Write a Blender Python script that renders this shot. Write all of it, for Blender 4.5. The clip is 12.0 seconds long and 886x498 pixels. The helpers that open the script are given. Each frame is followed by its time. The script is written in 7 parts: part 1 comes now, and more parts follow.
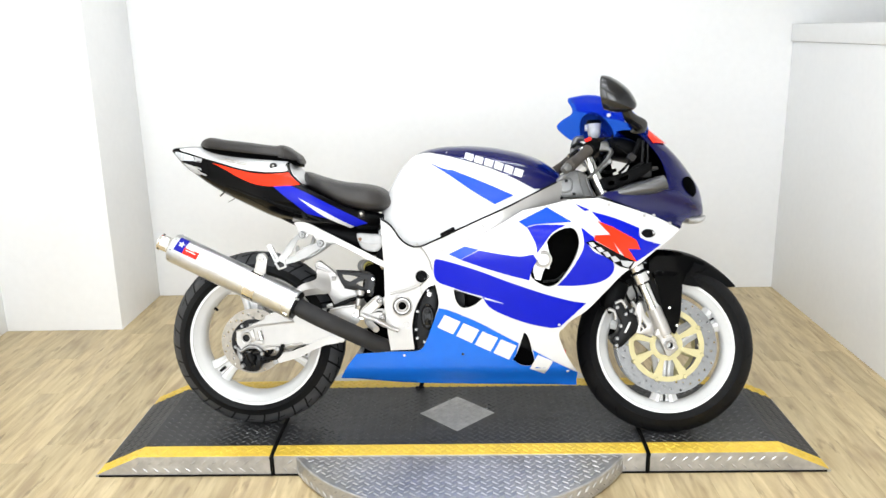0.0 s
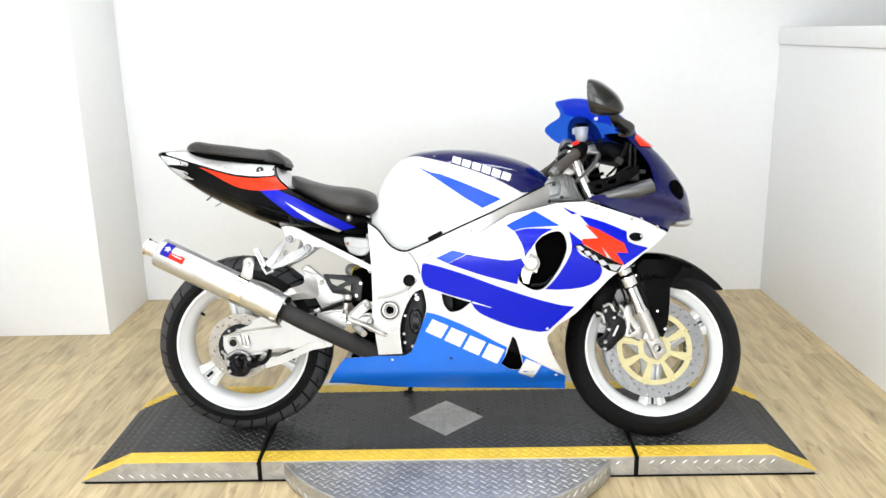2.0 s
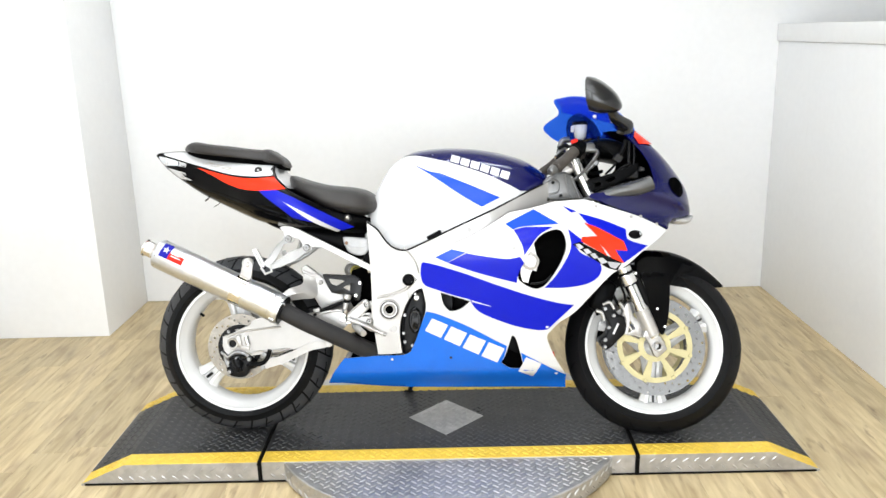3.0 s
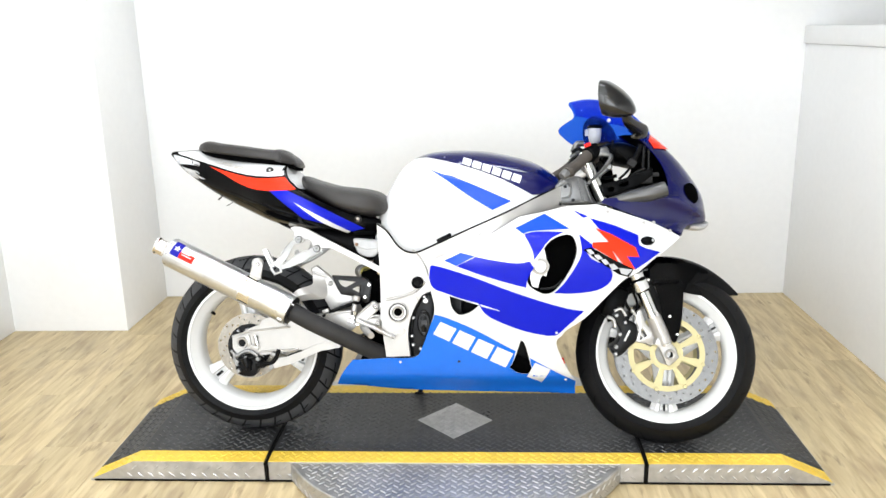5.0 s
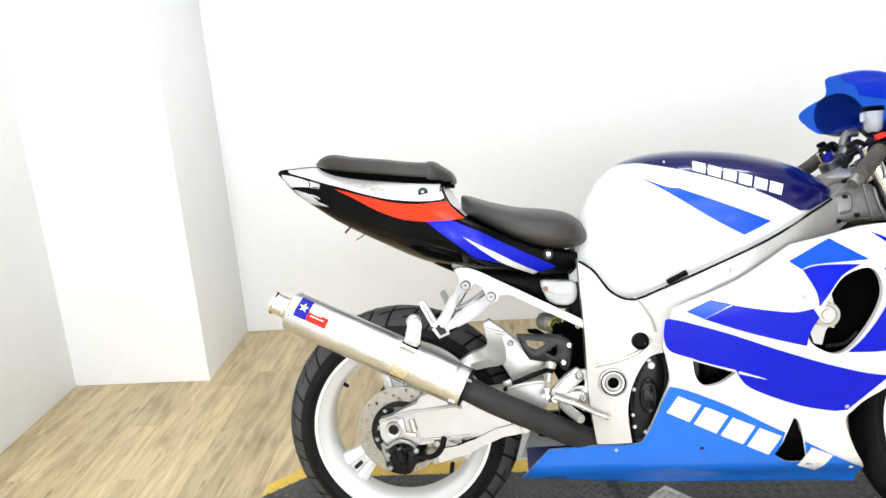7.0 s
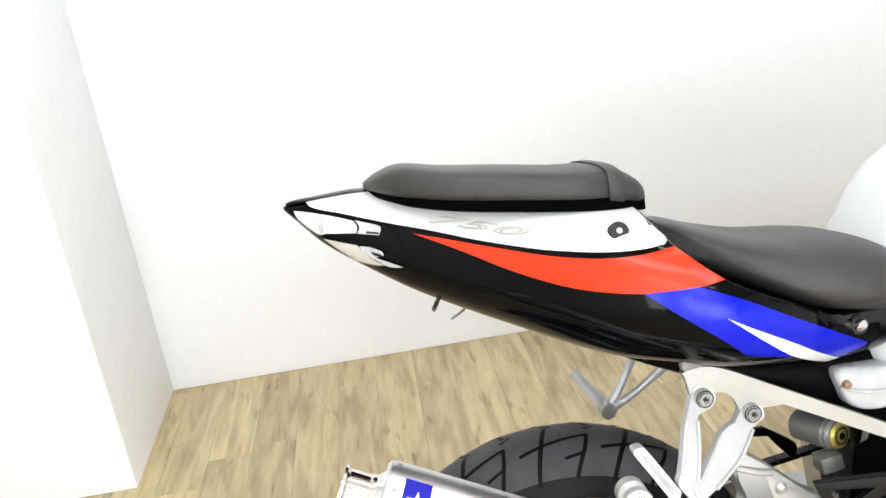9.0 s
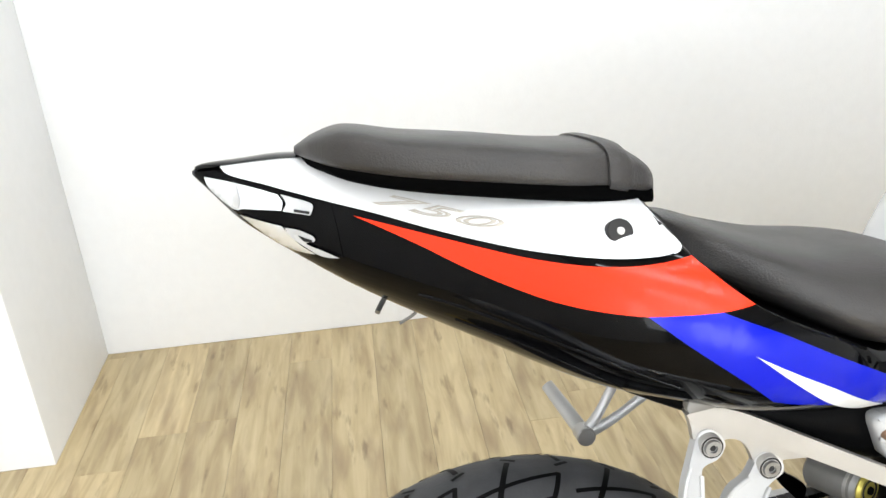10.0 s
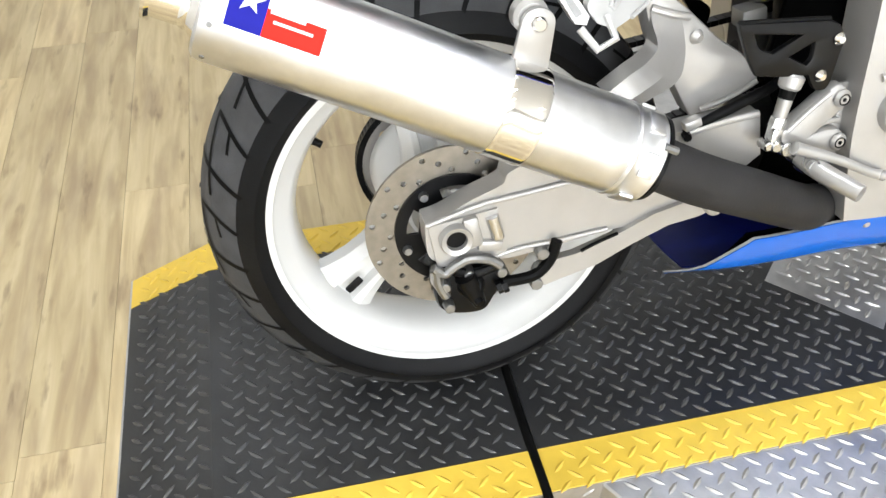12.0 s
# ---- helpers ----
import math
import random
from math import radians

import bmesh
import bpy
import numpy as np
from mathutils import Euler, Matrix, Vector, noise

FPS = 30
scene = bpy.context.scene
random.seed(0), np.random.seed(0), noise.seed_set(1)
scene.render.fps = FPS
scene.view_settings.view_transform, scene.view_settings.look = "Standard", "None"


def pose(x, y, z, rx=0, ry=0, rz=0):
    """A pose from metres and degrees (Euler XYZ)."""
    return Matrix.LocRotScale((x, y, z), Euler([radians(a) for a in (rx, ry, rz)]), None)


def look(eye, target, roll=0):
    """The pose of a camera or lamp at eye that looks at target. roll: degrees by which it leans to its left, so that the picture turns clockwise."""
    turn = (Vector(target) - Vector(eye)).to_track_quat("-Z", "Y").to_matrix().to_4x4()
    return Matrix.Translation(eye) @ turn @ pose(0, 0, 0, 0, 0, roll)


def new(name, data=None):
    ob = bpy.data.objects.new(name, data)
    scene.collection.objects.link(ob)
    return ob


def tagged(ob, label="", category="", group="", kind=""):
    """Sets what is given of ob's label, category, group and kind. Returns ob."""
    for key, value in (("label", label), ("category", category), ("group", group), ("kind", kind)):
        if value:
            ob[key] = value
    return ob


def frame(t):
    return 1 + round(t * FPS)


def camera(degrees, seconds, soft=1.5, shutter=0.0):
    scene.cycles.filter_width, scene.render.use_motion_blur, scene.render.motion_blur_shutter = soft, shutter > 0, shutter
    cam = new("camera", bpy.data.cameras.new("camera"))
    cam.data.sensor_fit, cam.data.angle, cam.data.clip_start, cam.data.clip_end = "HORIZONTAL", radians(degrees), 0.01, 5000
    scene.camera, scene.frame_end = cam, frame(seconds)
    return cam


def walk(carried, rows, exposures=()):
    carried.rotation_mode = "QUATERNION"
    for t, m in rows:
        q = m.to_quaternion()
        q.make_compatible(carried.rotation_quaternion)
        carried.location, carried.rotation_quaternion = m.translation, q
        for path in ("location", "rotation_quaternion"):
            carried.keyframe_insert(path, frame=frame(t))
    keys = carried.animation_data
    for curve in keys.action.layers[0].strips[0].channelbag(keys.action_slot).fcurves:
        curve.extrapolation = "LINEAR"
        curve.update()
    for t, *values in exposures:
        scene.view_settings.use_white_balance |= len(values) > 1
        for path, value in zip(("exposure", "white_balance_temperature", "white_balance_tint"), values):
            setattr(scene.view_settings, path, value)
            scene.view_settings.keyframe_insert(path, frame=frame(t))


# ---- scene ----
EXPOSURES = [
    (0.0, -0.29), (1.5, -0.29), (2.5, -0.29), (5.0, -0.2), (5.5, -0.22), (7.0, -0.22), (9.0, -0.08), (10.0, -0.1), (11.0, -0.16), (12.0, -0.18),
]
cam = camera(57.0, 12.0)
PATH = [
    (0, (0.004, -2.588, 1.389), (-0.035, -0.657, 0.869), -1.2),
    (0.5, (0.01, -2.585, 1.391), (-0.034, -0.654, 0.874), -1.3),
    (1, (0.008, -2.582, 1.388), (-0.025, -0.649, 0.875), -1.2),
    (1.5, (0.008, -2.582, 1.39), (-0.025, -0.648, 0.88), -1.3),
    (2, (0.016, -2.58, 1.392), (-0.002, -0.647, 0.877), -1.2),
    (2.5, (0.014, -2.579, 1.393), (-0.001, -0.645, 0.883), -1.5),
    (3, (0.02, -2.576, 1.389), (0.001, -0.643, 0.873), -1.6),
    (4.8, (0.071, -2.551, 1.403), (0.025, -0.623, 0.873), -1.6),
    (5, (0.081, -2.553, 1.403), (-0.009, -0.625, 0.881), -1.2),
    (5.5, (0.024, -2.501, 1.39), (-0.199, -0.601, 0.809), -2.1),
    (6, (-0.118, -2.358, 1.391), (-0.262, -0.445, 0.827), -3.7),
    (6.5, (-0.222, -2.11, 1.361), (-0.382, -0.2, 0.791), -3.2),
    (7, (-0.396, -1.818, 1.373), (-0.565, 0.094, 0.814), -4.4),
    (7.2, (-0.484, -1.714, 1.375), (-0.586, 0.193, 0.781), -3.8),
    (8.8, (-0.839, -0.887, 1.328), (-0.727, 1.014, 0.717), -8.1),
    (9, (-0.866, -0.819, 1.318), (-0.732, 1.041, 0.595), -7.6),
    (9.5, (-0.842, -0.656, 1.296), (-0.673, 1.211, 0.601), -4.6),
    (10, (-0.818, -0.596, 1.262), (-0.642, 1.218, 0.438), -3.9),
    (10.5, (-0.82, -0.619, 1.213), (-0.687, 1.121, 0.234), -5.9),
    (11, (-0.833, -0.657, 1.157), (-0.659, 0.968, 0.004), -0.7),
    (11.5, (-0.845, -0.689, 1.108), (-0.603, 0.802, -0.202), 0.0),
    (12, (-0.858, -0.718, 1.075), (-0.559, 0.654, -0.349), -0.3),
]
walk(cam, [(t, look(eye, target, roll)) for t, eye, target, roll in PATH], EXPOSURES)


# ---- world and lights ----
world = bpy.data.worlds.new("world")
scene.world = world
world.use_nodes = True
world.node_tree.nodes["Background"].inputs[0].default_value = (0.9, 0.95, 1.0, 1)
world.node_tree.nodes["Background"].inputs[1].default_value = 0.3


def area_light(name, eye, target, sx, sy, watts, colour):
    data = bpy.data.lights.new(name, "AREA")
    data.shape, data.size, data.size_y, data.energy, data.color = "RECTANGLE", sx, sy, watts, colour
    ob = new(name, data)
    ob.matrix_world = look(eye, target)
    return ob


TUBE = (0.885, 0.938, 1.0)
for name, y, width, watts in (("front", -2.2, 0.07, 34), ("centre", -1.0, 0.07, 34), ("back", 0.25, 0.07, 26), ("rear", -3.7, 0.1, 60)):
    area_light("ceiling_tube_" + name, (-0.35, y, 2.72), (-0.35, y, 0), 2.3, width, watts, TUBE)
# Two unseen fill lamps behind the camera, added to brighten walls and the bike's side.
area_light("unseen_fill_south", (0.1, -5.17, 1.2), (0.1, 0, 0.95), 2.6, 1.7, 146, TUBE)
area_light("unseen_fill_west", (-2.19, -3.2, 1.5), (1.6, -0.8, 0.9), 1.6, 1.6, 75, TUBE)

# ---- materials ----


def material(name, colour, rough=0.5, metal=0.0, coat=0.0, scale=30.0, vary=0.06, bump=0.0, bump_scale=200.0, stretch=(1, 1, 1), object_vary=0.0, trans=0.0, big=3.0, big_vary=0.0, spec=0.5):
    m = bpy.data.materials.new(name)
    m.use_nodes = True
    nt = m.node_tree
    N, Lk = nt.nodes, nt.links
    b = N["Principled BSDF"]
    b.inputs["Roughness"].default_value, b.inputs["Metallic"].default_value = rough, metal
    b.inputs["Coat Weight"].default_value, b.inputs["Coat Roughness"].default_value = coat, 0.04
    b.inputs["Specular IOR Level"].default_value = spec
    b.inputs["Transmission Weight"].default_value = trans
    tc = N.new("ShaderNodeTexCoord")
    mp = N.new("ShaderNodeMapping")
    mp.inputs["Scale"].default_value = stretch
    Lk.new(tc.outputs["Object"], mp.inputs[0])
    n1 = N.new("ShaderNodeTexNoise")
    n1.inputs["Scale"].default_value, n1.inputs["Detail"].default_value = scale, 6
    Lk.new(mp.outputs[0], n1.inputs["Vector"])
    n2 = N.new("ShaderNodeTexNoise")
    n2.inputs["Scale"].default_value, n2.inputs["Detail"].default_value = big, 3
    Lk.new(mp.outputs[0], n2.inputs["Vector"])
    r1 = N.new("ShaderNodeMapRange")
    r1.inputs["From Min"].default_value, r1.inputs["From Max"].default_value = 0.3, 0.7
    r1.inputs["To Min"].default_value, r1.inputs["To Max"].default_value = 1 - vary, 1 + vary
    Lk.new(n1.outputs["Fac"], r1.inputs["Value"])
    r2 = N.new("ShaderNodeMapRange")
    r2.inputs["From Min"].default_value, r2.inputs["From Max"].default_value = 0.3, 0.7
    r2.inputs["To Min"].default_value, r2.inputs["To Max"].default_value = 1 - big_vary, 1 + big_vary
    Lk.new(n2.outputs["Fac"], r2.inputs["Value"])
    mul = N.new("ShaderNodeMath")
    mul.operation = "MULTIPLY"
    Lk.new(r1.outputs[0], mul.inputs[0])
    Lk.new(r2.outputs[0], mul.inputs[1])
    last = mul.outputs[0]
    if object_vary:
        oi = N.new("ShaderNodeObjectInfo")
        r3 = N.new("ShaderNodeMapRange")
        r3.inputs["To Min"].default_value, r3.inputs["To Max"].default_value = 1 - object_vary, 1 + object_vary
        Lk.new(oi.outputs["Random"], r3.inputs["Value"])
        m2 = N.new("ShaderNodeMath")
        m2.operation = "MULTIPLY"
        Lk.new(last, m2.inputs[0])
        Lk.new(r3.outputs[0], m2.inputs[1])
        last = m2.outputs[0]
    mix = N.new("ShaderNodeVectorMath")
    mix.operation = "SCALE"
    mix.inputs[0].default_value = colour
    Lk.new(last, mix.inputs["Scale"])
    Lk.new(mix.outputs[0], b.inputs["Base Color"])
    rr = N.new("ShaderNodeMapRange")
    rr.inputs["From Min"].default_value, rr.inputs["From Max"].default_value = 0.3, 0.7
    rr.inputs["To Min"].default_value, rr.inputs["To Max"].default_value = rough * 0.88, min(1, rough * 1.15)
    Lk.new(n2.outputs["Fac"], rr.inputs["Value"])
    Lk.new(rr.outputs[0], b.inputs["Roughness"])
    if bump:
        nb = N.new("ShaderNodeTexNoise")
        nb.inputs["Scale"].default_value, nb.inputs["Detail"].default_value = bump_scale, 4
        Lk.new(mp.outputs[0], nb.inputs["Vector"])
        bp = N.new("ShaderNodeBump")
        bp.inputs["Strength"].default_value, bp.inputs["Distance"].default_value = bump, 0.002
        Lk.new(nb.outputs["Fac"], bp.inputs["Height"])
        Lk.new(bp.outputs[0], b.inputs["Normal"])
    return m


WALL = material("wall_paint", (0.86, 0.863, 0.862), 0.6, vary=0.012, bump=0.15, bump_scale=120, big=1.2, big_vary=0.025)
CEIL = material("ceiling_paint", (0.8, 0.8, 0.79), 0.8)
WHITE = material("white_gloss_paint", (0.62, 0.62, 0.62), 0.25, coat=0.4, vary=0.01)
BLUE = material("royal_blue_paint", (0.001, 0.007, 0.41), 0.2, spec=0.2, vary=0.03)
SKYBLUE = material("bright_blue_paint", (0.005, 0.125, 0.60), 0.22, spec=0.3, coat=0.2, vary=0.03)
# Bright blue again, with the deeper tone of its metallic flip fixed in the colour.
MIDBLUE = material("bright_blue_paint_deepened", (0.003, 0.058, 0.54), 0.2, spec=0.22, vary=0.03)
NAVY = material("dark_blue_metallic_paint", (0.002, 0.003, 0.060), 0.14, spec=0.34, coat=0.3, scale=900, vary=0.2)
ORANGE = material("orange_red_paint", (0.82, 0.030, 0.006), 0.22, coat=0.05, spec=0.2, vary=0.02)
BLACK = material("black_gloss_paint", (0.0010, 0.0010, 0.0012), 0.05, spec=0.10, vary=0.1)
PLASTIC = material("black_plastic", (0.0018, 0.0018, 0.002), 0.4, spec=0.05, vary=0.12, bump=0.12, bump_scale=500)
RUBBER = material("tyre_rubber", (0.050, 0.0505, 0.053), 0.55, spec=0.22, vary=0.15, bump=0.2, bump_scale=300, big=9, big_vary=0.15)
SIDEWALL = material("tyre_sidewall_rubber", (0.0055, 0.0055, 0.006), 0.5, spec=0.14, vary=0.15, bump=0.1, bump_scale=300)
VINYL = material("seat_vinyl", (0.029, 0.0265, 0.025), 0.40, spec=0.33, vary=0.12, bump=0.35, bump_scale=420, big=10, big_vary=0.16)
SILVER = material("silver_painted_aluminium", (0.40, 0.388, 0.372), 0.30, metal=0.45, coat=0.08, vary=0.04, bump=0.06, bump_scale=260)
ALU = material("brushed_aluminium", (0.62, 0.62, 0.615), 0.25, metal=1.0, scale=60, vary=0.03, bump=0.03, bump_scale=180, big=8, big_vary=0.05)
CAN = material("satin_aluminium_can", (0.68, 0.685, 0.695), 0.34, metal=1.0, scale=60, vary=0.05, bump=0.05, bump_scale=180, big=14, big_vary=0.07)
BRONZE = material("worn_brake_disc_steel", (0.24, 0.22, 0.19), 0.34, metal=0.8, vary=0.12, scale=80)
ROTOR = material("dark_brake_disc_steel", (0.15, 0.15, 0.148), 0.36, metal=0.85, vary=0.1, scale=80)
CHROME = material("polished_steel", (0.82, 0.80, 0.77), 0.08, metal=1.0, vary=0.03)
STEEL = material("brake_disc_steel", (0.25, 0.25, 0.248), 0.34, metal=0.9, vary=0.08, scale=80)
DARKSTEEL = material("black_anodised_steel", (0.004, 0.004, 0.0044), 0.35, spec=0.14, vary=0.1)
GOLD = material("gold_anodised_carrier", (0.42, 0.37, 0.19), 0.45, metal=0.25, vary=0.05)
WHEEL = material("white_wheel_enamel", (0.68, 0.68, 0.67), 0.3, coat=0.3, vary=0.015)
GREYPIPE = material("dark_grey_coated_pipe", (0.022, 0.021, 0.021), 0.6, spec=0.2, vary=0.15, bump=0.15, bump_scale=250, big=12, big_vary=0.15)
DECKBLACK = material("worn_black_deck_paint", (0.021, 0.0212, 0.022), 0.42, spec=0.45, vary=0.25, scale=18, big=2.5, big_vary=0.25, bump=0.15, bump_scale=90)
# Worn lugs, also coloured paler than the deck for the highlights they catch.
LUGS = material("worn_highlit_lug_paint", (0.036, 0.0365, 0.038), 0.30, spec=0.7, metal=0.0, vary=0.3, scale=25, big=3, big_vary=0.3)
CASTING = material("pale_cast_aluminium", (0.52, 0.516, 0.508), 0.34, metal=0.3, coat=0.05, vary=0.05, bump=0.08, bump_scale=240, big=14, big_vary=0.06)
RESERVOIR = material("grey_cast_aluminium", (0.20, 0.195, 0.186), 0.45, metal=0.3, vary=0.12, bump=0.12, bump_scale=260)
BRASS = material("brass_yellow_anodising", (0.50, 0.42, 0.085), 0.32, metal=0.5, vary=0.08, scale=60)
RUST = material("rusty_steel", (0.24, 0.14, 0.085), 0.7, vary=0.3, scale=90, bump=0.2)
YELLOW = material("safety_yellow_paint", (0.72, 0.49, 0.06), 0.45, vary=0.08, scale=25, big=5, big_vary=0.1)
PLATE = material("bare_aluminium_tread_plate", (0.44, 0.435, 0.43), 0.38, metal=0.75, vary=0.12, scale=40, big=5, big_vary=0.12, bump=0.1, bump_scale=120)
CABLE = material("black_rubber_cable", (0.0022, 0.0022, 0.0022), 0.5, spec=0.1)
SMOKE = material("smoked_lamp_lens", (0.006, 0.006, 0.007), 0.05, spec=0.5, vary=0.1)
SATIN = material("black_satin_plastic", (0.003, 0.003, 0.0032), 0.28, spec=0.22, vary=0.1)
SHELL = material("black_gloss_moulding", (0.006, 0.006, 0.0063), 0.2, spec=0.55, vary=0.1)
# The dark blue stands in for blue reflected inside the belly.
INNERBLUE = material("blue_reflection_plastic", (0.002, 0.008, 0.14), 0.45, spec=0.2, vary=0.15)
# Near-black; in openings and gaps this colour stands in for their shade.
VOID = material("black_and_recess_shade", (0.001, 0.001, 0.001), 0.9, spec=0.02)
PANEL = material("grey_black_satin_panel", (0.05, 0.05, 0.051), 0.22, spec=0.7, vary=0.1)
GRIP = material("worn_rubber_grip", (0.055, 0.047, 0.04), 0.55, spec=0.3, vary=0.2, bump=0.3, bump_scale=400)
FORK = material("chromed_fork_tube", (0.60, 0.60, 0.59), 0.1, metal=1.0, vary=0.1, scale=400, stretch=(1, 1, 0.05))
FLUID = material("translucent_grey_reservoir", (0.43, 0.43, 0.432), 0.3, vary=0.1, big=14, big_vary=0.15)
BAR = material("white_vinyl_sticker", (0.66, 0.66, 0.66), 0.35, vary=0.02)
FLAGBLUE = material("flag_blue_sticker", (0.012, 0.013, 0.27), 0.4, spec=0.1, vary=0.03)
FLAGRED = material("flag_red_sticker", (0.70, 0.022, 0.012), 0.4, spec=0.1, vary=0.03)
CLEAR = material("clear_lamp_lens", (0.75, 0.77, 0.8), 0.06, metal=0.55, vary=0.05, scale=12)
DULLGOLD = material("dull_gold_outline_sticker", (0.40, 0.37, 0.32), 0.4)
GREYDECAL = material("grey_outline_sticker", (0.42, 0.42, 0.44), 0.4)


def wood_material():
    m = bpy.data.materials.new("oak_vinyl_plank")
    m.use_nodes = True
    nt = m.node_tree
    N, Lk = nt.nodes, nt.links
    b = N["Principled BSDF"]
    b.inputs["Roughness"].default_value = 0.42
    tc, oi = N.new("ShaderNodeTexCoord"), N.new("ShaderNodeObjectInfo")
    off = N.new("ShaderNodeVectorMath")
    off.operation = "MULTIPLY_ADD"
    cmb = N.new("ShaderNodeCombineXYZ")
    Lk.new(oi.outputs["Random"], cmb.inputs[0])
    Lk.new(oi.outputs["Random"], cmb.inputs[1])
    off.inputs[1].default_value = (37, 53, 0)
    Lk.new(cmb.outputs[0], off.inputs[0])
    Lk.new(tc.outputs["Object"], off.inputs[2])
    grain = N.new("ShaderNodeMapping")
    grain.inputs["Scale"].default_value = (17, 1.9, 1)
    Lk.new(off.outputs[0], grain.inputs[0])
    n1 = N.new("ShaderNodeTexNoise")
    n1.inputs["Scale"].default_value, n1.inputs["Detail"].default_value, n1.inputs["Distortion"].default_value = 2.2, 8, 0.6
    Lk.new(grain.outputs[0], n1.inputs["Vector"])
    ramp = N.new("ShaderNodeValToRGB")
    e = ramp.color_ramp.elements
    e[0].position, e[0].color = 0.24, (0.345, 0.25, 0.135, 1)
    e[1].position, e[1].color = 0.70, (0.60, 0.49, 0.29, 1)
    mid = e.new(0.5)
    mid.color = (0.50, 0.395, 0.222, 1)
    Lk.new(n1.outputs["Fac"], ramp.inputs[0])
    blot = N.new("ShaderNodeMapping")
    blot.inputs["Scale"].default_value = (12, 2.4, 1)
    Lk.new(off.outputs[0], blot.inputs[0])
    n2 = N.new("ShaderNodeTexNoise")
    n2.inputs["Scale"].default_value, n2.inputs["Detail"].default_value = 1.6, 4
    Lk.new(blot.outputs[0], n2.inputs["Vector"])
    grey = N.new("ShaderNodeMapRange")
    grey.inputs["From Min"].default_value, grey.inputs["From Max"].default_value = 0.50, 0.74
    grey.inputs["To Max"].default_value = 0.8
    Lk.new(n2.outputs["Fac"], grey.inputs["Value"])
    mix = N.new("ShaderNodeMix")
    mix.data_type = "RGBA"
    mix.inputs["B"].default_value = (0.31, 0.225, 0.135, 1)
    Lk.new(grey.outputs[0], mix.inputs["Factor"])
    Lk.new(ramp.outputs[0], mix.inputs["A"])
    crack = N.new("ShaderNodeMapping")
    crack.inputs["Scale"].default_value = (26, 5, 1)
    Lk.new(off.outputs[0], crack.inputs[0])
    n3 = N.new("ShaderNodeTexNoise")
    n3.inputs["Scale"].default_value, n3.inputs["Detail"].default_value = 1.3, 5
    Lk.new(crack.outputs[0], n3.inputs["Vector"])
    knot = N.new("ShaderNodeMapRange")
    knot.inputs["From Min"].default_value, knot.inputs["From Max"].default_value = 0.60, 0.72
    knot.inputs["To Max"].default_value = 0.75
    Lk.new(n3.outputs["Fac"], knot.inputs["Value"])
    mix2 = N.new("ShaderNodeMix")
    mix2.data_type = "RGBA"
    mix2.inputs["B"].default_value = (0.20, 0.135, 0.075, 1)
    Lk.new(knot.outputs[0], mix2.inputs["Factor"])
    Lk.new(mix.outputs["Result"], mix2.inputs["A"])
    mix = mix2
    tone = N.new("ShaderNodeMapRange")
    tone.inputs["To Min"].default_value, tone.inputs["To Max"].default_value = 0.86, 1.12
    Lk.new(oi.outputs["Random"], tone.inputs["Value"])
    sc = N.new("ShaderNodeVectorMath")
    sc.operation = "SCALE"
    Lk.new(mix.outputs["Result"], sc.inputs[0])
    Lk.new(tone.outputs[0], sc.inputs["Scale"])
    Lk.new(sc.outputs[0], b.inputs["Base Color"])
    bp = N.new("ShaderNodeBump")
    bp.inputs["Strength"].default_value, bp.inputs["Distance"].default_value = 0.12, 0.001
    Lk.new(n1.outputs["Fac"], bp.inputs["Height"])
    Lk.new(bp.outputs[0], b.inputs["Normal"])
    return m


OAK = wood_material()


def screen_material():
    m = bpy.data.materials.new("tinted_blue_acrylic")
    m.use_nodes = True
    nt = m.node_tree
    b = nt.nodes["Principled BSDF"]
    b.inputs["Base Color"].default_value = (0.02, 0.07, 0.5, 1)
    b.inputs["Roughness"].default_value = 0.08
    tr = nt.nodes.new("ShaderNodeBsdfTransparent")
    tr.inputs[0].default_value = (0.18, 0.42, 0.95, 1)
    mx = nt.nodes.new("ShaderNodeMixShader")
    mx.inputs[0].default_value = 0.15
    nt.links.new(tr.outputs[0], mx.inputs[1])
    nt.links.new(b.outputs[0], mx.inputs[2])
    nt.links.new(mx.outputs[0], nt.nodes["Material Output"].inputs[0])
    return m


SCREEN = screen_material()

# ---- mesh helpers ----


def part(name, bm, mat, parent=None, label="", smooth=35):
    """Links a bmesh as one mesh object under a thing or part."""
    me = bpy.data.meshes.new(name)
    bm.to_mesh(me)
    bm.free()
    me.materials.append(mat)
    if smooth:
        me.polygons.foreach_set("use_smooth", [True] * len(me.polygons))
        me.set_sharp_from_angle(angle=radians(smooth))
    ob = new(name, me)
    if parent:
        ob.parent = parent
    if label:
        tagged(ob, label)
    return ob


def thing(name, label, category, m=None, group=""):
    ob = new(name)
    ob.empty_display_size = 0.1
    if m is not None:
        ob.matrix_basis = m
    return tagged(ob, label, category, group)


def box_bm(size, centre=(0, 0, 0), bevel=0.0, rot=None, bm=None, seg=2):
    own = bmesh.new()
    bmesh.ops.create_cube(own, size=1)
    bmesh.ops.scale(own, vec=size, verts=own.verts)
    if bevel:
        bmesh.ops.bevel(own, geom=own.edges[:], offset=bevel, segments=seg, affect="EDGES", profile=0.5)
    m = Matrix.Translation(centre)
    if rot:
        m = m @ Euler([radians(a) for a in rot]).to_matrix().to_4x4()
    bmesh.ops.transform(own, matrix=m, verts=own.verts)
    return merge(bm, own)


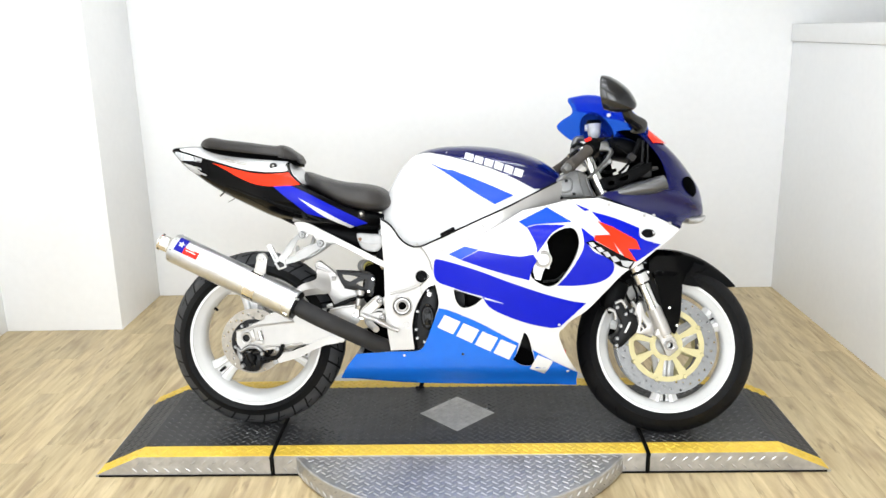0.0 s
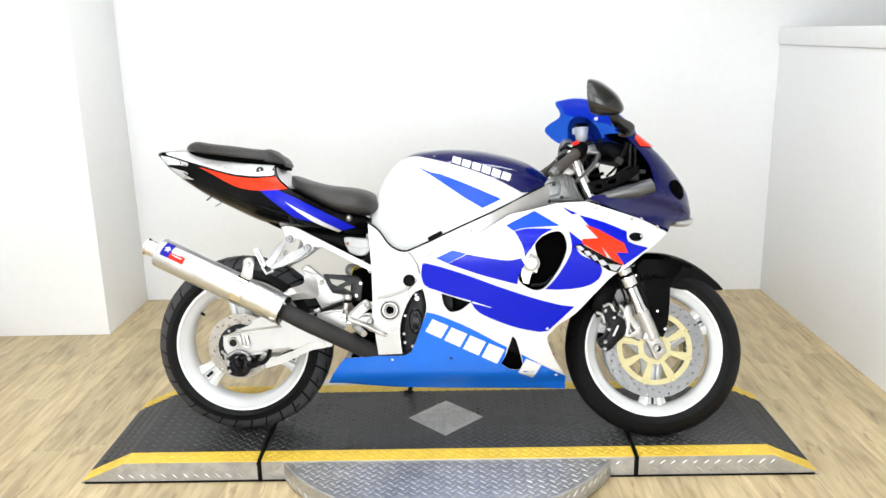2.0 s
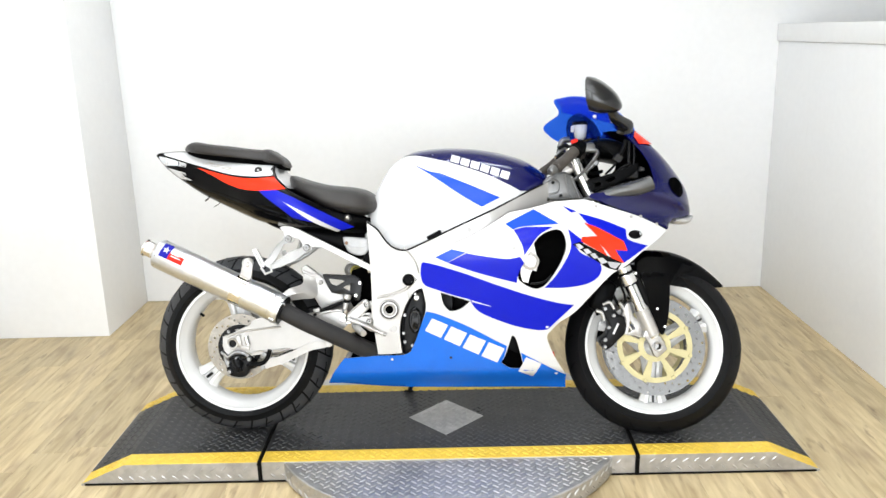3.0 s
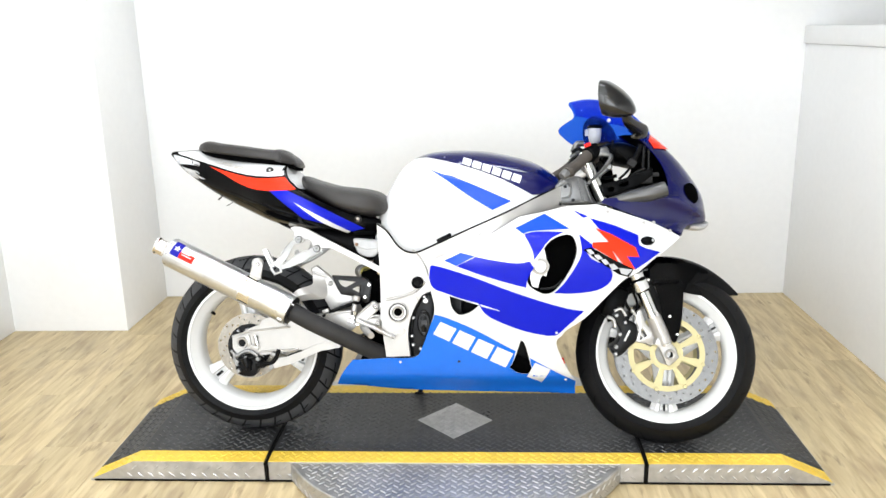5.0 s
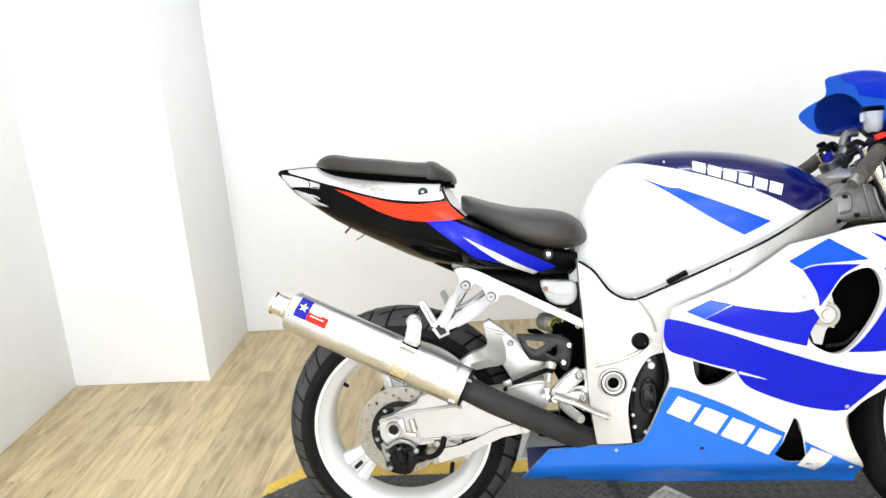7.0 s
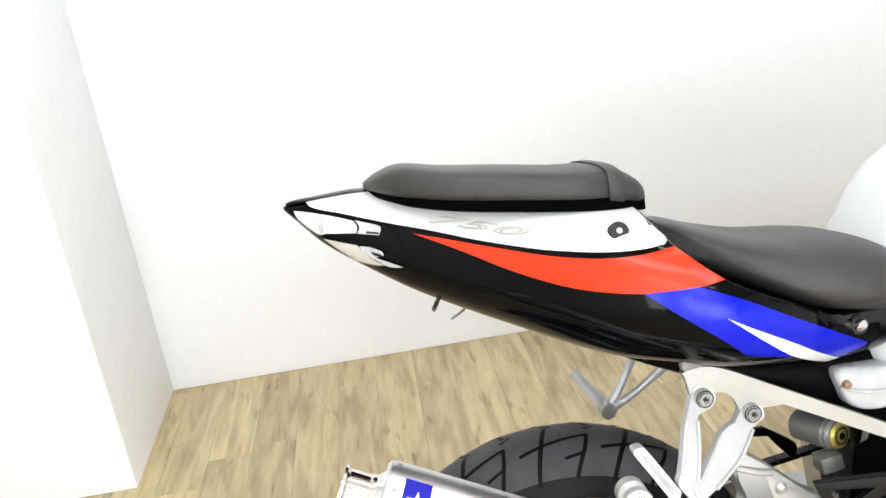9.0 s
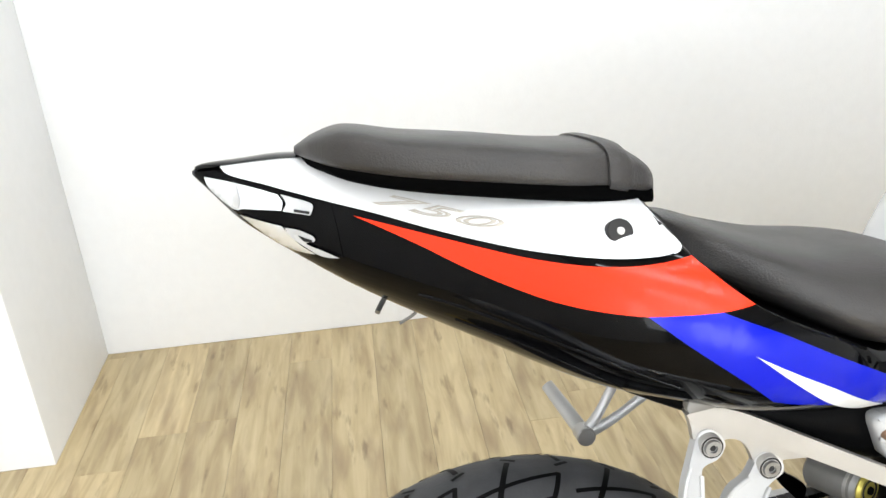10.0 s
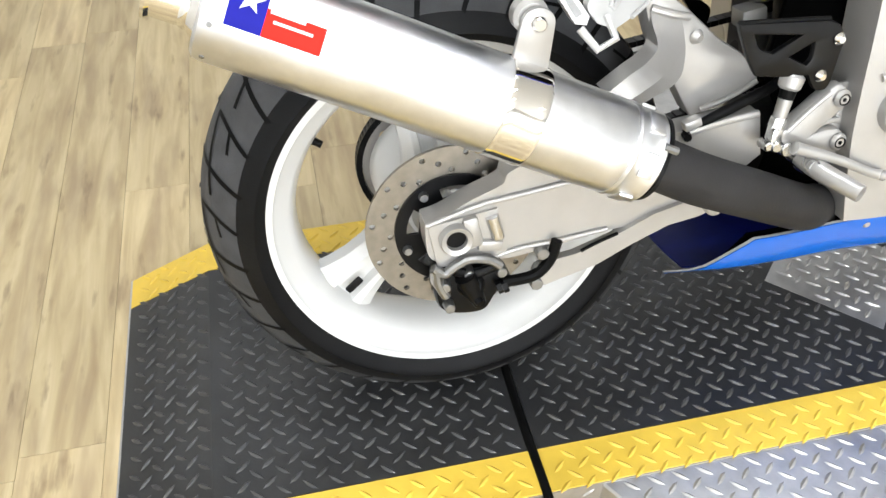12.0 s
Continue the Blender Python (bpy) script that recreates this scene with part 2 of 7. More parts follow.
def merge(bm, own):
    if bm is None:
        return own
    me = bpy.data.meshes.new("tmp")
    own.to_mesh(me)
    own.free()
    bm.from_mesh(me)
    bpy.data.meshes.remove(me)
    return bm


def axis_matrix(a, b):
    a, b = Vector(a), Vector(b)
    return Matrix.Translation(a) @ (b - a).to_track_quat("Z", "Y").to_matrix().to_4x4(), (b - a).length


def rod(a, b, r0, r1=None, seg=16, bm=None, bevel=0.0):
    """A round bar from a to b, tapered from r0 to r1, with rounded rims if bevel."""
    r1 = r0 if r1 is None else r1
    m, length = axis_matrix(a, b)
    prof = [(0, 0), (r0 - bevel, 0), (r0, bevel), (r1, length - bevel), (r1 - bevel, length), (0, length)] if bevel else [(0, 0), (r0, 0), (r1, length), (0, length)]
    return lathe(prof, m, seg, bm)


def lathe(prof, m=None, seg=32, bm=None, squash=1.0):
    """Turns a profile of (radius, height) round its own z axis."""
    own = bmesh.new()
    rings = []
    for r, h in prof:
        if r < 1e-6:
            rings.append([own.verts.new((0, 0, h))])
        else:
            rings.append([own.verts.new((r * math.cos(2 * math.pi * k / seg), squash * r * math.sin(2 * math.pi * k / seg), h)) for k in range(seg)])
    for a, b in zip(rings, rings[1:]):
        for k in range(seg):
            q = [a[k % len(a)], a[(k + 1) % len(a)], b[(k + 1) % len(b)], b[k % len(b)]]
            q = list(dict.fromkeys(q))
            if len(q) > 2:
                own.faces.new(q)
    bmesh.ops.recalc_face_normals(own, faces=own.faces)
    if m is not None:
        bmesh.ops.transform(own, matrix=m, verts=own.verts)
    return merge(bm, own)


def spline(points, n=6, closed=False):
    """Points along a smooth line through the given ones; a trailing 1 marks a sharp corner."""
    pts = [Vector(p[:2]) if closed else Vector(p) for p in points]
    sharp = [closed and len(p) > 2 for p in points]
    out, count = [], len(pts)
    for k in range(count if closed else count - 1):
        p1, p2 = pts[k], pts[(k + 1) % count]
        p0 = pts[k - 1] if (closed or k) and not sharp[k] else p1
        p3 = pts[(k + 2) % count] if (closed or k + 2 < count) and not sharp[(k + 1) % count] else p2
        straight = sharp[k] and sharp[(k + 1) % count]
        for j in range(1 if straight else n):
            s = j / n
            out.append(0.5 * ((2 * p1) + (p2 - p0) * s + (2 * p0 - 5 * p1 + 4 * p2 - p3) * s * s + (3 * p1 - p0 - 3 * p2 + p3) * s ** 3))
    if not closed:
        out.append(pts[-1])
    return out


def tube(points, radius, seg=12, bm=None, n=6, squash=1.0, straight=False):
    """A bent bar through points; radius is a number or a list along it."""
    path = [Vector(p) for p in points] if straight else spline(points, n)
    count = len(path)
    radii = [radius] * count if not isinstance(radius, (list, tuple)) else [curve(k / (count - 1) * (len(radius) - 1), list(enumerate(radius))) for k in range(count)]
    own = bmesh.new()
    rings, up = [], None
    for k, p in enumerate(path):
        d = (path[min(k + 1, count - 1)] - path[max(k - 1, 0)]).normalized()
        if up is None:
            up = d.orthogonal().normalized() if abs(d.y) > 0.9 else Vector((0, 1, 0))
        up = (up - d * up.dot(d)).normalized()
        side = d.cross(up)
        rings.append([own.verts.new(p + radii[k] * (math.cos(a) * side + squash * math.sin(a) * up)) for a in (2 * math.pi * j / seg for j in range(seg))])
    for a, b in zip(rings, rings[1:]):
        for j in range(seg):
            own.faces.new((a[j], a[(j + 1) % seg], b[(j + 1) % seg], b[j]))
    own.faces.new(rings[0])
    own.faces.new(rings[-1])
    bmesh.ops.recalc_face_normals(own, faces=own.faces)
    return merge(bm, own)


def outline_bm(loops, step=0.0):
    """A flat sheet in x and z inside the first loop and outside the others, cut by a grid."""
    bm = bmesh.new()
    for loop in loops:
        vs = [bm.verts.new((p[0], 0, p[1])) for p in loop]
        for a, b in zip(vs, vs[1:] + vs[:1]):
            bm.edges.new((a, b))
    bmesh.ops.triangle_fill(bm, use_beauty=True, use_dissolve=False, edges=bm.edges[:], normal=(0, -1, 0))
    if step:
        for axis in (0, 2):
            vals = [v.co[axis] for v in bm.verts]
            v = min(vals) + step
            while v < max(vals) - 1e-4:
                co, no = [0, 0, 0], [0, 0, 0]
                co[axis], no[axis] = v, 1
                bmesh.ops.bisect_plane(bm, geom=bm.verts[:] + bm.edges[:] + bm.faces[:], dist=1e-5, plane_co=co, plane_no=no)
                v += step
    bm.normal_update()
    for f in bm.faces:
        if f.normal.y > 0:
            f.normal_flip()
    return bm


def sheet(name, outline, w, mat, parent, thick=0.004, off=0.0, step=0.03, holes=(), label="", left=False, lip=0.0):
    """A curved panel of given thickness: its outline in x and z, its half width from w(x, z). left: on the far side."""
    f = w if callable(w) else (lambda x, z: w)
    bm = outline_bm([spline(p, 5, True) for p in (outline, *holes)], step)
    bm.normal_update()
    rim = [e for e in bm.edges if e.is_boundary]
    back = {v: bm.verts.new((v.co.x, -(f(v.co.x, v.co.z) + off) + thick + (lip if v.co.z > 0.3 and any(e in rim for e in v.link_edges) else 0), v.co.z)) for v in bm.verts[:]}
    for v in back:
        v.co.y = -(f(v.co.x, v.co.z) + off)
    for face in bm.faces[:]:
        bm.faces.new([back[v] for v in reversed(face.verts)])
    for e in rim:
        a, b = e.verts
        bm.faces.new((a, b, back[b], back[a]))
    bmesh.ops.recalc_face_normals(bm, faces=bm.faces)
    if left:
        bmesh.ops.scale(bm, vec=(1, -1, 1), verts=bm.verts)
        bmesh.ops.reverse_faces(bm, faces=bm.faces)
    return part(name, bm, mat, parent, label, smooth=50)


def body_bm(table, n=2.6, belly=0.3, steps=40, seg=40, x0=None, x1=None, cut=()):
    """A closed, rounded body with superelliptic sections along x, cut off above the line cut(x)."""
    bm = bmesh.new()
    lo, hi = table[0][0] if x0 is None else x0, table[-1][0] if x1 is None else x1
    rings = []
    for k in range(steps + 1):
        x = lo + (hi - lo) * k / steps
        top, low, half, shift = section(table, x)
        mid = low + belly * (top - low)
        ring = []
        for j in range(seg):
            a = 2 * math.pi * j / seg
            c, s = math.cos(a), math.sin(a)
            y = shift + half * math.copysign(abs(c) ** (2 / n), c)
            z = mid + (top - mid if s > 0 else mid - low) * math.copysign(abs(s) ** (2 / n), s)
            ring.append(bm.verts.new((x, y, min(z, curve(x, cut)) if cut and x > cut[0][0] else z)))
        rings.append(ring)
    for a, b in zip(rings, rings[1:]):
        for j in range(seg):
            bm.faces.new((a[j], a[(j + 1) % seg], b[(j + 1) % seg], b[j]))
    bm.faces.new(rings[0])
    bm.faces.new(rings[-1])
    bmesh.ops.recalc_face_normals(bm, faces=bm.faces)
    return bm


def plate_bm(outline, y0, y1, holes=(), bevel=0.0, n=5, bm=None):
    """A flat plate with its outline in x and z, from y0 to y1."""
    own = outline_bm([spline(p, n, True) for p in (outline, *holes)])
    out = bmesh.ops.extrude_face_region(own, geom=own.faces[:])
    bmesh.ops.translate(own, vec=(0, y1 - y0, 0), verts=[v for v in out["geom"] if isinstance(v, bmesh.types.BMVert)])
    bmesh.ops.translate(own, vec=(0, y0, 0), verts=own.verts)
    bmesh.ops.recalc_face_normals(own, faces=own.faces)
    if bevel:
        edges = [e for e in own.edges if len(e.link_faces) == 2 and e.calc_face_angle() > 1.2]
        bmesh.ops.bevel(own, geom=edges, offset=bevel, segments=2, affect="EDGES", profile=0.5)
    return merge(bm, own)


def curve(v, pts):
    """A smooth curve through (v, value) pairs."""
    if v <= pts[0][0]:
        return pts[0][1]
    for k in range(len(pts) - 1):
        (a, p), (b, q) = pts[k], pts[k + 1]
        if v <= b:
            m0 = (q - pts[k - 1][1]) / (b - pts[k - 1][0]) if k else (q - p) / (b - a)
            m1 = (pts[k + 2][1] - p) / (pts[k + 2][0] - a) if k + 2 < len(pts) else (q - p) / (b - a)
            s, d = (v - a) / (b - a), b - a
            return (2*s**3 - 3*s*s + 1) * p + (s**3 - 2*s*s + s) * d * m0 + (3*s*s - 2*s**3) * q + (s**3 - s*s) * d * m1
    return pts[-1][1]


# Half widths of the motorcycle's bodywork, by x (forward) and z (up) of the upright machine.
FAIR_Z = [(0.08, 0.022), (0.14, 0.062), (0.165, 0.090), (0.19, 0.132), (0.207, 0.156), (0.222, 0.168), (0.27, 0.191), (0.36, 0.222), (0.47, 0.256), (0.58, 0.278), (0.65, 0.275), (0.72, 0.25), (0.80, 0.222), (0.9, 0.18), (1.0, 0.145), (1.1, 0.12)]
FAIR_X = [(-0.45, 0.74), (-0.33, 0.89), (-0.17, 0.89), (-0.05, 0.95), (0.1, 1.0), (0.25, 1.0)]
FAIR_FRONT = [(0.3, 0.93), (0.5, 0.90), (0.62, 0.86), (0.68, 0.838), (0.72, 0.832), (0.785, 0.82), (0.85, 0.783), (0.92, 0.728), (0.98, 0.66), (1.025, 0.60), (1.06, 0.55), (1.12, 0.48)]


def w_fairing(x, z):
    if x < 0.25:
        return curve(z, FAIR_Z) * curve(x, FAIR_X)
    u = min(1.0, (x - 0.25) / (curve(z, FAIR_FRONT) - 0.25))
    return curve(z, FAIR_Z) * max(0.0, 1 - u ** 2.5) ** 0.45


TANK = [(-0.265, 0.70, 0.60, 0.09), (-0.235, 0.79, 0.58, 0.115), (-0.18, 0.885, 0.56, 0.14), (-0.12, 0.928, 0.56, 0.155), (-0.04, 0.945, 0.57, 0.17), (0.08, 0.944, 0.60, 0.182), (0.18, 0.928, 0.66, 0.182), (0.27, 0.90, 0.72, 0.165), (0.33, 0.862, 0.77, 0.13), (0.365, 0.825, 0.79, 0.09)]
TAIL = [(-0.996, 0.957, 0.952, 0.003, 0.048), (-0.985, 0.961, 0.940, 0.013, 0.047), (-0.950, 0.963, 0.901, 0.037, 0.045), (-0.900, 0.965, 0.862, 0.058, 0.044), (-0.830, 0.958, 0.815, 0.081, 0.040), (-0.720, 0.941, 0.759, 0.131, 0.026), (-0.620, 0.920, 0.715, 0.186, 0.010), (-0.550, 0.904, 0.696, 0.209, 0.004), (-0.480, 0.875, 0.680, 0.213, 0.001), (-0.400, 0.835, 0.665, 0.188, 0.0), (-0.300, 0.782, 0.653, 0.137, 0.002), (-0.240, 0.750, 0.654, 0.107, 0.006)]
TAIL_CUT = [(-0.57, 0.93), (-0.560, 0.906), (-0.550, 0.878), (-0.535, 0.852), (-0.52, 0.838), (-0.50, 0.820), (-0.464, 0.799), (-0.421, 0.778), (-0.36, 0.749), (-0.30, 0.735), (-0.24, 0.72)]


def section(table, x):
    """Top, bottom, half width and sideways shift of a body at x."""
    return [curve(x, [(r[0], r[k]) for r in table]) for k in (1, 2, 3)] + [curve(x, [(r[0], r[4]) for r in table]) if len(table[0]) > 4 else 0.0]


def w_body(table, x, z, n=2.6, belly=0.3):
    top, low, half, shift = section(table, x)
    mid = low + belly * (top - low)
    s = (z - mid) / (top - mid) if z > mid else (mid - z) / (mid - low)
    return half * max(0.0, 1 - min(1.0, s) ** n) ** (1 / n) - shift


def w_tank(x, z):
    return w_body(TANK, x, z)


def w_tail(x, z):
    return w_body(TAIL, x, z, 2.4, 0.45)


def w_frame(x, z):
    return curve(x, [(-0.35, 0.15), (-0.2, 0.182), (-0.1, 0.195), (0.05, 0.235), (0.2, 0.225), (0.35, 0.14)])


# ---- room ----
BACK, LEFT, RIGHT, SOUTH, HIGH = 1.669, -2.215, 1.697, -5.2, 2.75


def wall(name, size, centre, mat=WALL):
    return tagged(part(name, box_bm(size, centre, 0.004), mat, None, "", 30), "smooth off-white painted interior wall", "wall", kind="structure")


wall("wall_north", (4.6, 0.15, HIGH), (0.0, BACK + 0.075, HIGH / 2))
wall("wall_west", (0.15, 1.15 - SOUTH, HIGH), (LEFT - 0.075, (1.15 + SOUTH) / 2, HIGH / 2))
tagged(wall("wall_pilaster", (0.70, BACK - 1.142, HIGH), (-1.647 - 0.35, (BACK + 1.142) / 2, HIGH / 2)), "white boxed-out wall corner beside the back wall")
tagged(wall("wall_low", (0.13, BACK - SOUTH, 1.295), (RIGHT + 0.065, (BACK + SOUTH) / 2, 0.6475)), "white half-height partition wall")
cap = part("trim_low_wall", box_bm((0.155, BACK - SOUTH - 0.01, 0.085), (RIGHT + 0.0655, (BACK + SOUTH) / 2, 1.338), 0.006), WALL)
tagged(cap, "white cap board along the low wall", "trim", kind="structure")
wall("wall_east", (0.15, BACK - SOUTH + 0.6, HIGH), (3.3, (BACK + SOUTH) / 2, HIGH / 2))
tagged(wall("wall_north_east", (1.2, 0.15, HIGH), (2.9, BACK + 0.075, HIGH / 2)), "off-white wall beyond the partition")
wall("wall_south", (5.8, 0.15, HIGH), (0.6, SOUTH - 0.075, HIGH / 2))
ceil = part("ceiling", box_bm((5.9, BACK - SOUTH + 0.5, 0.1), (0.55, (BACK + SOUTH) / 2, HIGH + 0.05)), CEIL)
tagged(ceil, "flat white ceiling", "ceiling", kind="structure")
floor = part("floor", box_bm((5.9, BACK - SOUTH + 0.5, 0.08), (0.55, (BACK + SOUTH) / 2, -0.044)), PLASTIC)
tagged(floor, "oak-look vinyl plank floor", "floor", kind="structure")


# ---- turntable platform ----
DECK = 0.07
platform = thing("turntable_platform", "black and yellow tread-plate vehicle turntable on the plank floor", "turntable", pose(-0.005, 0.058, 0, 0, 0, -0.3))
TOE, BREAK, GAP = 1.187, 1.04, 0.610


def section_bm(x0, x1, toe, y0=-0.29, y1=0.29, top=0.07, low=0.0):
    """A platform section along x; toe: where a ramp comes down to the floor."""
    prof = [(x0, low), (x1, low), (x1, top), (x0, top)]
    if toe < 0:
        prof = [(-TOE, low), (x1, low), (x1, top), (-BREAK, top), (-TOE, low + 0.006)]
    if toe > 0:
        prof = [(x0, low), (TOE, low), (TOE, low + 0.006), (BREAK, top), (x0, top)]
    bm = bmesh.new()
    a = [bm.verts.new((x, y0, z)) for x, z in prof]
    b = [bm.verts.new((x, y1, z)) for x, z in prof]
    bm.faces.new(a)
    bm.faces.new(list(reversed(b)))
    for k in range(len(prof)):
        bm.faces.new((a[k], b[k], b[(k + 1) % len(prof)], a[(k + 1) % len(prof)]))
    bmesh.ops.recalc_face_normals(bm, faces=bm.faces)
    return bm


def deck_sheet(name, x0, x1, toe, y0, y1, mat, label):
    """Painted top skin of a platform section, just above its plate."""
    t = 0.0022
    bm = bmesh.new()
    xs = [(x0, DECK), (x1, DECK)]
    if toe < 0:
        xs = [(-TOE + 0.004, 0.007), (-BREAK, DECK), (x1, DECK)]
    if toe > 0:
        xs = [(x0, DECK), (BREAK, DECK), (TOE - 0.004, 0.007)]
    rows = [[bm.verts.new((x, y, z + d)) for x, z in xs] for y, d in ((y0, -0.001), (y0 + 0.001, t), (y1 - 0.001, t), (y1, -0.001))]
    for a, b in zip(rows, rows[1:]):
        for k in range(len(xs) - 1):
            bm.faces.new((a[k], a[k + 1], b[k + 1], b[k]))
    return part(name, bm, mat, platform, label, 20)


for toe, x0, x1 in ((-1, -TOE, -GAP), (0, -GAP + 0.012, GAP - 0.012), (1, GAP, TOE)):
    part("base_plate", section_bm(x0, x1, toe), PLATE, platform, "bare aluminium tread-plate side", 20)
    deck_sheet("deck", x0, x1, toe, -0.222, 0.222, DECKBLACK, "worn black painted tread plate")
    deck_sheet("edge_stripe", x0, x1, toe, -0.289, -0.222, YELLOW, "yellow painted edge stripe")
    deck_sheet("edge_stripe", x0, x1, toe, 0.222, 0.289, YELLOW, "yellow painted edge stripe")
disc = lathe([(0, 0.004), (0.596, 0.004), (0.6, 0.008), (0.6, 0.064), (0.597, 0.067), (0, 0.067)], seg=96)
part("turntable_disc", disc, PLATE, platform, "round bare aluminium tread-plate disc", 30)
dia = plate_bm([(-0.132, 0.0, 1), (0.0, -0.135, 1), (0.132, 0.0, 1), (0.0, 0.135, 1)], 0, 0.003)
bmesh.ops.transform(dia, matrix=Matrix.Translation((-0.006, 0.0, DECK + 0.0025)) @ Matrix.Rotation(radians(-90), 4, "X"), verts=dia.verts)
part("diamond_plate", dia, PLATE, platform, "bare metal diamond-shaped cover plate", 20)

# ---- motorcycle ----
bike = thing("motorcycle", "white and blue faired sport motorcycle leaning on its side stand", "motorcycle", pose(0, 0, DECK + 0.004, -12.5))

REAR, FRONT = (-0.692, 0.3012), (0.691, 0.2626)
# the front wheel is steered towards the side stand
STEERED = Matrix.Translation((FRONT[0], -0.050, FRONT[1])) @ Vector((0, -1, 0)).rotation_difference(Vector((-0.120, -1.0, 0.179))).to_matrix().to_4x4()


def make_wheel(name, x, z, outer, width, rim, spokes, label, turned=None):
    """A cast wheel with a tyre, a rim and hollow three-part spokes."""
    hub = new(name)
    hub.parent = bike
    hub.matrix_basis = turned or Matrix.Translation((x, 0, z))
    tagged(hub, label)
    m = Matrix.Rotation(radians(90), 4, "X")
    h = width / 2
    prof = []
    for k in range(49):
        a = math.pi * (k / 48) - math.pi / 2
        side = math.sin(a) * h
        crown = outer - 0.36 * width * (abs(math.sin(a)) ** 2.2)
        prof.append((crown, side))
    wall_in = [(rim + 0.004, h * 0.80), (rim - 0.004, h * 0.72)]
    prof = [(rim - 0.004, -h * 0.72), (rim + 0.004, -h * 0.80), (rim + 0.02, -h * 0.93)] + prof[1:-1] + [(rim + 0.02, h * 0.93), *wall_in]
    split = [k for k, p in enumerate(prof) if abs(p[1]) < 0.90 * h and p[0] > rim + 0.03]
    tyre = part("tyre", lathe(prof[:split[0] + 1], m, 120, lathe(prof[split[-1]:], m, 120)), SIDEWALL, hub, "black rubber tyre sidewall", 50)
    part("tread", lathe(prof[split[0]:split[-1] + 1], m, 120), RUBBER if x < 0 else SIDEWALL, tyre, "grey-black grooved tread", 50)
    r = rim
    rp = [(r, -h * 0.76), (r + 0.003, -h * 0.70), (r - 0.006, -h * 0.64), (r - 0.020, -h * 0.56), (r - 0.030, -h * 0.3), (r - 0.032, 0), (r - 0.030, h * 0.3), (r - 0.020, h * 0.56), (r - 0.006, h * 0.64), (r + 0.003, h * 0.70), (r, h * 0.76), (r - 0.008, h * 0.76)]
    inner = [(r - 0.011, h * 0.66), (r - 0.026, h * 0.56), (r - 0.037, h * 0.3), (r - 0.039, 0), (r - 0.037, -h * 0.3), (r - 0.026, -h * 0.56), (r - 0.011, -h * 0.66), (r - 0.008, -h * 0.76), (r, -h * 0.76)]
    part("rim", lathe(rp + inner, m, 96), WHEEL, hub, "white enamelled cast rim", 50)
    part("hub_barrel", lathe([(0, -h * 0.5), (0.045, -h * 0.5), (0.05, -h * 0.45), (0.04, -0.02), (0.04, 0.02), (0.05, h * 0.45), (0.045, h * 0.5), (0, h * 0.5)], m, 32), WHEEL, hub)
    for turn in spokes:
        bm = bmesh.new()
        secs = []
        for s in range(7):
            f = s / 6
            rr = 0.035 + (r - 0.03 - 0.035) * f
            wd = 0.040 - 0.010 * math.sin(math.pi * f) + 0.012 * f ** 4
            th = 0.030 - 0.008 * f
            secs.append([bm.verts.new((rr, y, zz)) for zz, y in ((-wd, -th * 0.5), (-wd * 0.6, -th), (-wd * 0.35, -th), (-wd * 0.25, -th * 0.45), (wd * 0.25, -th * 0.45), (wd * 0.35, -th), (wd * 0.6, -th), (wd, -th * 0.5), (wd, th * 0.5), (wd * 0.6, th), (-wd * 0.6, th), (-wd, th * 0.5))])
        for a, b in zip(secs, secs[1:]):
            for j in range(12):
                bm.faces.new((a[j], a[(j + 1) % 12], b[(j + 1) % 12], b[j]))
        bmesh.ops.recalc_face_normals(bm, faces=bm.faces)
        bmesh.ops.rotate(bm, matrix=Matrix.Rotation(radians(turn), 3, "Y"), verts=bm.verts)
        part("spoke", bm, WHEEL, hub, "white hollow cast spoke", 30)
    return hub


rear_wheel = make_wheel("rear_wheel", *REAR, 0.299, 0.172, 0.224, (140, 260, 20), "white cast rear wheel")
front_wheel = make_wheel("front_wheel", *FRONT, 0.290, 0.12, 0.224, (92, 212, -28), "white cast front wheel", STEERED)

# fairing, white with blue stripes
FAIR = [(-0.057, 0.597, 1), (-0.018, 0.614), (0.049, 0.641), (0.106, 0.668), (0.205, 0.726, 1), (0.276, 0.739), (0.357, 0.757), (0.447, 0.761, 1), (0.536, 0.731), (0.627, 0.699), (0.709, 0.658, 1), (0.670, 0.627), (0.620, 0.593), (0.565, 0.550), (0.520, 0.525), (0.459, 0.463), (0.407, 0.408), (0.355, 0.372), (0.334, 0.349, 1), (0.320, 0.325), (0.347, 0.256), (0.389, 0.189, 1), (0.396, 0.131, 1), (0.280, 0.136), (0.031, 0.142), (-0.180, 0.149), (-0.332, 0.167), (-0.401, 0.169, 1), (-0.370, 0.222), (-0.334, 0.267, 1), (-0.227, 0.273), (-0.134, 0.276), (-0.106, 0.310), (-0.080, 0.377), (-0.063, 0.433), (-0.070, 0.485), (-0.077, 0.525)]
INTAKE = [(0.227, 0.522), (0.248, 0.575), (0.289, 0.644), (0.334, 0.668), (0.365, 0.664), (0.378, 0.625), (0.367, 0.581), (0.338, 0.529), (0.307, 0.493), (0.272, 0.488)]
VENT = [(-0.015, 0.481, 1), (0.077, 0.451, 1), (0.047, 0.427), (0.014, 0.420), (-0.007, 0.442)]
TRI = [(0.208, 0.336, 1), (0.223, 0.317), (0.248, 0.221, 1), (0.205, 0.222), (0.173, 0.243, 1), (0.187, 0.269)]
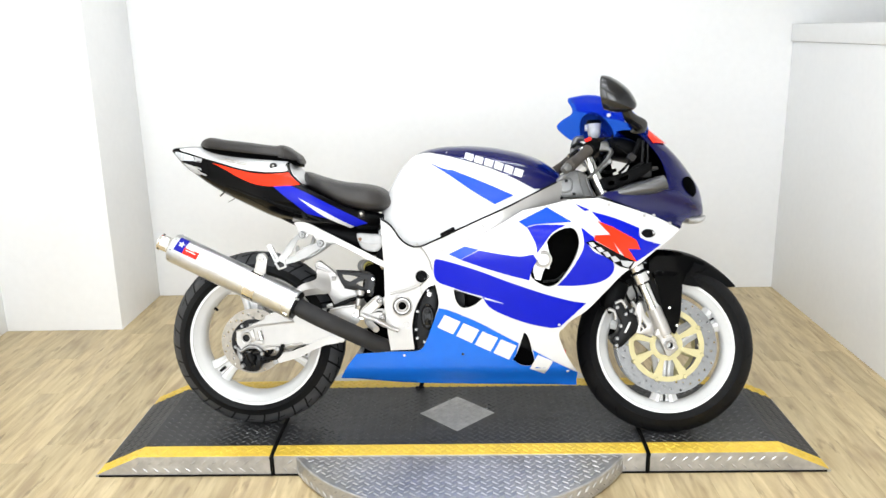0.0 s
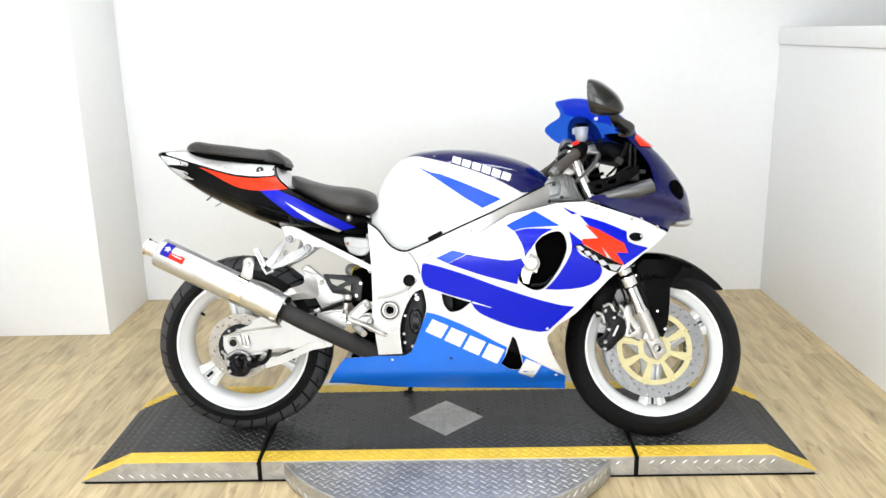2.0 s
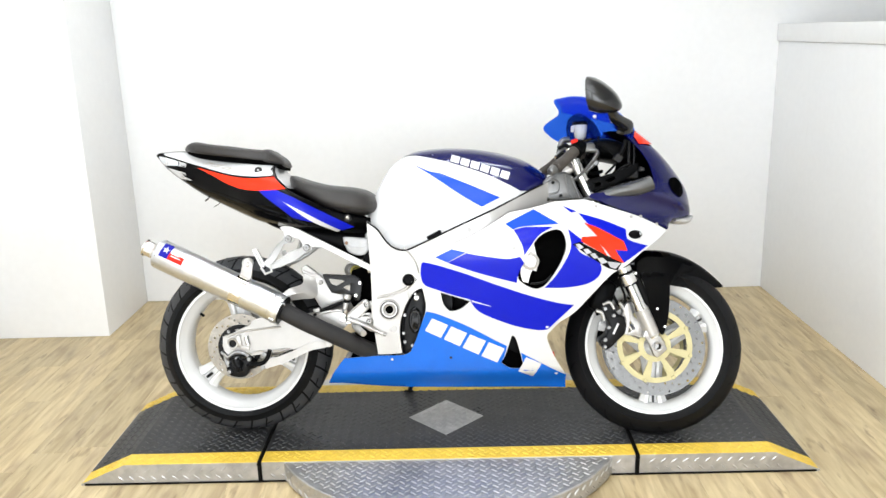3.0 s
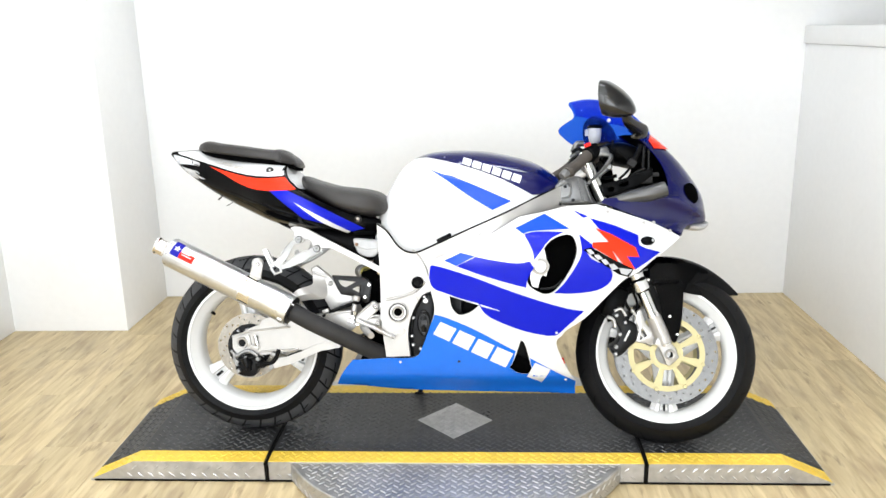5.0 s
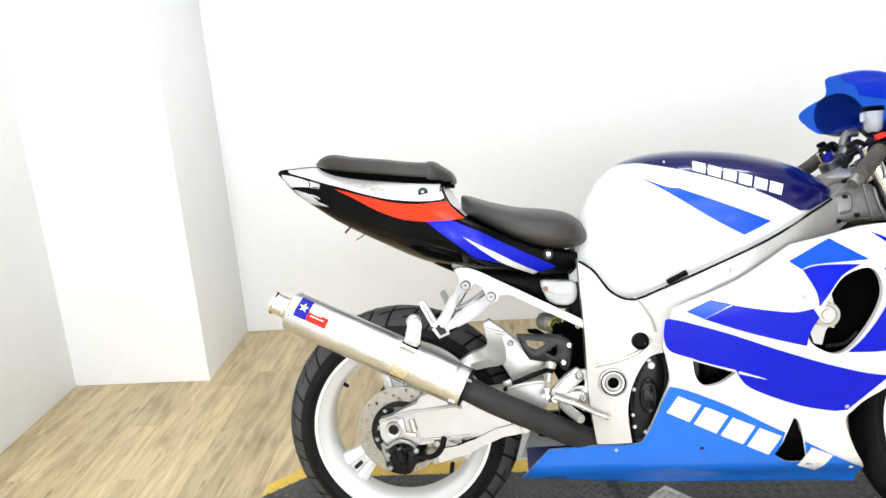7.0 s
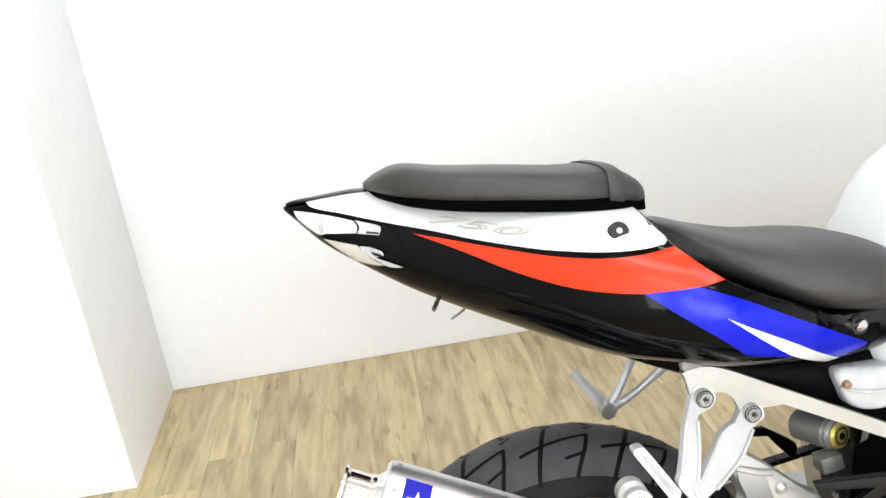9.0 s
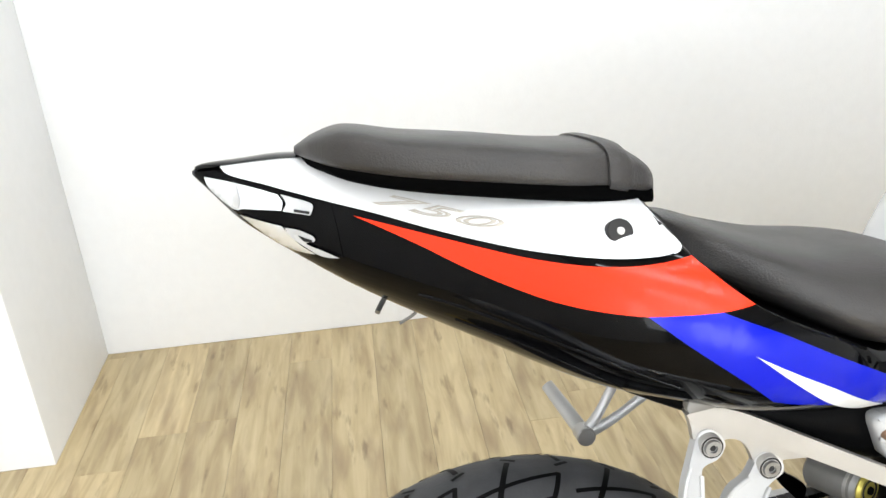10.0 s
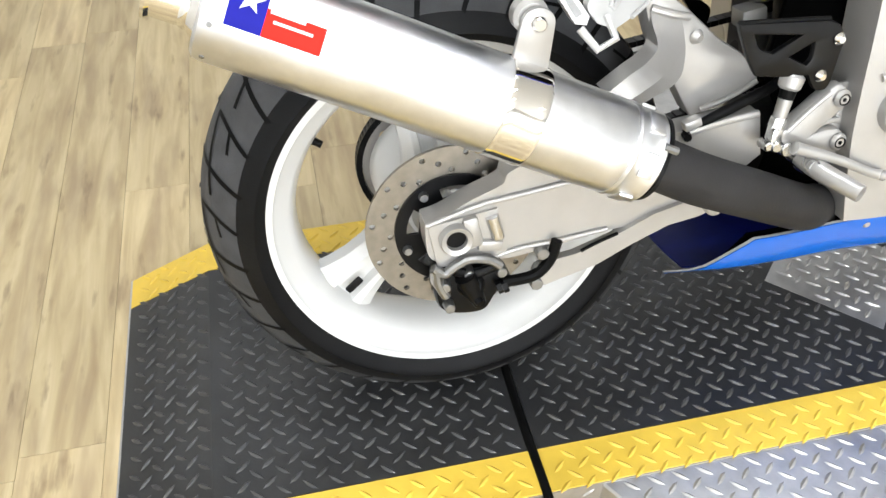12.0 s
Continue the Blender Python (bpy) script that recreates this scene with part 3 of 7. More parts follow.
for far in (False, True):
    side_panel = sheet("side_fairing", FAIR, w_fairing, WHITE, bike, 0.004, 0, 0.016, (INTAKE, VENT, TRI), "white painted side fairing with openings", far, 0.012)
    if far:
        continue
    fairing = side_panel


def decal(name, outline, w, mat, owner, label="", lift=0.0022, holes=(), step=0.016):
    return sheet(name, outline, w, mat, owner, 0.0012, lift, step, holes, label)


BELLY = [(-0.063, 0.420, 1), (-0.022, 0.409), (0.068, 0.369), (0.158, 0.318), (0.192, 0.300, 1), (0.184, 0.265), (0.173, 0.243, 1), (0.205, 0.222), (0.248, 0.221, 1), (0.237, 0.276, 1), (0.296, 0.241), (0.364, 0.203, 1), (0.389, 0.189, 1), (0.396, 0.131, 1), (0.280, 0.136), (0.031, 0.142), (-0.180, 0.149), (-0.332, 0.167), (-0.401, 0.169, 1), (-0.370, 0.222), (-0.334, 0.267, 1), (-0.227, 0.273), (-0.134, 0.276), (-0.106, 0.310), (-0.080, 0.377)]
decal("belly_stripe", BELLY, w_fairing, SKYBLUE, fairing, "bright blue painted belly section")
# Near-black sheets added on both sides to make the belly's inside dark.
sheet("belly_black_backing", [(-0.335, 0.265, 1), (-0.227, 0.271), (-0.135, 0.274), (-0.102, 0.310, 1), (-0.040, 0.377, 1), (0.194, 0.288, 1), (0.345, 0.203, 1), (0.349, 0.184, 1), (0.030, 0.191), (-0.288, 0.199, 1), (-0.352, 0.211, 1)], lambda x, z: w_fairing(x, z) - 0.016, VOID, fairing, 0.002, 0, 0.02, label="near-black sheet inside the belly")
sheet("belly_black_backing", [(-0.335, 0.265, 1), (-0.227, 0.271), (-0.135, 0.274), (-0.102, 0.310, 1), (-0.040, 0.377, 1), (0.194, 0.288, 1), (0.345, 0.203, 1), (0.349, 0.184, 1), (0.030, 0.191), (-0.288, 0.199, 1), (-0.352, 0.211, 1)], lambda x, z: w_fairing(x, z) - 0.016, VOID, fairing, 0.002, 0, 0.02, label="near-black sheet inside the belly", left=True)
decal("upper_stripe", [(0.191, 0.691, 1), (0.281, 0.735, 1), (0.358, 0.687, 1), (0.247, 0.682), (0.215, 0.673, 1)], w_fairing, MIDBLUE, fairing, "bright blue painted stripe")
decal("upper_stripe", [(0.217, 0.672, 1), (0.256, 0.680), (0.338, 0.678, 1), (0.295, 0.655), (0.262, 0.613), (0.246, 0.592, 1), (0.241, 0.624)], w_fairing, BLUE, fairing, "royal blue painted stripe")
decal("middle_stripe", [(-0.029, 0.593, 1), (0.022, 0.617, 1), (0.066, 0.606, 1), (0.008, 0.576, 1)], w_fairing, MIDBLUE, fairing, "bright blue painted stripe")
decal("middle_stripe", [(0.068, 0.604, 1), (0.122, 0.593), (0.192, 0.583), (0.234, 0.589, 1), (0.246, 0.569, 1), (0.229, 0.539), (0.222, 0.507, 1), (0.157, 0.525), (0.086, 0.547), (0.009, 0.575, 1)], w_fairing, BLUE, fairing, "royal blue painted stripe")
decal("main_stripe", [(-0.074, 0.568, 1), (-0.058, 0.577), (0.051, 0.544), (0.157, 0.503), (0.263, 0.465), (0.352, 0.439), (0.403, 0.431, 1), (0.346, 0.376), (0.321, 0.352, 1), (0.293, 0.350, 1), (0.211, 0.369), (0.107, 0.415), (0.075, 0.458, 1), (0.015, 0.475), (-0.020, 0.488, 1), (-0.063, 0.505), (-0.076, 0.534)], w_fairing, BLUE, fairing, "royal blue painted stripe")
decal("pin_stripe", [(0.082, 0.455, 1), (0.139, 0.435, 1), (0.143, 0.432, 1), (0.082, 0.449, 1)], w_fairing, BAR, fairing, "thin white pin stripe", 0.0034)
decal("front_stripe", [(0.385, 0.670, 1), (0.438, 0.627, 1), (0.403, 0.621, 1), (0.424, 0.594), (0.470, 0.572), (0.487, 0.549), (0.478, 0.520), (0.443, 0.498), (0.378, 0.488), (0.309, 0.489, 1), (0.340, 0.521), (0.373, 0.571), (0.392, 0.616)], w_fairing, BLUE, fairing, "royal blue painted stripe")
decal("front_stripe", [(0.421, 0.719, 1), (0.496, 0.696), (0.569, 0.665, 1), (0.571, 0.637), (0.602, 0.622), (0.638, 0.612, 1), (0.598, 0.585), (0.557, 0.559, 1), (0.528, 0.604), (0.484, 0.649), (0.447, 0.687)], w_fairing, BLUE, fairing, "royal blue painted stripe")
decal("front_stripe", [(0.369, 0.745, 1), (0.416, 0.724, 1), (0.399, 0.721, 1)], w_fairing, BLUE, fairing, "royal blue painted stripe tip")
decal("emblem_ground", [(0.397, 0.623, 1), (0.419, 0.630, 1), (0.506, 0.584, 1), (0.553, 0.563, 1), (0.538, 0.537, 1), (0.507, 0.545, 1), (0.456, 0.578, 1)], w_fairing, BLACK, fairing, "black emblem outline", 0.0032)
decal("emblem", [(0.436, 0.689, 1), (0.480, 0.672, 1), (0.558, 0.628, 1), (0.570, 0.598, 1), (0.531, 0.601, 1), (0.559, 0.559, 1), (0.520, 0.576, 1), (0.485, 0.621, 1), (0.504, 0.584, 1), (0.424, 0.631, 1), (0.426, 0.645, 1), (0.475, 0.646, 1)], w_fairing, ORANGE, fairing, "angular orange emblem", 0.0036)
for k in range(5):
    decal("emblem_bar", [(0.405, 0.623, 1), (0.419, 0.624, 1), (0.431, 0.612, 1), (0.418, 0.607, 1)] if k == 0 else [(0.429, 0.607, 1), (0.443, 0.608, 1), (0.456, 0.596, 1), (0.440, 0.591, 1)] if k == 1 else [(0.450, 0.592, 1), (0.465, 0.594, 1), (0.477, 0.579, 1), (0.463, 0.576, 1)] if k == 2 else [(0.474, 0.577, 1), (0.490, 0.579, 1), (0.506, 0.564, 1), (0.486, 0.559, 1)] if k == 3 else [(0.506, 0.566, 1), (0.548, 0.560, 1), (0.532, 0.542, 1), (0.514, 0.548, 1)], w_fairing, GREYDECAL, fairing, "grey emblem bar", 0.0044, (), 0)


def bars(owner, w, corners, count, mat, lift, label, skip=(), lean=0.0):
    """Slanted plain blocks in a band given by its four corners: start top, end top, end low, start low."""
    a, b, c, d = [Vector(p) for p in corners]

    def at(u, v):
        p = a.lerp(b, u).lerp(d.lerp(c, u), v)
        return (p.x, p.y, 1)

    for k in range(count):
        if k in skip:
            continue
        s, e, slant = (k + 0.02) / count, (k + 0.86) / count, lean / count
        q = [at(s, 0.06), at(e, 0.06), at(e + slant, 0.94), at(s + slant, 0.94)]
        decal("lettering_block", q, w, mat, owner, label, lift, (), 0.02)


bars(fairing, w_fairing, [(-0.045, 0.401), (0.313, 0.236), (0.299, 0.171), (-0.059, 0.348)], 6, BAR, 0.0036, "white lettering block", (4,), -0.2)

# closed floor of the belly
tub = bmesh.new()
rows = []
for k in range(25):
    x = -0.385 + 0.60 * k / 24
    row = []
    for j in range(9):
        v = -1 + j / 4
        z = 0.176 + 0.012 * v * v
        row.append(tub.verts.new((x, v * (w_fairing(x, z) - 0.012), z)))
    rows.append(row)
for a, b in zip(rows, rows[1:]):
    for j in range(8):
        tub.faces.new((a[j], a[j + 1], b[j + 1], b[j]))
bmesh.ops.recalc_face_normals(tub, faces=tub.faces)
bmesh.ops.solidify(tub, geom=tub.faces[:], thickness=0.003)
part("belly_floor", tub, INNERBLUE, bike, "floor inside the belly fairing with a blue reflection in its colour", 40)

# screws on the fairing
for p in [(0.012, -0.184, 0.265), (0.218, -0.279, 0.616), (-0.179, -0.166, 0.260), (0.622, -0.215, 0.703), (0.674, -0.206, 0.677), (0.355, -0.144, 0.198), (0.319, -0.222, 0.361), (0.478, -0.232, 0.739), (0.590, -0.224, 0.703)]:
    d = Vector((0, -0.0035, 0))
    part("screw", rod(Vector(p), Vector(p) + d, 0.0055, 0.0045, 12, None, 0.001), DARKSTEEL if -0.1 < p[0] < 0.05 and p[2] < 0.4 else SILVER, fairing, "small round fairing screw")

# inside the air openings
# Sheet added behind the opening; its near-black colour paints the intake's dark depth.
sheet("intake_dark_sheet", [(0.201, 0.504, 1), (0.227, 0.610, 1), (0.309, 0.687, 1), (0.406, 0.686, 1), (0.403, 0.572, 1), (0.334, 0.465, 1), (0.245, 0.458, 1)], lambda x, z: w_fairing(x, z) - 0.05, VOID, bike, 0.003, 0, 0.03, label="near-black sheet standing for the dark intake interior")
part("radiator", box_bm((0.05, 0.34, 0.22), (0.33, 0, 0.52), 0.01, (0, -18, 0)), PLASTIC, bike, "black radiator behind the fairing", 30)
part("inner_panel", box_bm((0.30, 0.36, 0.30), (0.17, 0, 0.54), 0.02), PLASTIC, bike, "black inner duct panel", 30)
knob = (0.267, -0.262, 0.572)
part("spar_plug", lathe([(0, 0.004), (0.011, 0.004), (0.012, 0.001), (0.018, 0.001), (0.020, 0.005), (0.027, 0.003), (0.028, -0.02)], axis_matrix(Vector(knob), Vector(knob) + Vector((0, -1, 0)))[0], 28), SILVER, bike, "round silver frame plug in the intake", 40)
sheet("spar_web", [(0.236, 0.534, 1), (0.242, 0.570), (0.251, 0.608, 1), (0.280, 0.629, 1), (0.286, 0.597), (0.293, 0.569, 1), (0.286, 0.540, 1), (0.275, 0.544, 1), (0.268, 0.534), (0.260, 0.505, 1), (0.243, 0.509, 1)], 0.25, SILVER, bike, 0.008, 0, 0, label="silver bracket inside the intake")
part("spar_web_rib", tube([(0.268, -0.245, 0.501), (0.309, -0.245, 0.506), (0.336, -0.245, 0.529)], 0.004, 8), DARKSTEEL, bike, "dark duct rib")

# tank
tank = part("fuel_tank", body_bm(TANK, 2.6, 0.3, 90, 112), WHITE, bike, "white painted fuel tank", 60)


def cap_bm(table, n, belly, edge, x0, x1, lift=0.0018, steps=90, seg=64, cut=()):
    """The part of a body above the line edge(x), lifted a little off it."""
    bm = bmesh.new()
    rows = []
    for k in range(steps + 1):
        x = x0 + (x1 - x0) * k / steps
        top, low, half, shift = section(table, x)
        mid = low + belly * (top - low)
        s = min(0.999, max(0.0, (curve(x, edge) - mid) / (top - mid)))
        a0 = math.asin(s ** (n / 2))
        row = []
        for j in range(seg + 1):
            a = a0 + (math.pi - 2 * a0) * j / seg
            c, q = math.cos(a), math.sin(a)
            z = mid + (top + lift - mid) * abs(q) ** (2 / n)
            row.append(bm.verts.new((x, shift - (half + lift) * math.copysign(abs(c) ** (2 / n), c), min(z, curve(x, cut) + lift) if cut and x > cut[0][0] else z)))
        rows.append(row)
    for a, b in zip(rows, rows[1:]):
        for j in range(seg):
            bm.faces.new((a[j], a[j + 1], b[j + 1], b[j]))
    bmesh.ops.recalc_face_normals(bm, faces=bm.faces)
    if sum(f.normal.z for f in bm.faces) < 0:
        bmesh.ops.reverse_faces(bm, faces=bm.faces)
    return bm


part("tank_top_paint", cap_bm(TANK, 2.6, 0.3, [(-0.089, 0.923), (-0.014, 0.904), (0.078, 0.875), (0.167, 0.838), (0.249, 0.794)], -0.135, 0.366), NAVY, tank, "dark blue painted tank top", 60)
decal("tank_stripe", [(-0.092, 0.889, 1), (-0.042, 0.866), (-0.011, 0.860, 1), (0.094, 0.815), (0.182, 0.775, 1), (0.122, 0.747, 1), (0.057, 0.787), (-0.015, 0.838), (-0.060, 0.869)], w_tank, MIDBLUE, tank, "bright blue painted stripe")
bars(tank, w_tank, [(0.031, 0.923), (0.223, 0.855), (0.213, 0.828), (0.025, 0.897)], 6, BAR, 0.0038, "white lettering block")
part("tank_screw", rod((-0.032, -0.097, 0.920), Vector((-0.032, -0.097, 0.920)) + Vector((0, -0.004, 0.002)), 0.004, 0.003, 10), STEEL, tank)
part("tank_hinge", box_bm((0.05, 0.012, 0.012), (-0.032, -0.200, 0.661), 0.003, (0, -26, 0)), PLASTIC, bike, "black rubber tank pad")

# tail
tail = part("tail_cowl", body_bm(TAIL, 2.4, 0.45, 150, 128, None, None, TAIL_CUT), BLACK, bike, "black gloss tail cowl", 60)
part("tail_top_paint", cap_bm(TAIL, 2.4, 0.45, [(-0.966, 0.9625), (-0.960, 0.9545), (-0.9486, 0.949), (-0.9202, 0.9407), (-0.8873, 0.9298), (-0.851, 0.918), (-0.810, 0.906), (-0.752, 0.888), (-0.691, 0.873), (-0.645, 0.866), (-0.615, 0.863), (-0.585, 0.862), (-0.562, 0.863), (-0.550, 0.866)], -0.963, -0.5595, 0.0018, 110, 64, TAIL_CUT), WHITE, tail, "white painted tail top", 60)
part("tail_spine", cap_bm(TAIL, 2.4, 0.45, [(-0.992, 0.956), (-0.985, 0.957), (-0.95, 0.9595), (-0.90, 0.9612), (-0.86, 0.959)], -0.992, -0.85, 0.0026, 40, 24), BLACK, tail, "black edge along the top of the tail", 60)
decal("tail_front_panel", [(-0.5575, 0.896, 1), (-0.5535, 0.880, 1), (-0.548, 0.8685), (-0.559, 0.8645), (-0.5605, 0.88, 1)], w_tail, WHITE, tail, "white painted corner of the tail top")
hump = bmesh.new()
rows = []
for k in range(15):
    x = -0.5585 + 0.058 * k / 14
    half = 0.86 * w_tail(x, curve(x, TAIL_CUT))
    rows.append([hump.verts.new((x + 0.002, half * (-1 + j / 5), curve(x, TAIL_CUT) + 0.0025)) for j in range(11)])
for a, b in zip(rows, rows[1:]):
    for j in range(10):
        hump.faces.new((a[j], a[j + 1], b[j + 1], b[j]))
bmesh.ops.recalc_face_normals(hump, faces=hump.faces)
part("tail_hump_face", hump, WHITE, tail, "white painted front face of the tail hump", 60)
decal("tail_stripe", [(-0.831, 0.905, 1), (-0.785, 0.892), (-0.734, 0.878), (-0.686, 0.866), (-0.640, 0.859), (-0.605, 0.857), (-0.573, 0.858), (-0.543, 0.861, 1), (-0.522, 0.839), (-0.5, 0.820, 1), (-0.53, 0.817), (-0.59, 0.816, 1), (-0.613, 0.818), (-0.646, 0.823), (-0.679, 0.832), (-0.725, 0.851), (-0.774, 0.877)], w_tail, ORANGE, tail, "orange-red painted stripe")
decal("tail_stripe", [(-0.590, 0.816, 1), (-0.53, 0.817, 1), (-0.513, 0.809), (-0.475, 0.791), (-0.426, 0.764), (-0.376, 0.737), (-0.294, 0.692, 1), (-0.335, 0.682, 1), (-0.38, 0.699), (-0.447, 0.717), (-0.482, 0.727, 1), (-0.511, 0.752), (-0.558, 0.789)], w_tail, BLUE, tail, "royal blue painted stripe", 0.0024)
decal("tail_stripe", [(-0.506, 0.778, 1), (-0.48, 0.763), (-0.428, 0.734), (-0.385, 0.708), (-0.338, 0.682, 1), (-0.350, 0.677, 1), (-0.414, 0.708), (-0.458, 0.739)], w_tail, BAR, tail, "white painted sliver", 0.0038)
lens = decal("tail_lamp", [(-0.984, 0.952, 1), (-0.968, 0.950), (-0.951, 0.945), (-0.907, 0.932), (-0.876, 0.923), (-0.852, 0.916, 1), (-0.849, 0.896), (-0.846, 0.862, 1), (-0.875, 0.862), (-0.912, 0.873, 1), (-0.949, 0.909), (-0.976, 0.934)], w_tail, BLACK, tail, "smoked clear tail lamp lens", 0.0008, (), 0.01)
# White and grey reflector patches also put the lens's gloss gradient into colour.
decal("lamp_reflector", [(-0.981, 0.951, 1), (-0.955, 0.9458), (-0.9265, 0.9376), (-0.9044, 0.930, 1), (-0.9004, 0.9224), (-0.9025, 0.9138, 1), (-0.9422, 0.9172, 1), (-0.953, 0.917), (-0.969, 0.930), (-0.979, 0.9425)], w_tail, CLEAR, lens, "bright upper reflector with lens gloss in its colour", 0.0030, (), 0.01)
decal("lamp_reflector", [(-0.9015, 0.9302, 1), (-0.888, 0.9255), (-0.873, 0.920), (-0.8703, 0.915), (-0.874, 0.9075, 1), (-0.9014, 0.9131, 1), (-0.8972, 0.921)], w_tail, FLUID, lens, "grey inner reflector with lens reflections in its colour", 0.0030, (), 0.01)
decal("lamp_reflector", [(-0.8896, 0.9148, 1), (-0.8742, 0.9117, 1), (-0.8746, 0.909, 1), (-0.8901, 0.9121, 1)], w_tail, SMOKE, lens, "dark bulb slot", 0.0042, (), 0)
decal("lamp_reflector", [(-0.9472, 0.9104, 1), (-0.9325, 0.906), (-0.9043, 0.8975, 1), (-0.8973, 0.8883), (-0.8878, 0.8768), (-0.873, 0.866, 1), (-0.8900, 0.8685), (-0.911, 0.8745, 1), (-0.929, 0.892)], w_tail, CLEAR, lens, "bright lower reflector with lens gloss in its colour", 0.0030, (), 0.01)
decal("lamp_reflector", [(-0.9016, 0.8962, 1), (-0.8876, 0.8934), (-0.8738, 0.8865, 1), (-0.8724, 0.8812), (-0.8816, 0.8783), (-0.8631, 0.8692), (-0.850, 0.8622, 1), (-0.8671, 0.8642), (-0.8824, 0.8741), (-0.896, 0.8858)], w_tail, FLUID, lens, "grey inner reflector with lens reflections in its colour", 0.0042, (), 0.01)
decal("lamp_reflector", [(-0.8886, 0.8877, 1), (-0.875, 0.8826, 1), (-0.8755, 0.8797, 1), (-0.8839, 0.8815, 1)], w_tail, SMOKE, lens, "dark bulb slot", 0.0054, (), 0)
decal("lamp_rib", [(-0.9521, 0.945, 1), (-0.947, 0.9434, 1), (-0.9445, 0.9265), (-0.9482, 0.9182, 1), (-0.9525, 0.9214), (-0.950, 0.9326)], w_tail, FLUID, lens, "moulded lens rib", 0.0044, (), 0)


def outlined(text, at, along_x, along_z, slant, height, w, mat, owner, label, lift):
    """Thin outline of characters in the built-in font, laid on a body: at is the start of the baseline in x and z."""
    cu = bpy.data.curves.new("text", "FONT")
    cu.body, cu.size, cu.shear, cu.fill_mode, cu.bevel_depth, cu.resolution_u, cu.space_character = text, height, slant, "NONE", 0.0013, 3, 1.1
    tmp = bpy.data.objects.new("text", cu)
    me = bpy.data.meshes.new_from_object(tmp)
    bpy.data.objects.remove(tmp)
    for v in me.vertices:
        u, h, d = v.co
        x, z = at[0] + u * along_x[0] + h * along_z[0], at[1] + u * along_x[1] + h * along_z[1]
        v.co = (x, -(w(x, z) + lift + d), z)
    me.materials.clear()
    me.materials.append(mat)
    ob = new("number_outline", me)
    ob.parent = owner
    return tagged(ob, label)


for line, r in (([(-0.775, 0.824), (-0.729, 0.811), (-0.693, 0.798), (-0.643, 0.780), (-0.604, 0.764), (-0.562, 0.745)], 0.0026), ([(-0.742, 0.797), (-0.70, 0.782), (-0.67, 0.771), (-0.611, 0.741), (-0.57, 0.712)], 0.0018)):
    part("tail_rib", tube([(x, -w_tail(x, z) + 0.0008, z) for x, z in line], r, 10), BLACK, tail, "glossy raised seam of the tail", 60)
outlined("750", (-0.816, 0.918), (1.66, -0.44), (0.55, 0.25), 0.2, 0.040, w_tail, DULLGOLD, tail, "thin dull gold outlined number on the tail", 0.0024)
lk = Vector((-0.598, -0.146, 0.882))
nrm = Vector((0.05, -0.9, 0.42)).normalized()
part("seat_lock", rod(lk - 0.006 * nrm, lk + 0.006 * nrm, 0.0130, 0.0120, 24, None, 0.001), GREYPIPE, tail, "dark grey round seat lock")
part("key_slot", rod(lk, lk + 0.0072 * nrm, 0.0042, 0.0035, 16), SILVER, tail, "steel key barrel")
ub = Vector((-0.314, -0.145, 0.722))
part("bolt_cup", rod(ub + Vector((0, 0.010, 0)), ub + Vector((0, -0.003, 0)), 0.0135, 0.0125, 24, None, 0.002), GREYPIPE, tail, "grey rubber cup round the bolt")
part("seat_bolt", rod(ub, ub + Vector((0.001, -0.010, 0.003)), 0.0085, 0.0065, 20, None, 0.002), CHROME, tail, "bright steel panel bolt")
part("under_tray", body_bm([(-0.70, 0.79, 0.775, 0.05), (-0.6, 0.75, 0.712, 0.10), (-0.5, 0.71, 0.665, 0.115), (-0.42, 0.70, 0.63, 0.115), (-0.3, 0.69, 0.58, 0.10), (-0.22, 0.68, 0.58, 0.08)], 3.0, 0.5, 20, 24), PLASTIC, bike, "black plastic under-tail tray", 50)
part("plate_bracket", tube([(-0.800, 0.02, 0.815), (-0.812, 0.01, 0.800), (-0.818, 0.0, 0.793)], 0.003, 8), STEEL, bike, "thin bracket stub under the tail")
part("plate_bracket", tube([(-0.762, 0.03, 0.798), (-0.775, 0.02, 0.783), (-0.795, 0.02, 0.772)], 0.0018, 8), STEEL, bike, "thin bracket stub under the tail")

SEAT = [(-0.515, 0.871, 0.836, 0.05, 0.0), (-0.495, 0.868, 0.814, 0.10, -0.003), (-0.45, 0.852, 0.788, 0.138, -0.010), (-0.38, 0.834, 0.750, 0.158, -0.018), (-0.30, 0.824, 0.730, 0.160, -0.022), (-0.255, 0.812, 0.730, 0.146, -0.018), (-0.230, 0.793, 0.736, 0.125, -0.010), (-0.212, 0.768, 0.748, 0.085, 0.0)]
part("rider_seat", body_bm(SEAT, 2.6, 0.4, 56, 64), VINYL, bike, "black vinyl rider seat", 60)
PILLION = [(-0.885, 0.974, 0.966, 0.022, 0.034), (-0.865, 0.985, 0.959, 0.056, 0.024), (-0.835, 0.992, 0.948, 0.080, 0.016), (-0.78, 0.982, 0.936, 0.097, 0.006), (-0.70, 0.971, 0.924, 0.106, -0.003), (-0.63, 0.960, 0.914, 0.105, -0.008), (-0.580, 0.956, 0.906, 0.098, -0.005)]
pil = part("pillion_seat", body_bm(PILLION, 3.6, 0.45, 60, 72), VINYL, bike, "black vinyl pillion seat pad", 60)
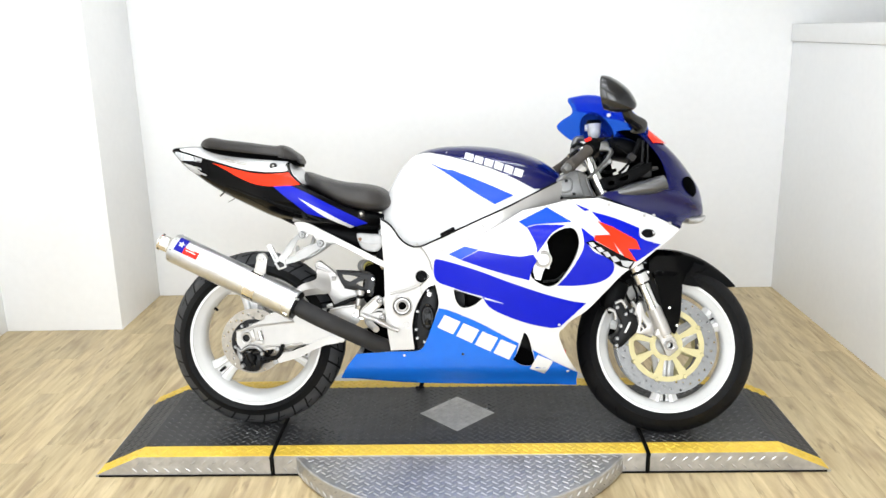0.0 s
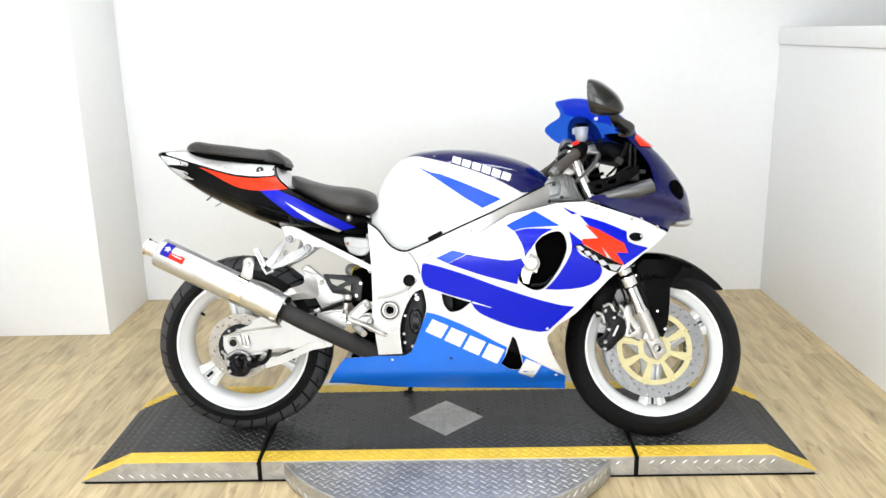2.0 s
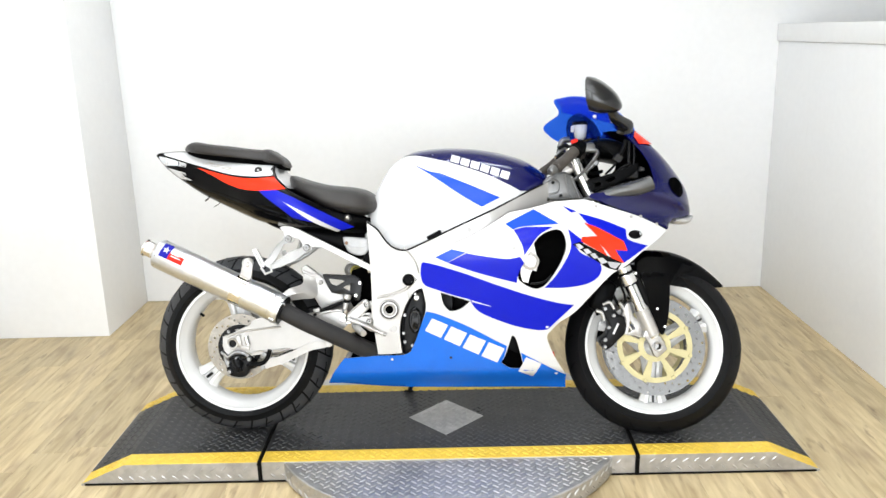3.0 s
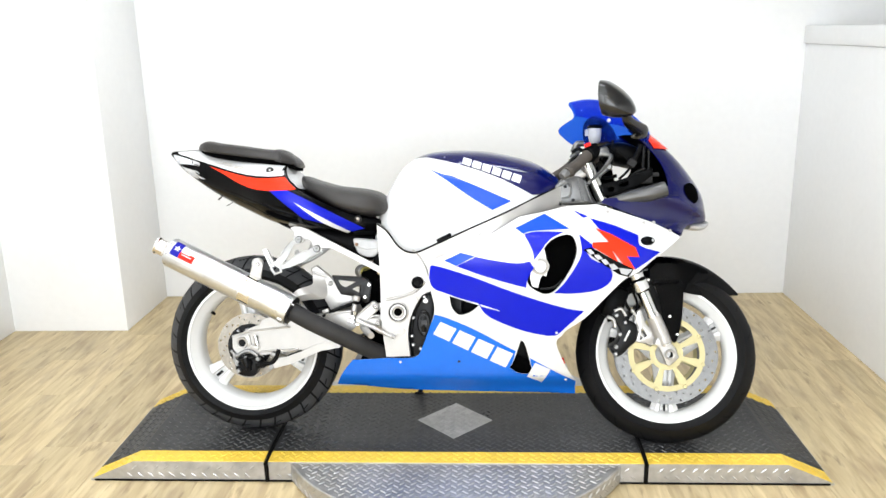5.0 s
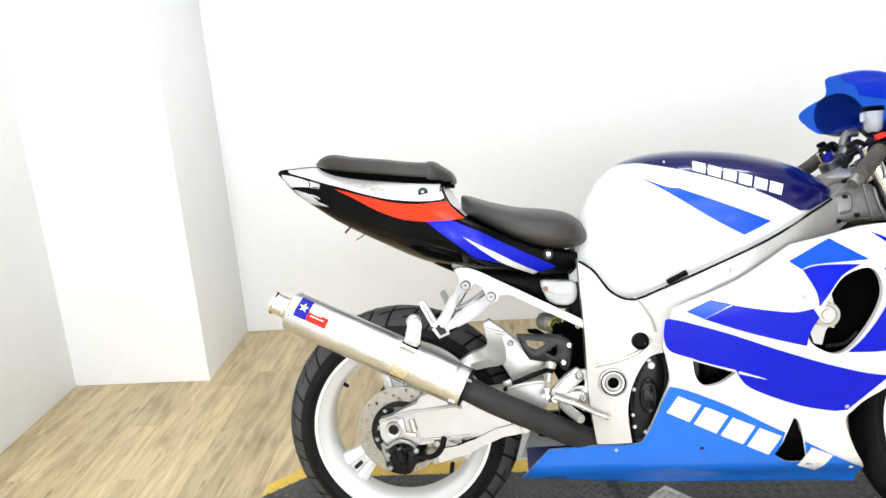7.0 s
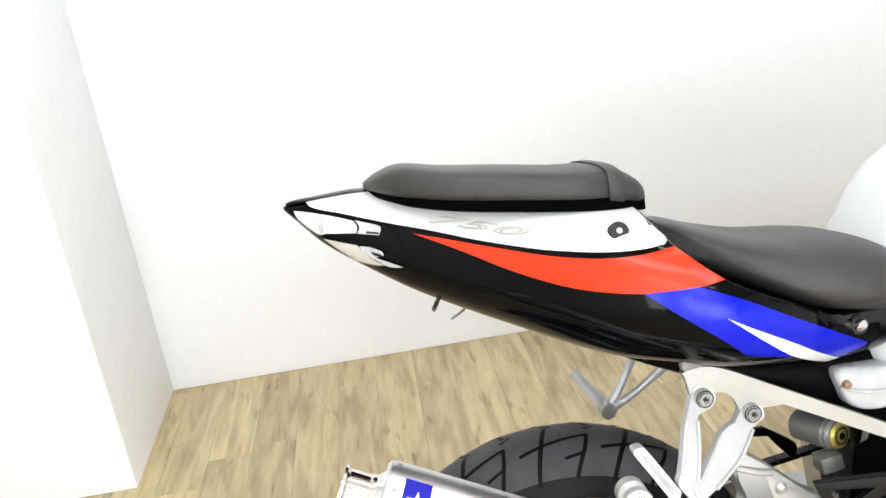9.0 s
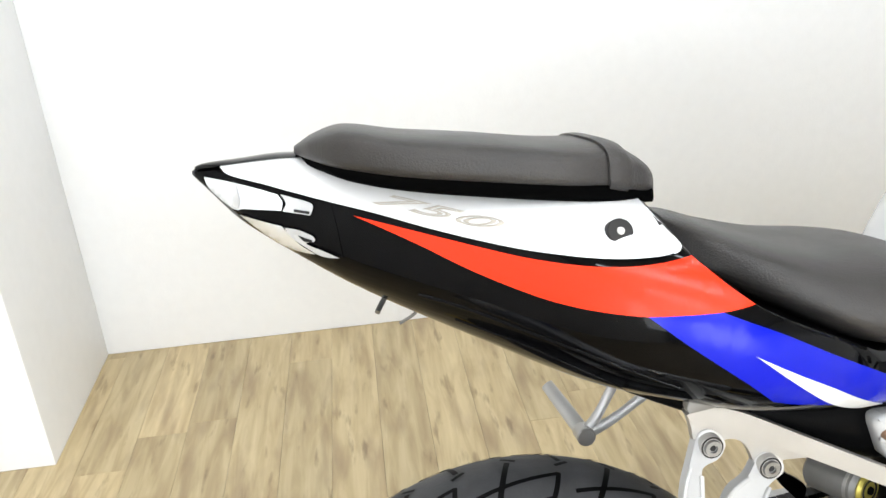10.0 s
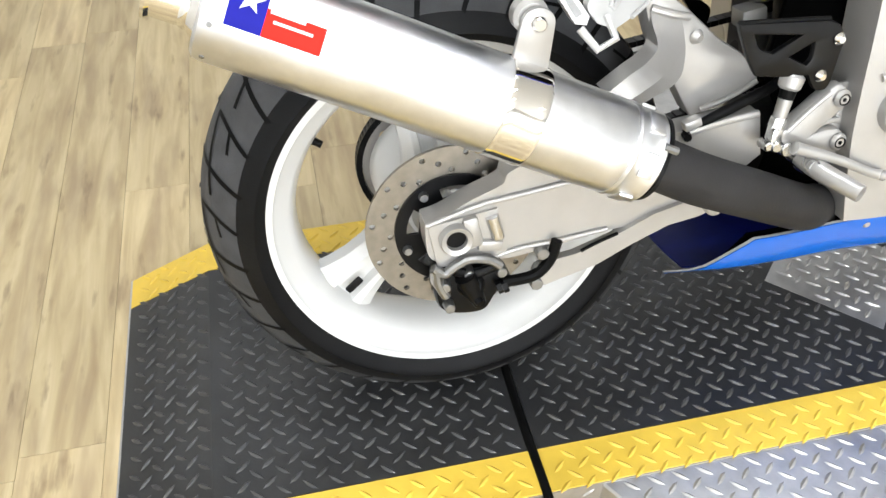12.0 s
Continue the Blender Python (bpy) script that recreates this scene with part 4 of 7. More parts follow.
part("seat_base", body_bm([(r[0] + 0.006, min(r[2] + 0.014, r[1] - 0.005), r[2] - 0.010, r[3] - 0.004, r[4]) for r in PILLION] + [(-0.537, 0.910, 0.890, 0.075, 0.005)], 5.0, 0.5, 36, 48), VOID, pil, "black plastic seat base", 50)
part("seat_band", body_bm([(-0.592, 0.957, 0.909, 0.1025, -0.006), (-0.585, 0.957, 0.907, 0.1030, -0.006), (-0.571, 0.953, 0.904, 0.101, -0.003), (-0.564, 0.949, 0.9025, 0.098, -0.001), (-0.548, 0.938, 0.901, 0.090, 0.003), (-0.537, 0.928, 0.900, 0.078, 0.008), (-0.531, 0.914, 0.900, 0.066, 0.012)], 3.4, 0.45, 40, 64), VINYL, pil, "stitched black front band of the pad", 50)
part("seat_strap", body_bm([(-0.5915, 0.9592, 0.906, 0.1042, -0.006), (-0.581, 0.9590, 0.904, 0.1042, -0.005), (-0.572, 0.9557, 0.902, 0.1025, -0.003)], 3.5, 0.45, 8, 64), VINYL, pil, "raised black strap round the pad", 50)

# frame and engine
SPAR = [(-0.249, 0.708, 1), (-0.218, 0.686), (-0.178, 0.634), (-0.131, 0.616), (-0.072, 0.637), (0.036, 0.686), (0.162, 0.741), (0.274, 0.795), (0.353, 0.826, 1), (0.393, 0.789, 1), (0.322, 0.728), (0.225, 0.679), (0.088, 0.593), (-0.020, 0.518), (-0.062, 0.494, 1), (-0.102, 0.479), (-0.137, 0.420), (-0.151, 0.356), (-0.145, 0.282, 1), (-0.223, 0.278, 1), (-0.237, 0.392), (-0.240, 0.540), (-0.245, 0.631)]
for far in (False, True):
    ob = sheet("frame_spar", SPAR, w_frame, SILVER, bike, 0.055, 0, 0.025, label="silver painted aluminium frame spar", left=far)
    if not far:
        frame_spar = ob
tube_line = [(x, -(w_frame(x, z) + 0.001), z) for x, z in [(-0.247, 0.706), (-0.214, 0.682), (-0.177, 0.633), (-0.131, 0.614), (-0.072, 0.635), (0.036, 0.684), (0.162, 0.739), (0.274, 0.793), (0.323, 0.815)]]
part("tank_seal", tube(tube_line, 0.0028, 8), CABLE, bike, "black rubber edge seal under the tank")
pv = Vector((-0.182, -0.186, 0.424))
yv = Vector((0, -1, 0))
part("pivot_cap", lathe([(0.013, -0.01), (0.013, 0.006), (0.018, 0.008), (0.021, 0.005), (0.025, 0.005), (0.029, 0.008), (0.033, 0.006), (0.034, -0.01)], axis_matrix(pv, pv + yv)[0], 36), SILVER, bike, "ringed silver pivot cap", 30)
part("pivot_groove", lathe([(0.0255, 0.0065), (0.0262, 0.0078), (0.0285, 0.0086), (0.0292, 0.008)], axis_matrix(pv, pv + yv)[0], 36), GREYPIPE, bike, "dark grey groove of the pivot cap")
part("pivot_groove", lathe([(0.0165, 0.0072), (0.0175, 0.0086), (0.0190, 0.0080)], axis_matrix(pv, pv + yv)[0], 36), STEEL, bike, "worn inner ring of the pivot cap")
part("pivot_bore", rod(pv + 0.01 * -yv, pv + 0.003 * yv, 0.0135, 0.0135, 24), VOID, bike, "dark pivot bore")
fb = Vector((-0.118, -0.197, 0.519))
part("engine_mount_cap", lathe([(0, 0.004), (0.008, 0.004), (0.009, 0.001), (0.013, 0.001), (0.015, 0.006), (0.019, 0.004), (0.0195, -0.01)], axis_matrix(fb, fb + yv)[0], 32), PLASTIC, bike, "black engine mount cap", 30)
part("spar_bolt", rod((0.079, -0.237, 0.675), Vector((0.079, -0.237, 0.675)) + 0.004 * yv, 0.006, 0.005, 16, None, 0.001), SILVER, bike)
part("weld_seam", tube([(x, -(w_frame(x, z) + 0.0005), z) for x, z in [(-0.132, 0.624), (-0.109, 0.600), (-0.092, 0.570), (-0.084, 0.540)]], 0.003, 8), SILVER, frame_spar, "raised weld seam")
part("casting_rib", tube([(x, -(w_frame(x, z) + 0.0005), z) for x, z in [(-0.221, 0.463), (-0.168, 0.475), (-0.124, 0.493), (-0.094, 0.522)]], 0.005, 10), SILVER, frame_spar, "raised casting rib")
part("engine_block", box_bm((0.46, 0.30, 0.34), (0.06, 0, 0.38), 0.03), DARKSTEEL, bike, "black engine casing", 40)
COVER = [(-0.146, 0.353), (-0.136, 0.417), (-0.113, 0.467), (-0.085, 0.489), (-0.065, 0.477), (-0.058, 0.425), (-0.074, 0.352), (-0.103, 0.293), (-0.139, 0.278)]
cover = part("clutch_cover", plate_bm(COVER, -0.172, -0.12, bevel=0.012), DARKSTEEL, bike, "black engine side cover with bolts", 50)
part("cover_rim", tube([(-0.142, -0.173, 0.354), (-0.134, -0.173, 0.415), (-0.111, -0.173, 0.464), (-0.085, -0.173, 0.486), (-0.067, -0.173, 0.476), (-0.060, -0.173, 0.426), (-0.076, -0.173, 0.353), (-0.103, -0.173, 0.298), (-0.134, -0.173, 0.283)], 0.004, 8), DARKSTEEL, cover, "raised cover rim")
cc = Vector((-0.101, -0.173, 0.386))
part("cover_dome", lathe([(0, 0.006), (0.018, 0.005), (0.022, 0.002), (0.027, 0.002), (0.030, 0.005), (0.034, 0.003), (0.036, -0.004)], axis_matrix(cc, cc + yv)[0] @ Matrix.Diagonal((0.62, 1.25, 1, 1)), 32), SATIN, cover, "domed clutch cover face", 40)
for p in [(-0.134, -0.175, 0.404), (-0.139, -0.175, 0.345), (-0.136, -0.175, 0.317), (-0.112, -0.175, 0.304), (-0.098, -0.175, 0.471)]:
    part("cover_bolt", rod(Vector(p) - 0.004 * yv, Vector(p) + 0.006 * yv, 0.006, 0.005, 10, None, 0.001), STEEL, cover)
part("oil_filler", rod((-0.094, -0.175, 0.460), Vector((-0.094, -0.175, 0.460)) + 0.012 * yv, 0.010, 0.009, 16, None, 0.002), SILVER, cover, "silver filler cap")
part("bell_pan", box_bm((0.34, 0.13, 0.07), (0.10, 0, 0.235), 0.03), DARKSTEEL, bike, "black exhaust collector under the engine", 40)

# silencer
M0, M1 = Vector((-0.922, -0.181, 0.625)), Vector((-0.520, -0.224, 0.4353))
ax = (M1 - M0).normalized()


def along(d):
    return M0 + ax * d


LEN = (M1 - M0).length
prof = [(0, 0.006), (0.034, 0.006), (0.036, 0.002), (0.043, 0.0), (0.0472, 0.003), (0.0485, 0.009), (0.0485, LEN - 0.050), (0.0478, LEN - 0.034), (0.0462, LEN - 0.030), (0.0462, LEN - 0.004), (0.042, LEN), (0, LEN)]
can = part("silencer", lathe(prof, axis_matrix(M0, M1)[0], 72), CAN, bike, "brushed aluminium silencer can", 40)
part("strap", lathe([(0.048, 0.277), (0.0497, 0.2775), (0.0502, 0.280), (0.0498, 0.284), (0.0498, 0.311), (0.0502, 0.315), (0.0497, 0.3175), (0.048, 0.318)], axis_matrix(M0, M1)[0], 72), CHROME, can, "polished steel strap", 30)
part("front_flange", lathe([(0.0460, LEN - 0.036), (0.0488, LEN - 0.034), (0.0492, LEN - 0.031), (0.0474, LEN - 0.027), (0.0470, LEN - 0.006), (0.0480, LEN - 0.003), (0.0475, LEN), (0.043, LEN + 0.001)], axis_matrix(M0, M1)[0], 72), CAN, can, "aluminium front collar", 30)
for a in (5, 60, 115, 170, 235, 300):
    m = axis_matrix(M0, M1)[0] @ Matrix.Rotation(radians(a), 4, "Z")
    tab = box_bm((0.004, 0.026, 0.016), (0.0472, 0, LEN - 0.014), 0.0015)
    bmesh.ops.transform(tab, matrix=m, verts=tab.verts)
    part("collar_lug", tab, CAN, can, "pressed lug of the collar", 30)
part("tip", lathe([(0.022, -0.006), (0.0225, -0.040), (0.0275, -0.0455), (0.0292, -0.0455), (0.0290, -0.0425), (0.0262, -0.039), (0.0258, -0.015), (0.0275, -0.012), (0.0275, -0.008), (0.031, -0.004), (0.036, 0.003)], axis_matrix(M0, M1)[0], 48), CHROME, can, "polished outlet tip", 30)
part("tip_bore", lathe([(0.0, -0.010), (0.0222, -0.010), (0.0222, -0.038)], axis_matrix(M0, M1)[0], 32), DARKSTEEL, can, "dark bore of the tip", 30)
for k in range(8):
    a = 2 * math.pi * k / 8
    m = axis_matrix(M0, M1)[0]
    c = m @ Vector((0.048 * math.cos(a), 0.048 * math.sin(a), 0.012))
    o = m @ Vector((0.0495 * math.cos(a), 0.0495 * math.sin(a), 0.012))
    part("rivet", rod(c, o, 0.0028, 0.0022, 8), STEEL, can)


def wrap(name, d0, d1, a0, a1, mat, lift, label, owner):
    """A sticker wrapped round the can: a stretch along it and angles from the near side, up positive."""
    bm = bmesh.new()
    side = Vector((0, -1, 0))
    side = (side - ax * side.dot(ax)).normalized()
    up = side.cross(ax)
    up = up if up.z > 0 else -up
    rows = []
    for k in range(9):
        a = radians(a0 + (a1 - a0) * k / 8)
        rows.append([bm.verts.new(along(d) + (0.0485 + lift) * (math.cos(a) * side + math.sin(a) * up)) for d in (d0, (d0 + d1) / 2, d1)])
    for p, q in zip(rows, rows[1:]):
        for j in range(2):
            bm.faces.new((p[j], p[j + 1], q[j + 1], q[j]))
    bmesh.ops.recalc_face_normals(bm, faces=bm.faces)
    if bm.faces[0].normal.dot(side) < 0:
        bmesh.ops.reverse_faces(bm, faces=bm.faces)
    return part(name, bm, mat, owner, label)


flag = wrap("flag_sticker", 0.022, 0.053, 3, 63, FLAGBLUE, 0.0010, "blue, white and red flag sticker", can)
wrap("flag_red", 0.053, 0.104, 3, 31, FLAGRED, 0.0010, "red lower field", flag)
side = (Vector((0, -1, 0)) - ax * Vector((0, -1, 0)).dot(ax)).normalized()
upv = side.cross(ax)
upv = upv if upv.z > 0 else -upv
rad = math.cos(radians(33)) * side + math.sin(radians(33)) * upv
tang = -math.sin(radians(33)) * side + math.cos(radians(33)) * upv
star = bmesh.new()
sc = along(0.0385) + 0.0500 * rad
ring = []
for k in range(10):
    r = 0.0125 if k % 2 == 0 else 0.005
    a = math.pi / 2 + k * math.pi / 5
    ring.append(star.verts.new(sc + r * math.cos(a) * ax + r * math.sin(a) * tang + 0.0004 * rad))
cen = star.verts.new(sc + 0.0008 * rad)
for k in range(10):
    star.faces.new((cen, ring[k], ring[(k + 1) % 10]))
bmesh.ops.recalc_face_normals(star, faces=star.faces)
part("star", star, BAR, flag, "white five-pointed star")
for k, (d0, d1, a0, a1) in enumerate(((0.056, 0.086, 27, 34), (0.060, 0.094, 18.5, 21.5))):
    wrap("lettering_bar", d0, d1, a0, a1, BAR, 0.0016, "white lettering bar", flag)
collar = along(LEN + 0.004)
fl = part("pipe_flange", plate_bm([(-0.043, -0.016), (-0.016, -0.043), (0.024, -0.038), (0.047, -0.010), (0.033, 0.033), (0.0, 0.047), (-0.034, 0.029)], -0.002, 0.002), DARKSTEEL, bike, "black pipe flange", 30)
fl.matrix_basis = Matrix.Translation(collar) @ ax.to_track_quat("Y", "Z").to_matrix().to_4x4()
for a in (35, 155, 275):
    c = collar + 0.046 * (math.cos(radians(a)) * side + math.sin(radians(a)) * upv)
    part("flange_bolt", rod(c - 0.008 * ax, c + 0.007 * ax, 0.0045, 0.004, 8), STEEL, bike, "steel flange bolt")
part("exhaust_pipe", tube([along(LEN - 0.005), (-0.455, -0.222, 0.398), (-0.369, -0.200, 0.352), (-0.282, -0.170, 0.304), (-0.230, -0.130, 0.274), (-0.14, -0.08, 0.22)], 0.0285, 24), GREYPIPE, bike, "dark grey exhaust link pipe", 40)
hb = Vector((-0.628, -0.206, 0.581))
hs = along(0.2975) + 0.047 * (0.35 * side + 0.94 * upv)
lean = (hb - hs).normalized()
across = Vector((lean.z, 0, -lean.x)).normalized()
tab = []
for k in range(13):
    a = math.pi * k / 12
    q = hb + 0.0165 * (math.cos(a) * across + math.sin(a) * lean)
    tab.append((q.x, q.z, 1))
for q in (hs - 0.019 * across, hs + 0.019 * across):
    tab.append((q.x, q.z, 1))
hang = part("silencer_hanger", plate_bm(tab, -0.212, -0.205, bevel=0.0015, n=1), SILVER, bike, "rounded silver hanger tab on the silencer strap", 40)
part("hanger_eye", rod(hb + Vector((-0.004, 0.024, 0.004)), hb + Vector((-0.004, 0.002, 0.004)), 0.0175, 0.0175, 32, None, 0.004), SILVER, hang, "silver rubber-mounted eye", 40)
part("hanger_bolt", rod(hb, hb + Vector((0, -0.011, 0)), 0.0085, 0.0075, 16, None, 0.002), CHROME, hang, "bright domed bolt", 40)

# subframe, passenger pegs
for s in (1, -1):
    far = s < 0
    q = [(-0.537, 0.696, 1), (-0.523, 0.701), (-0.501, 0.699, 1), (-0.474, 0.688), (-0.412, 0.655), (-0.346, 0.620), (-0.236, 0.562, 1), (-0.236, 0.542, 1), (-0.296, 0.573), (-0.343, 0.598), (-0.408, 0.632, 1), (-0.471, 0.664), (-0.516, 0.685), (-0.531, 0.688, 1)]
    ob = sheet("subframe_rail", q, 0.138, SILVER, bike, 0.012, 0, 0, label="silver subframe rail", left=far)
    sheet("rail_gusset", [(-0.533, 0.694, 1), (-0.528, 0.678), (-0.526, 0.665), (-0.522, 0.652), (-0.511, 0.646), (-0.501, 0.651), (-0.496, 0.659), (-0.484, 0.659), (-0.473, 0.651), (-0.466, 0.636), (-0.461, 0.620), (-0.451, 0.616), (-0.440, 0.619), (-0.434, 0.630, 1), (-0.408, 0.629, 1), (-0.430, 0.650, 1), (-0.48, 0.676, 1)], 0.126, SILVER, bike, 0.010, 0, 0, label="silver peg mounting plate", left=far)
    b1, b2 = Vector((-0.511, -0.124, 0.658)), Vector((-0.452, -0.124, 0.628))
    hinge = Vector((-0.549, -0.165, 0.540))
    pts1 = [b1, (-0.529, -0.148, 0.624), (-0.538, -0.158, 0.579), hinge]
    pts2 = [b2, (-0.479, -0.148, 0.600), (-0.518, -0.158, 0.565), hinge]
    if far:
        b1, b2, hinge = Vector((b1.x, -b1.y, b1.z)), Vector((b2.x, -b2.y, b2.z)), Vector((-0.568, 0.130, 0.561))
        pts1 = [b1, (-0.527, 0.135, 0.618), (-0.548, 0.132, 0.585), hinge]
        pts2 = [b2, (-0.487, 0.135, 0.600), (-0.530, 0.132, 0.575), hinge]
    VEE = [(-0.523, 0.666), (-0.518, 0.672), (-0.508, 0.673), (-0.498, 0.665), (-0.494, 0.653), (-0.503, 0.645), (-0.52, 0.643), (-0.527, 0.638), (-0.534, 0.616), (-0.543, 0.597), (-0.55, 0.582, 1), (-0.534, 0.593), (-0.518, 0.605), (-0.5, 0.618), (-0.48, 0.623), (-0.465, 0.632, 1), (-0.461, 0.638), (-0.452, 0.641), (-0.438, 0.633), (-0.434, 0.619), (-0.446, 0.615), (-0.456, 0.612), (-0.465, 0.604), (-0.485, 0.59), (-0.506, 0.58), (-0.529, 0.571), (-0.551, 0.565, 1), (-0.569, 0.573, 1), (-0.577, 0.586), (-0.571, 0.595), (-0.559, 0.614), (-0.549, 0.633), (-0.538, 0.647)]
    w_vee = lambda x, z: 0.127 + 0.78 * max(0.0, -0.454 * (x + 0.511) - 0.891 * (z - 0.658))
    w_peg = lambda x, z: 0.180 + 0.5 * (0.622 - z)
    if far:
        hanger = part("passenger_peg_bracket", tube(pts2, [0.009, 0.007, 0.007, 0.010], 12, tube(pts1, [0.009, 0.007, 0.007, 0.010], 12, None, 6, 0.6), 6, 0.6), CASTING, bike, "silver cast passenger peg bracket", 40)
        part("peg_hinge", rod(hinge + Vector((0, -0.012, 0)), hinge + Vector((0, 0.014, 0)), 0.0125, 0.0125, 20, None, 0.002), SILVER, hanger, "silver peg hinge", 40)
        part("passenger_peg", tube([hinge, hinge.lerp(Vector((-0.597, 0.207, 0.604)), 0.2), (-0.597, 0.207, 0.604)], [0.007, 0.010, 0.0085], 10, None, 4, 0.5), CASTING, hanger, "folded silver passenger footpeg", 40)
    else:
        hanger = sheet("passenger_peg_bracket", VEE, w_vee, CASTING, bike, 0.012, 0, 0.012, label="silver cast passenger peg bracket")
    for line in () if far else ([(-0.538, 0.646), (-0.548, 0.633), (-0.558, 0.614), (-0.569, 0.595)], [(-0.528, 0.637), (-0.535, 0.616), (-0.544, 0.597), (-0.552, 0.583)], [(-0.477, 0.623), (-0.499, 0.618), (-0.517, 0.605), (-0.533, 0.593), (-0.55, 0.581)], [(-0.457, 0.611), (-0.467, 0.603), (-0.486, 0.589), (-0.507, 0.58), (-0.53, 0.571)]):
        part("bracket_edge", tube([(x, -w_vee(x, z) - 0.001, z) for x, z in line], 0.0024, 8), CASTING, hanger, "raised bright edge")
    for b in (b1, b2):
        part("bracket_bolt", rod(b - s * Vector((0, 0.0, 0)), b + s * Vector((0, -0.012, 0)), 0.0125, 0.0115, 20, None, 0.002), SILVER, hanger, "round bracket boss", 30)
        part("bolt_head", lathe([(0.0042, 0.008), (0.0042, 0.015), (0.008, 0.015), (0.009, 0.0118)], axis_matrix(b, b + s * yv)[0], 18), STEEL, hanger, "socket bolt head")
        part("bolt_socket", rod(b, b + s * Vector((0, -0.0128, 0)), 0.0034, 0.0034, 6), GREYPIPE, hanger, "dark socket")
        part("boss_ring", lathe([(0.0092, 0.0115), (0.0100, 0.0124), (0.0106, 0.0124), (0.0112, 0.0115)], axis_matrix(b, b + s * yv)[0], 24), GREYPIPE, hanger, "dark groove round the bolt")
    if far:
        continue
    lo = [(-0.586, -0.206, 0.570), (-0.571, -0.216, 0.551), (-0.552, -0.212, 0.558), (-0.558, -0.201, 0.579)]
    PEG = [(-0.619, 0.624), (-0.612, 0.629), (-0.604, 0.626), (-0.591, 0.605), (-0.575, 0.579, 1), (-0.579, 0.572, 1), (-0.590, 0.574, 1), (-0.604, 0.598)]
    peg = sheet("passenger_peg", PEG, w_peg, CASTING, hanger, 0.016, 0, 0.012, label="folded silver passenger footpeg")
    # Flat sheet in darker metal; the recess's shade is only its colour.
    sheet("peg_recess", [(-0.612, 0.620, 1), (-0.607, 0.621, 1), (-0.582, 0.582, 1), (-0.589, 0.579, 1), (-0.599, 0.598)], w_peg, STEEL, peg, 0.001, 0.0008, 0.012, label="flat darker sheet for the shaded recess of the peg")
    part("peg_guard", tube(lo, 0.0042, 8, None, 1, 1.0, True), CASTING, hanger, "bent silver peg stop")

# swingarm
SWA = [(-0.736, 0.343, 1), (-0.713, 0.349), (-0.681, 0.365), (-0.645, 0.379), (-0.636, 0.393), (-0.597, 0.404), (-0.525, 0.401), (-0.439, 0.412), (-0.338, 0.422, 1), (-0.328, 0.368, 1), (-0.398, 0.315), (-0.453, 0.298), (-0.516, 0.295), (-0.599, 0.283), (-0.647, 0.279), (-0.681, 0.291), (-0.714, 0.284, 1), (-0.734, 0.299)]
for far in (False, True):
    arm = sheet("swingarm", SWA, 0.14, SILVER, bike, 0.034, 0, 0, label="silver aluminium swingarm", left=far)
    if not far:
        swingarm = arm
part("arm_ridge", tube([(-0.735, -0.142, 0.341), (-0.707, -0.142, 0.349), (-0.668, -0.142, 0.359), (-0.629, -0.142, 0.363), (-0.576, -0.142, 0.369), (-0.543, -0.142, 0.371)], 0.0035, 8), SILVER, swingarm, "raised cast edge")
part("arm_ridge", tube([(-0.664, -0.142, 0.283), (-0.627, -0.142, 0.291), (-0.572, -0.142, 0.294), (-0.517, -0.142, 0.299)], 0.003, 8), SILVER, swingarm, "raised cast edge")
part("axle_plate", plate_bm([(-0.733, 0.340, 1), (-0.652, 0.351, 1), (-0.640, 0.286, 1), (-0.725, 0.283, 1)], -0.1435, -0.141), SILVER, swingarm, "silver axle adjuster plate")
axl = Vector((-0.702, -0.145, 0.320))
part("axle_end", lathe([(0.0125, -0.02), (0.0125, 0.006), (0.018, 0.008), (0.020, 0.004), (0.020, -0.01)], axis_matrix(axl, axl + yv)[0], 32), SILVER, swingarm, "hollow axle end", 30)
part("axle_bore", rod(axl + Vector((0, 0.02, 0)), axl + Vector((0, 0.001, 0)), 0.0128, 0.0128, 24), DARKSTEEL, swingarm, "dark hollow axle bore")
part("adjuster_block", box_bm((0.018, 0.010, 0.040), (-0.682, -0.146, 0.327), 0.004, (0, -10, 0)), SILVER, swingarm, "chain adjuster block")
part("adjuster_block", box_bm((0.030, 0.008, 0.014), (-0.662, -0.146, 0.305), 0.003, (0, 10, 0)), SILVER, swingarm, "chain adjuster block")
part("adjuster_bolt", rod((-0.659, -0.145, 0.343), (-0.652, -0.145, 0.314), 0.008, 0.008, 12), ALU, swingarm)
brace = bmesh.new()
edges = ([(-0.535, -0.158, 0.479), (-0.509, -0.158, 0.497), (-0.486, -0.146, 0.503), (-0.468, -0.131, 0.513), (-0.470, -0.118, 0.533), (-0.470, -0.108, 0.549)], [(-0.527, -0.172, 0.468), (-0.494, -0.163, 0.479), (-0.462, -0.139, 0.483), (-0.443, -0.122, 0.496), (-0.439, -0.116, 0.514), (-0.444, -0.112, 0.538)], [(-0.515, -0.166, 0.456), (-0.471, -0.140, 0.460), (-0.437, -0.116, 0.460), (-0.419, -0.107, 0.476), (-0.416, -0.106, 0.497), (-0.424, -0.108, 0.533)])
strips = [[Vector(p) for p in spline(e, 5)] for e in edges]
strips.append([p + Vector((0, 0.03, 0)) for p in strips[2]])
strips.append([p + Vector((0, 0.03, 0)) for p in strips[0]])
rows = [[brace.verts.new(p) for p in e] for e in strips]
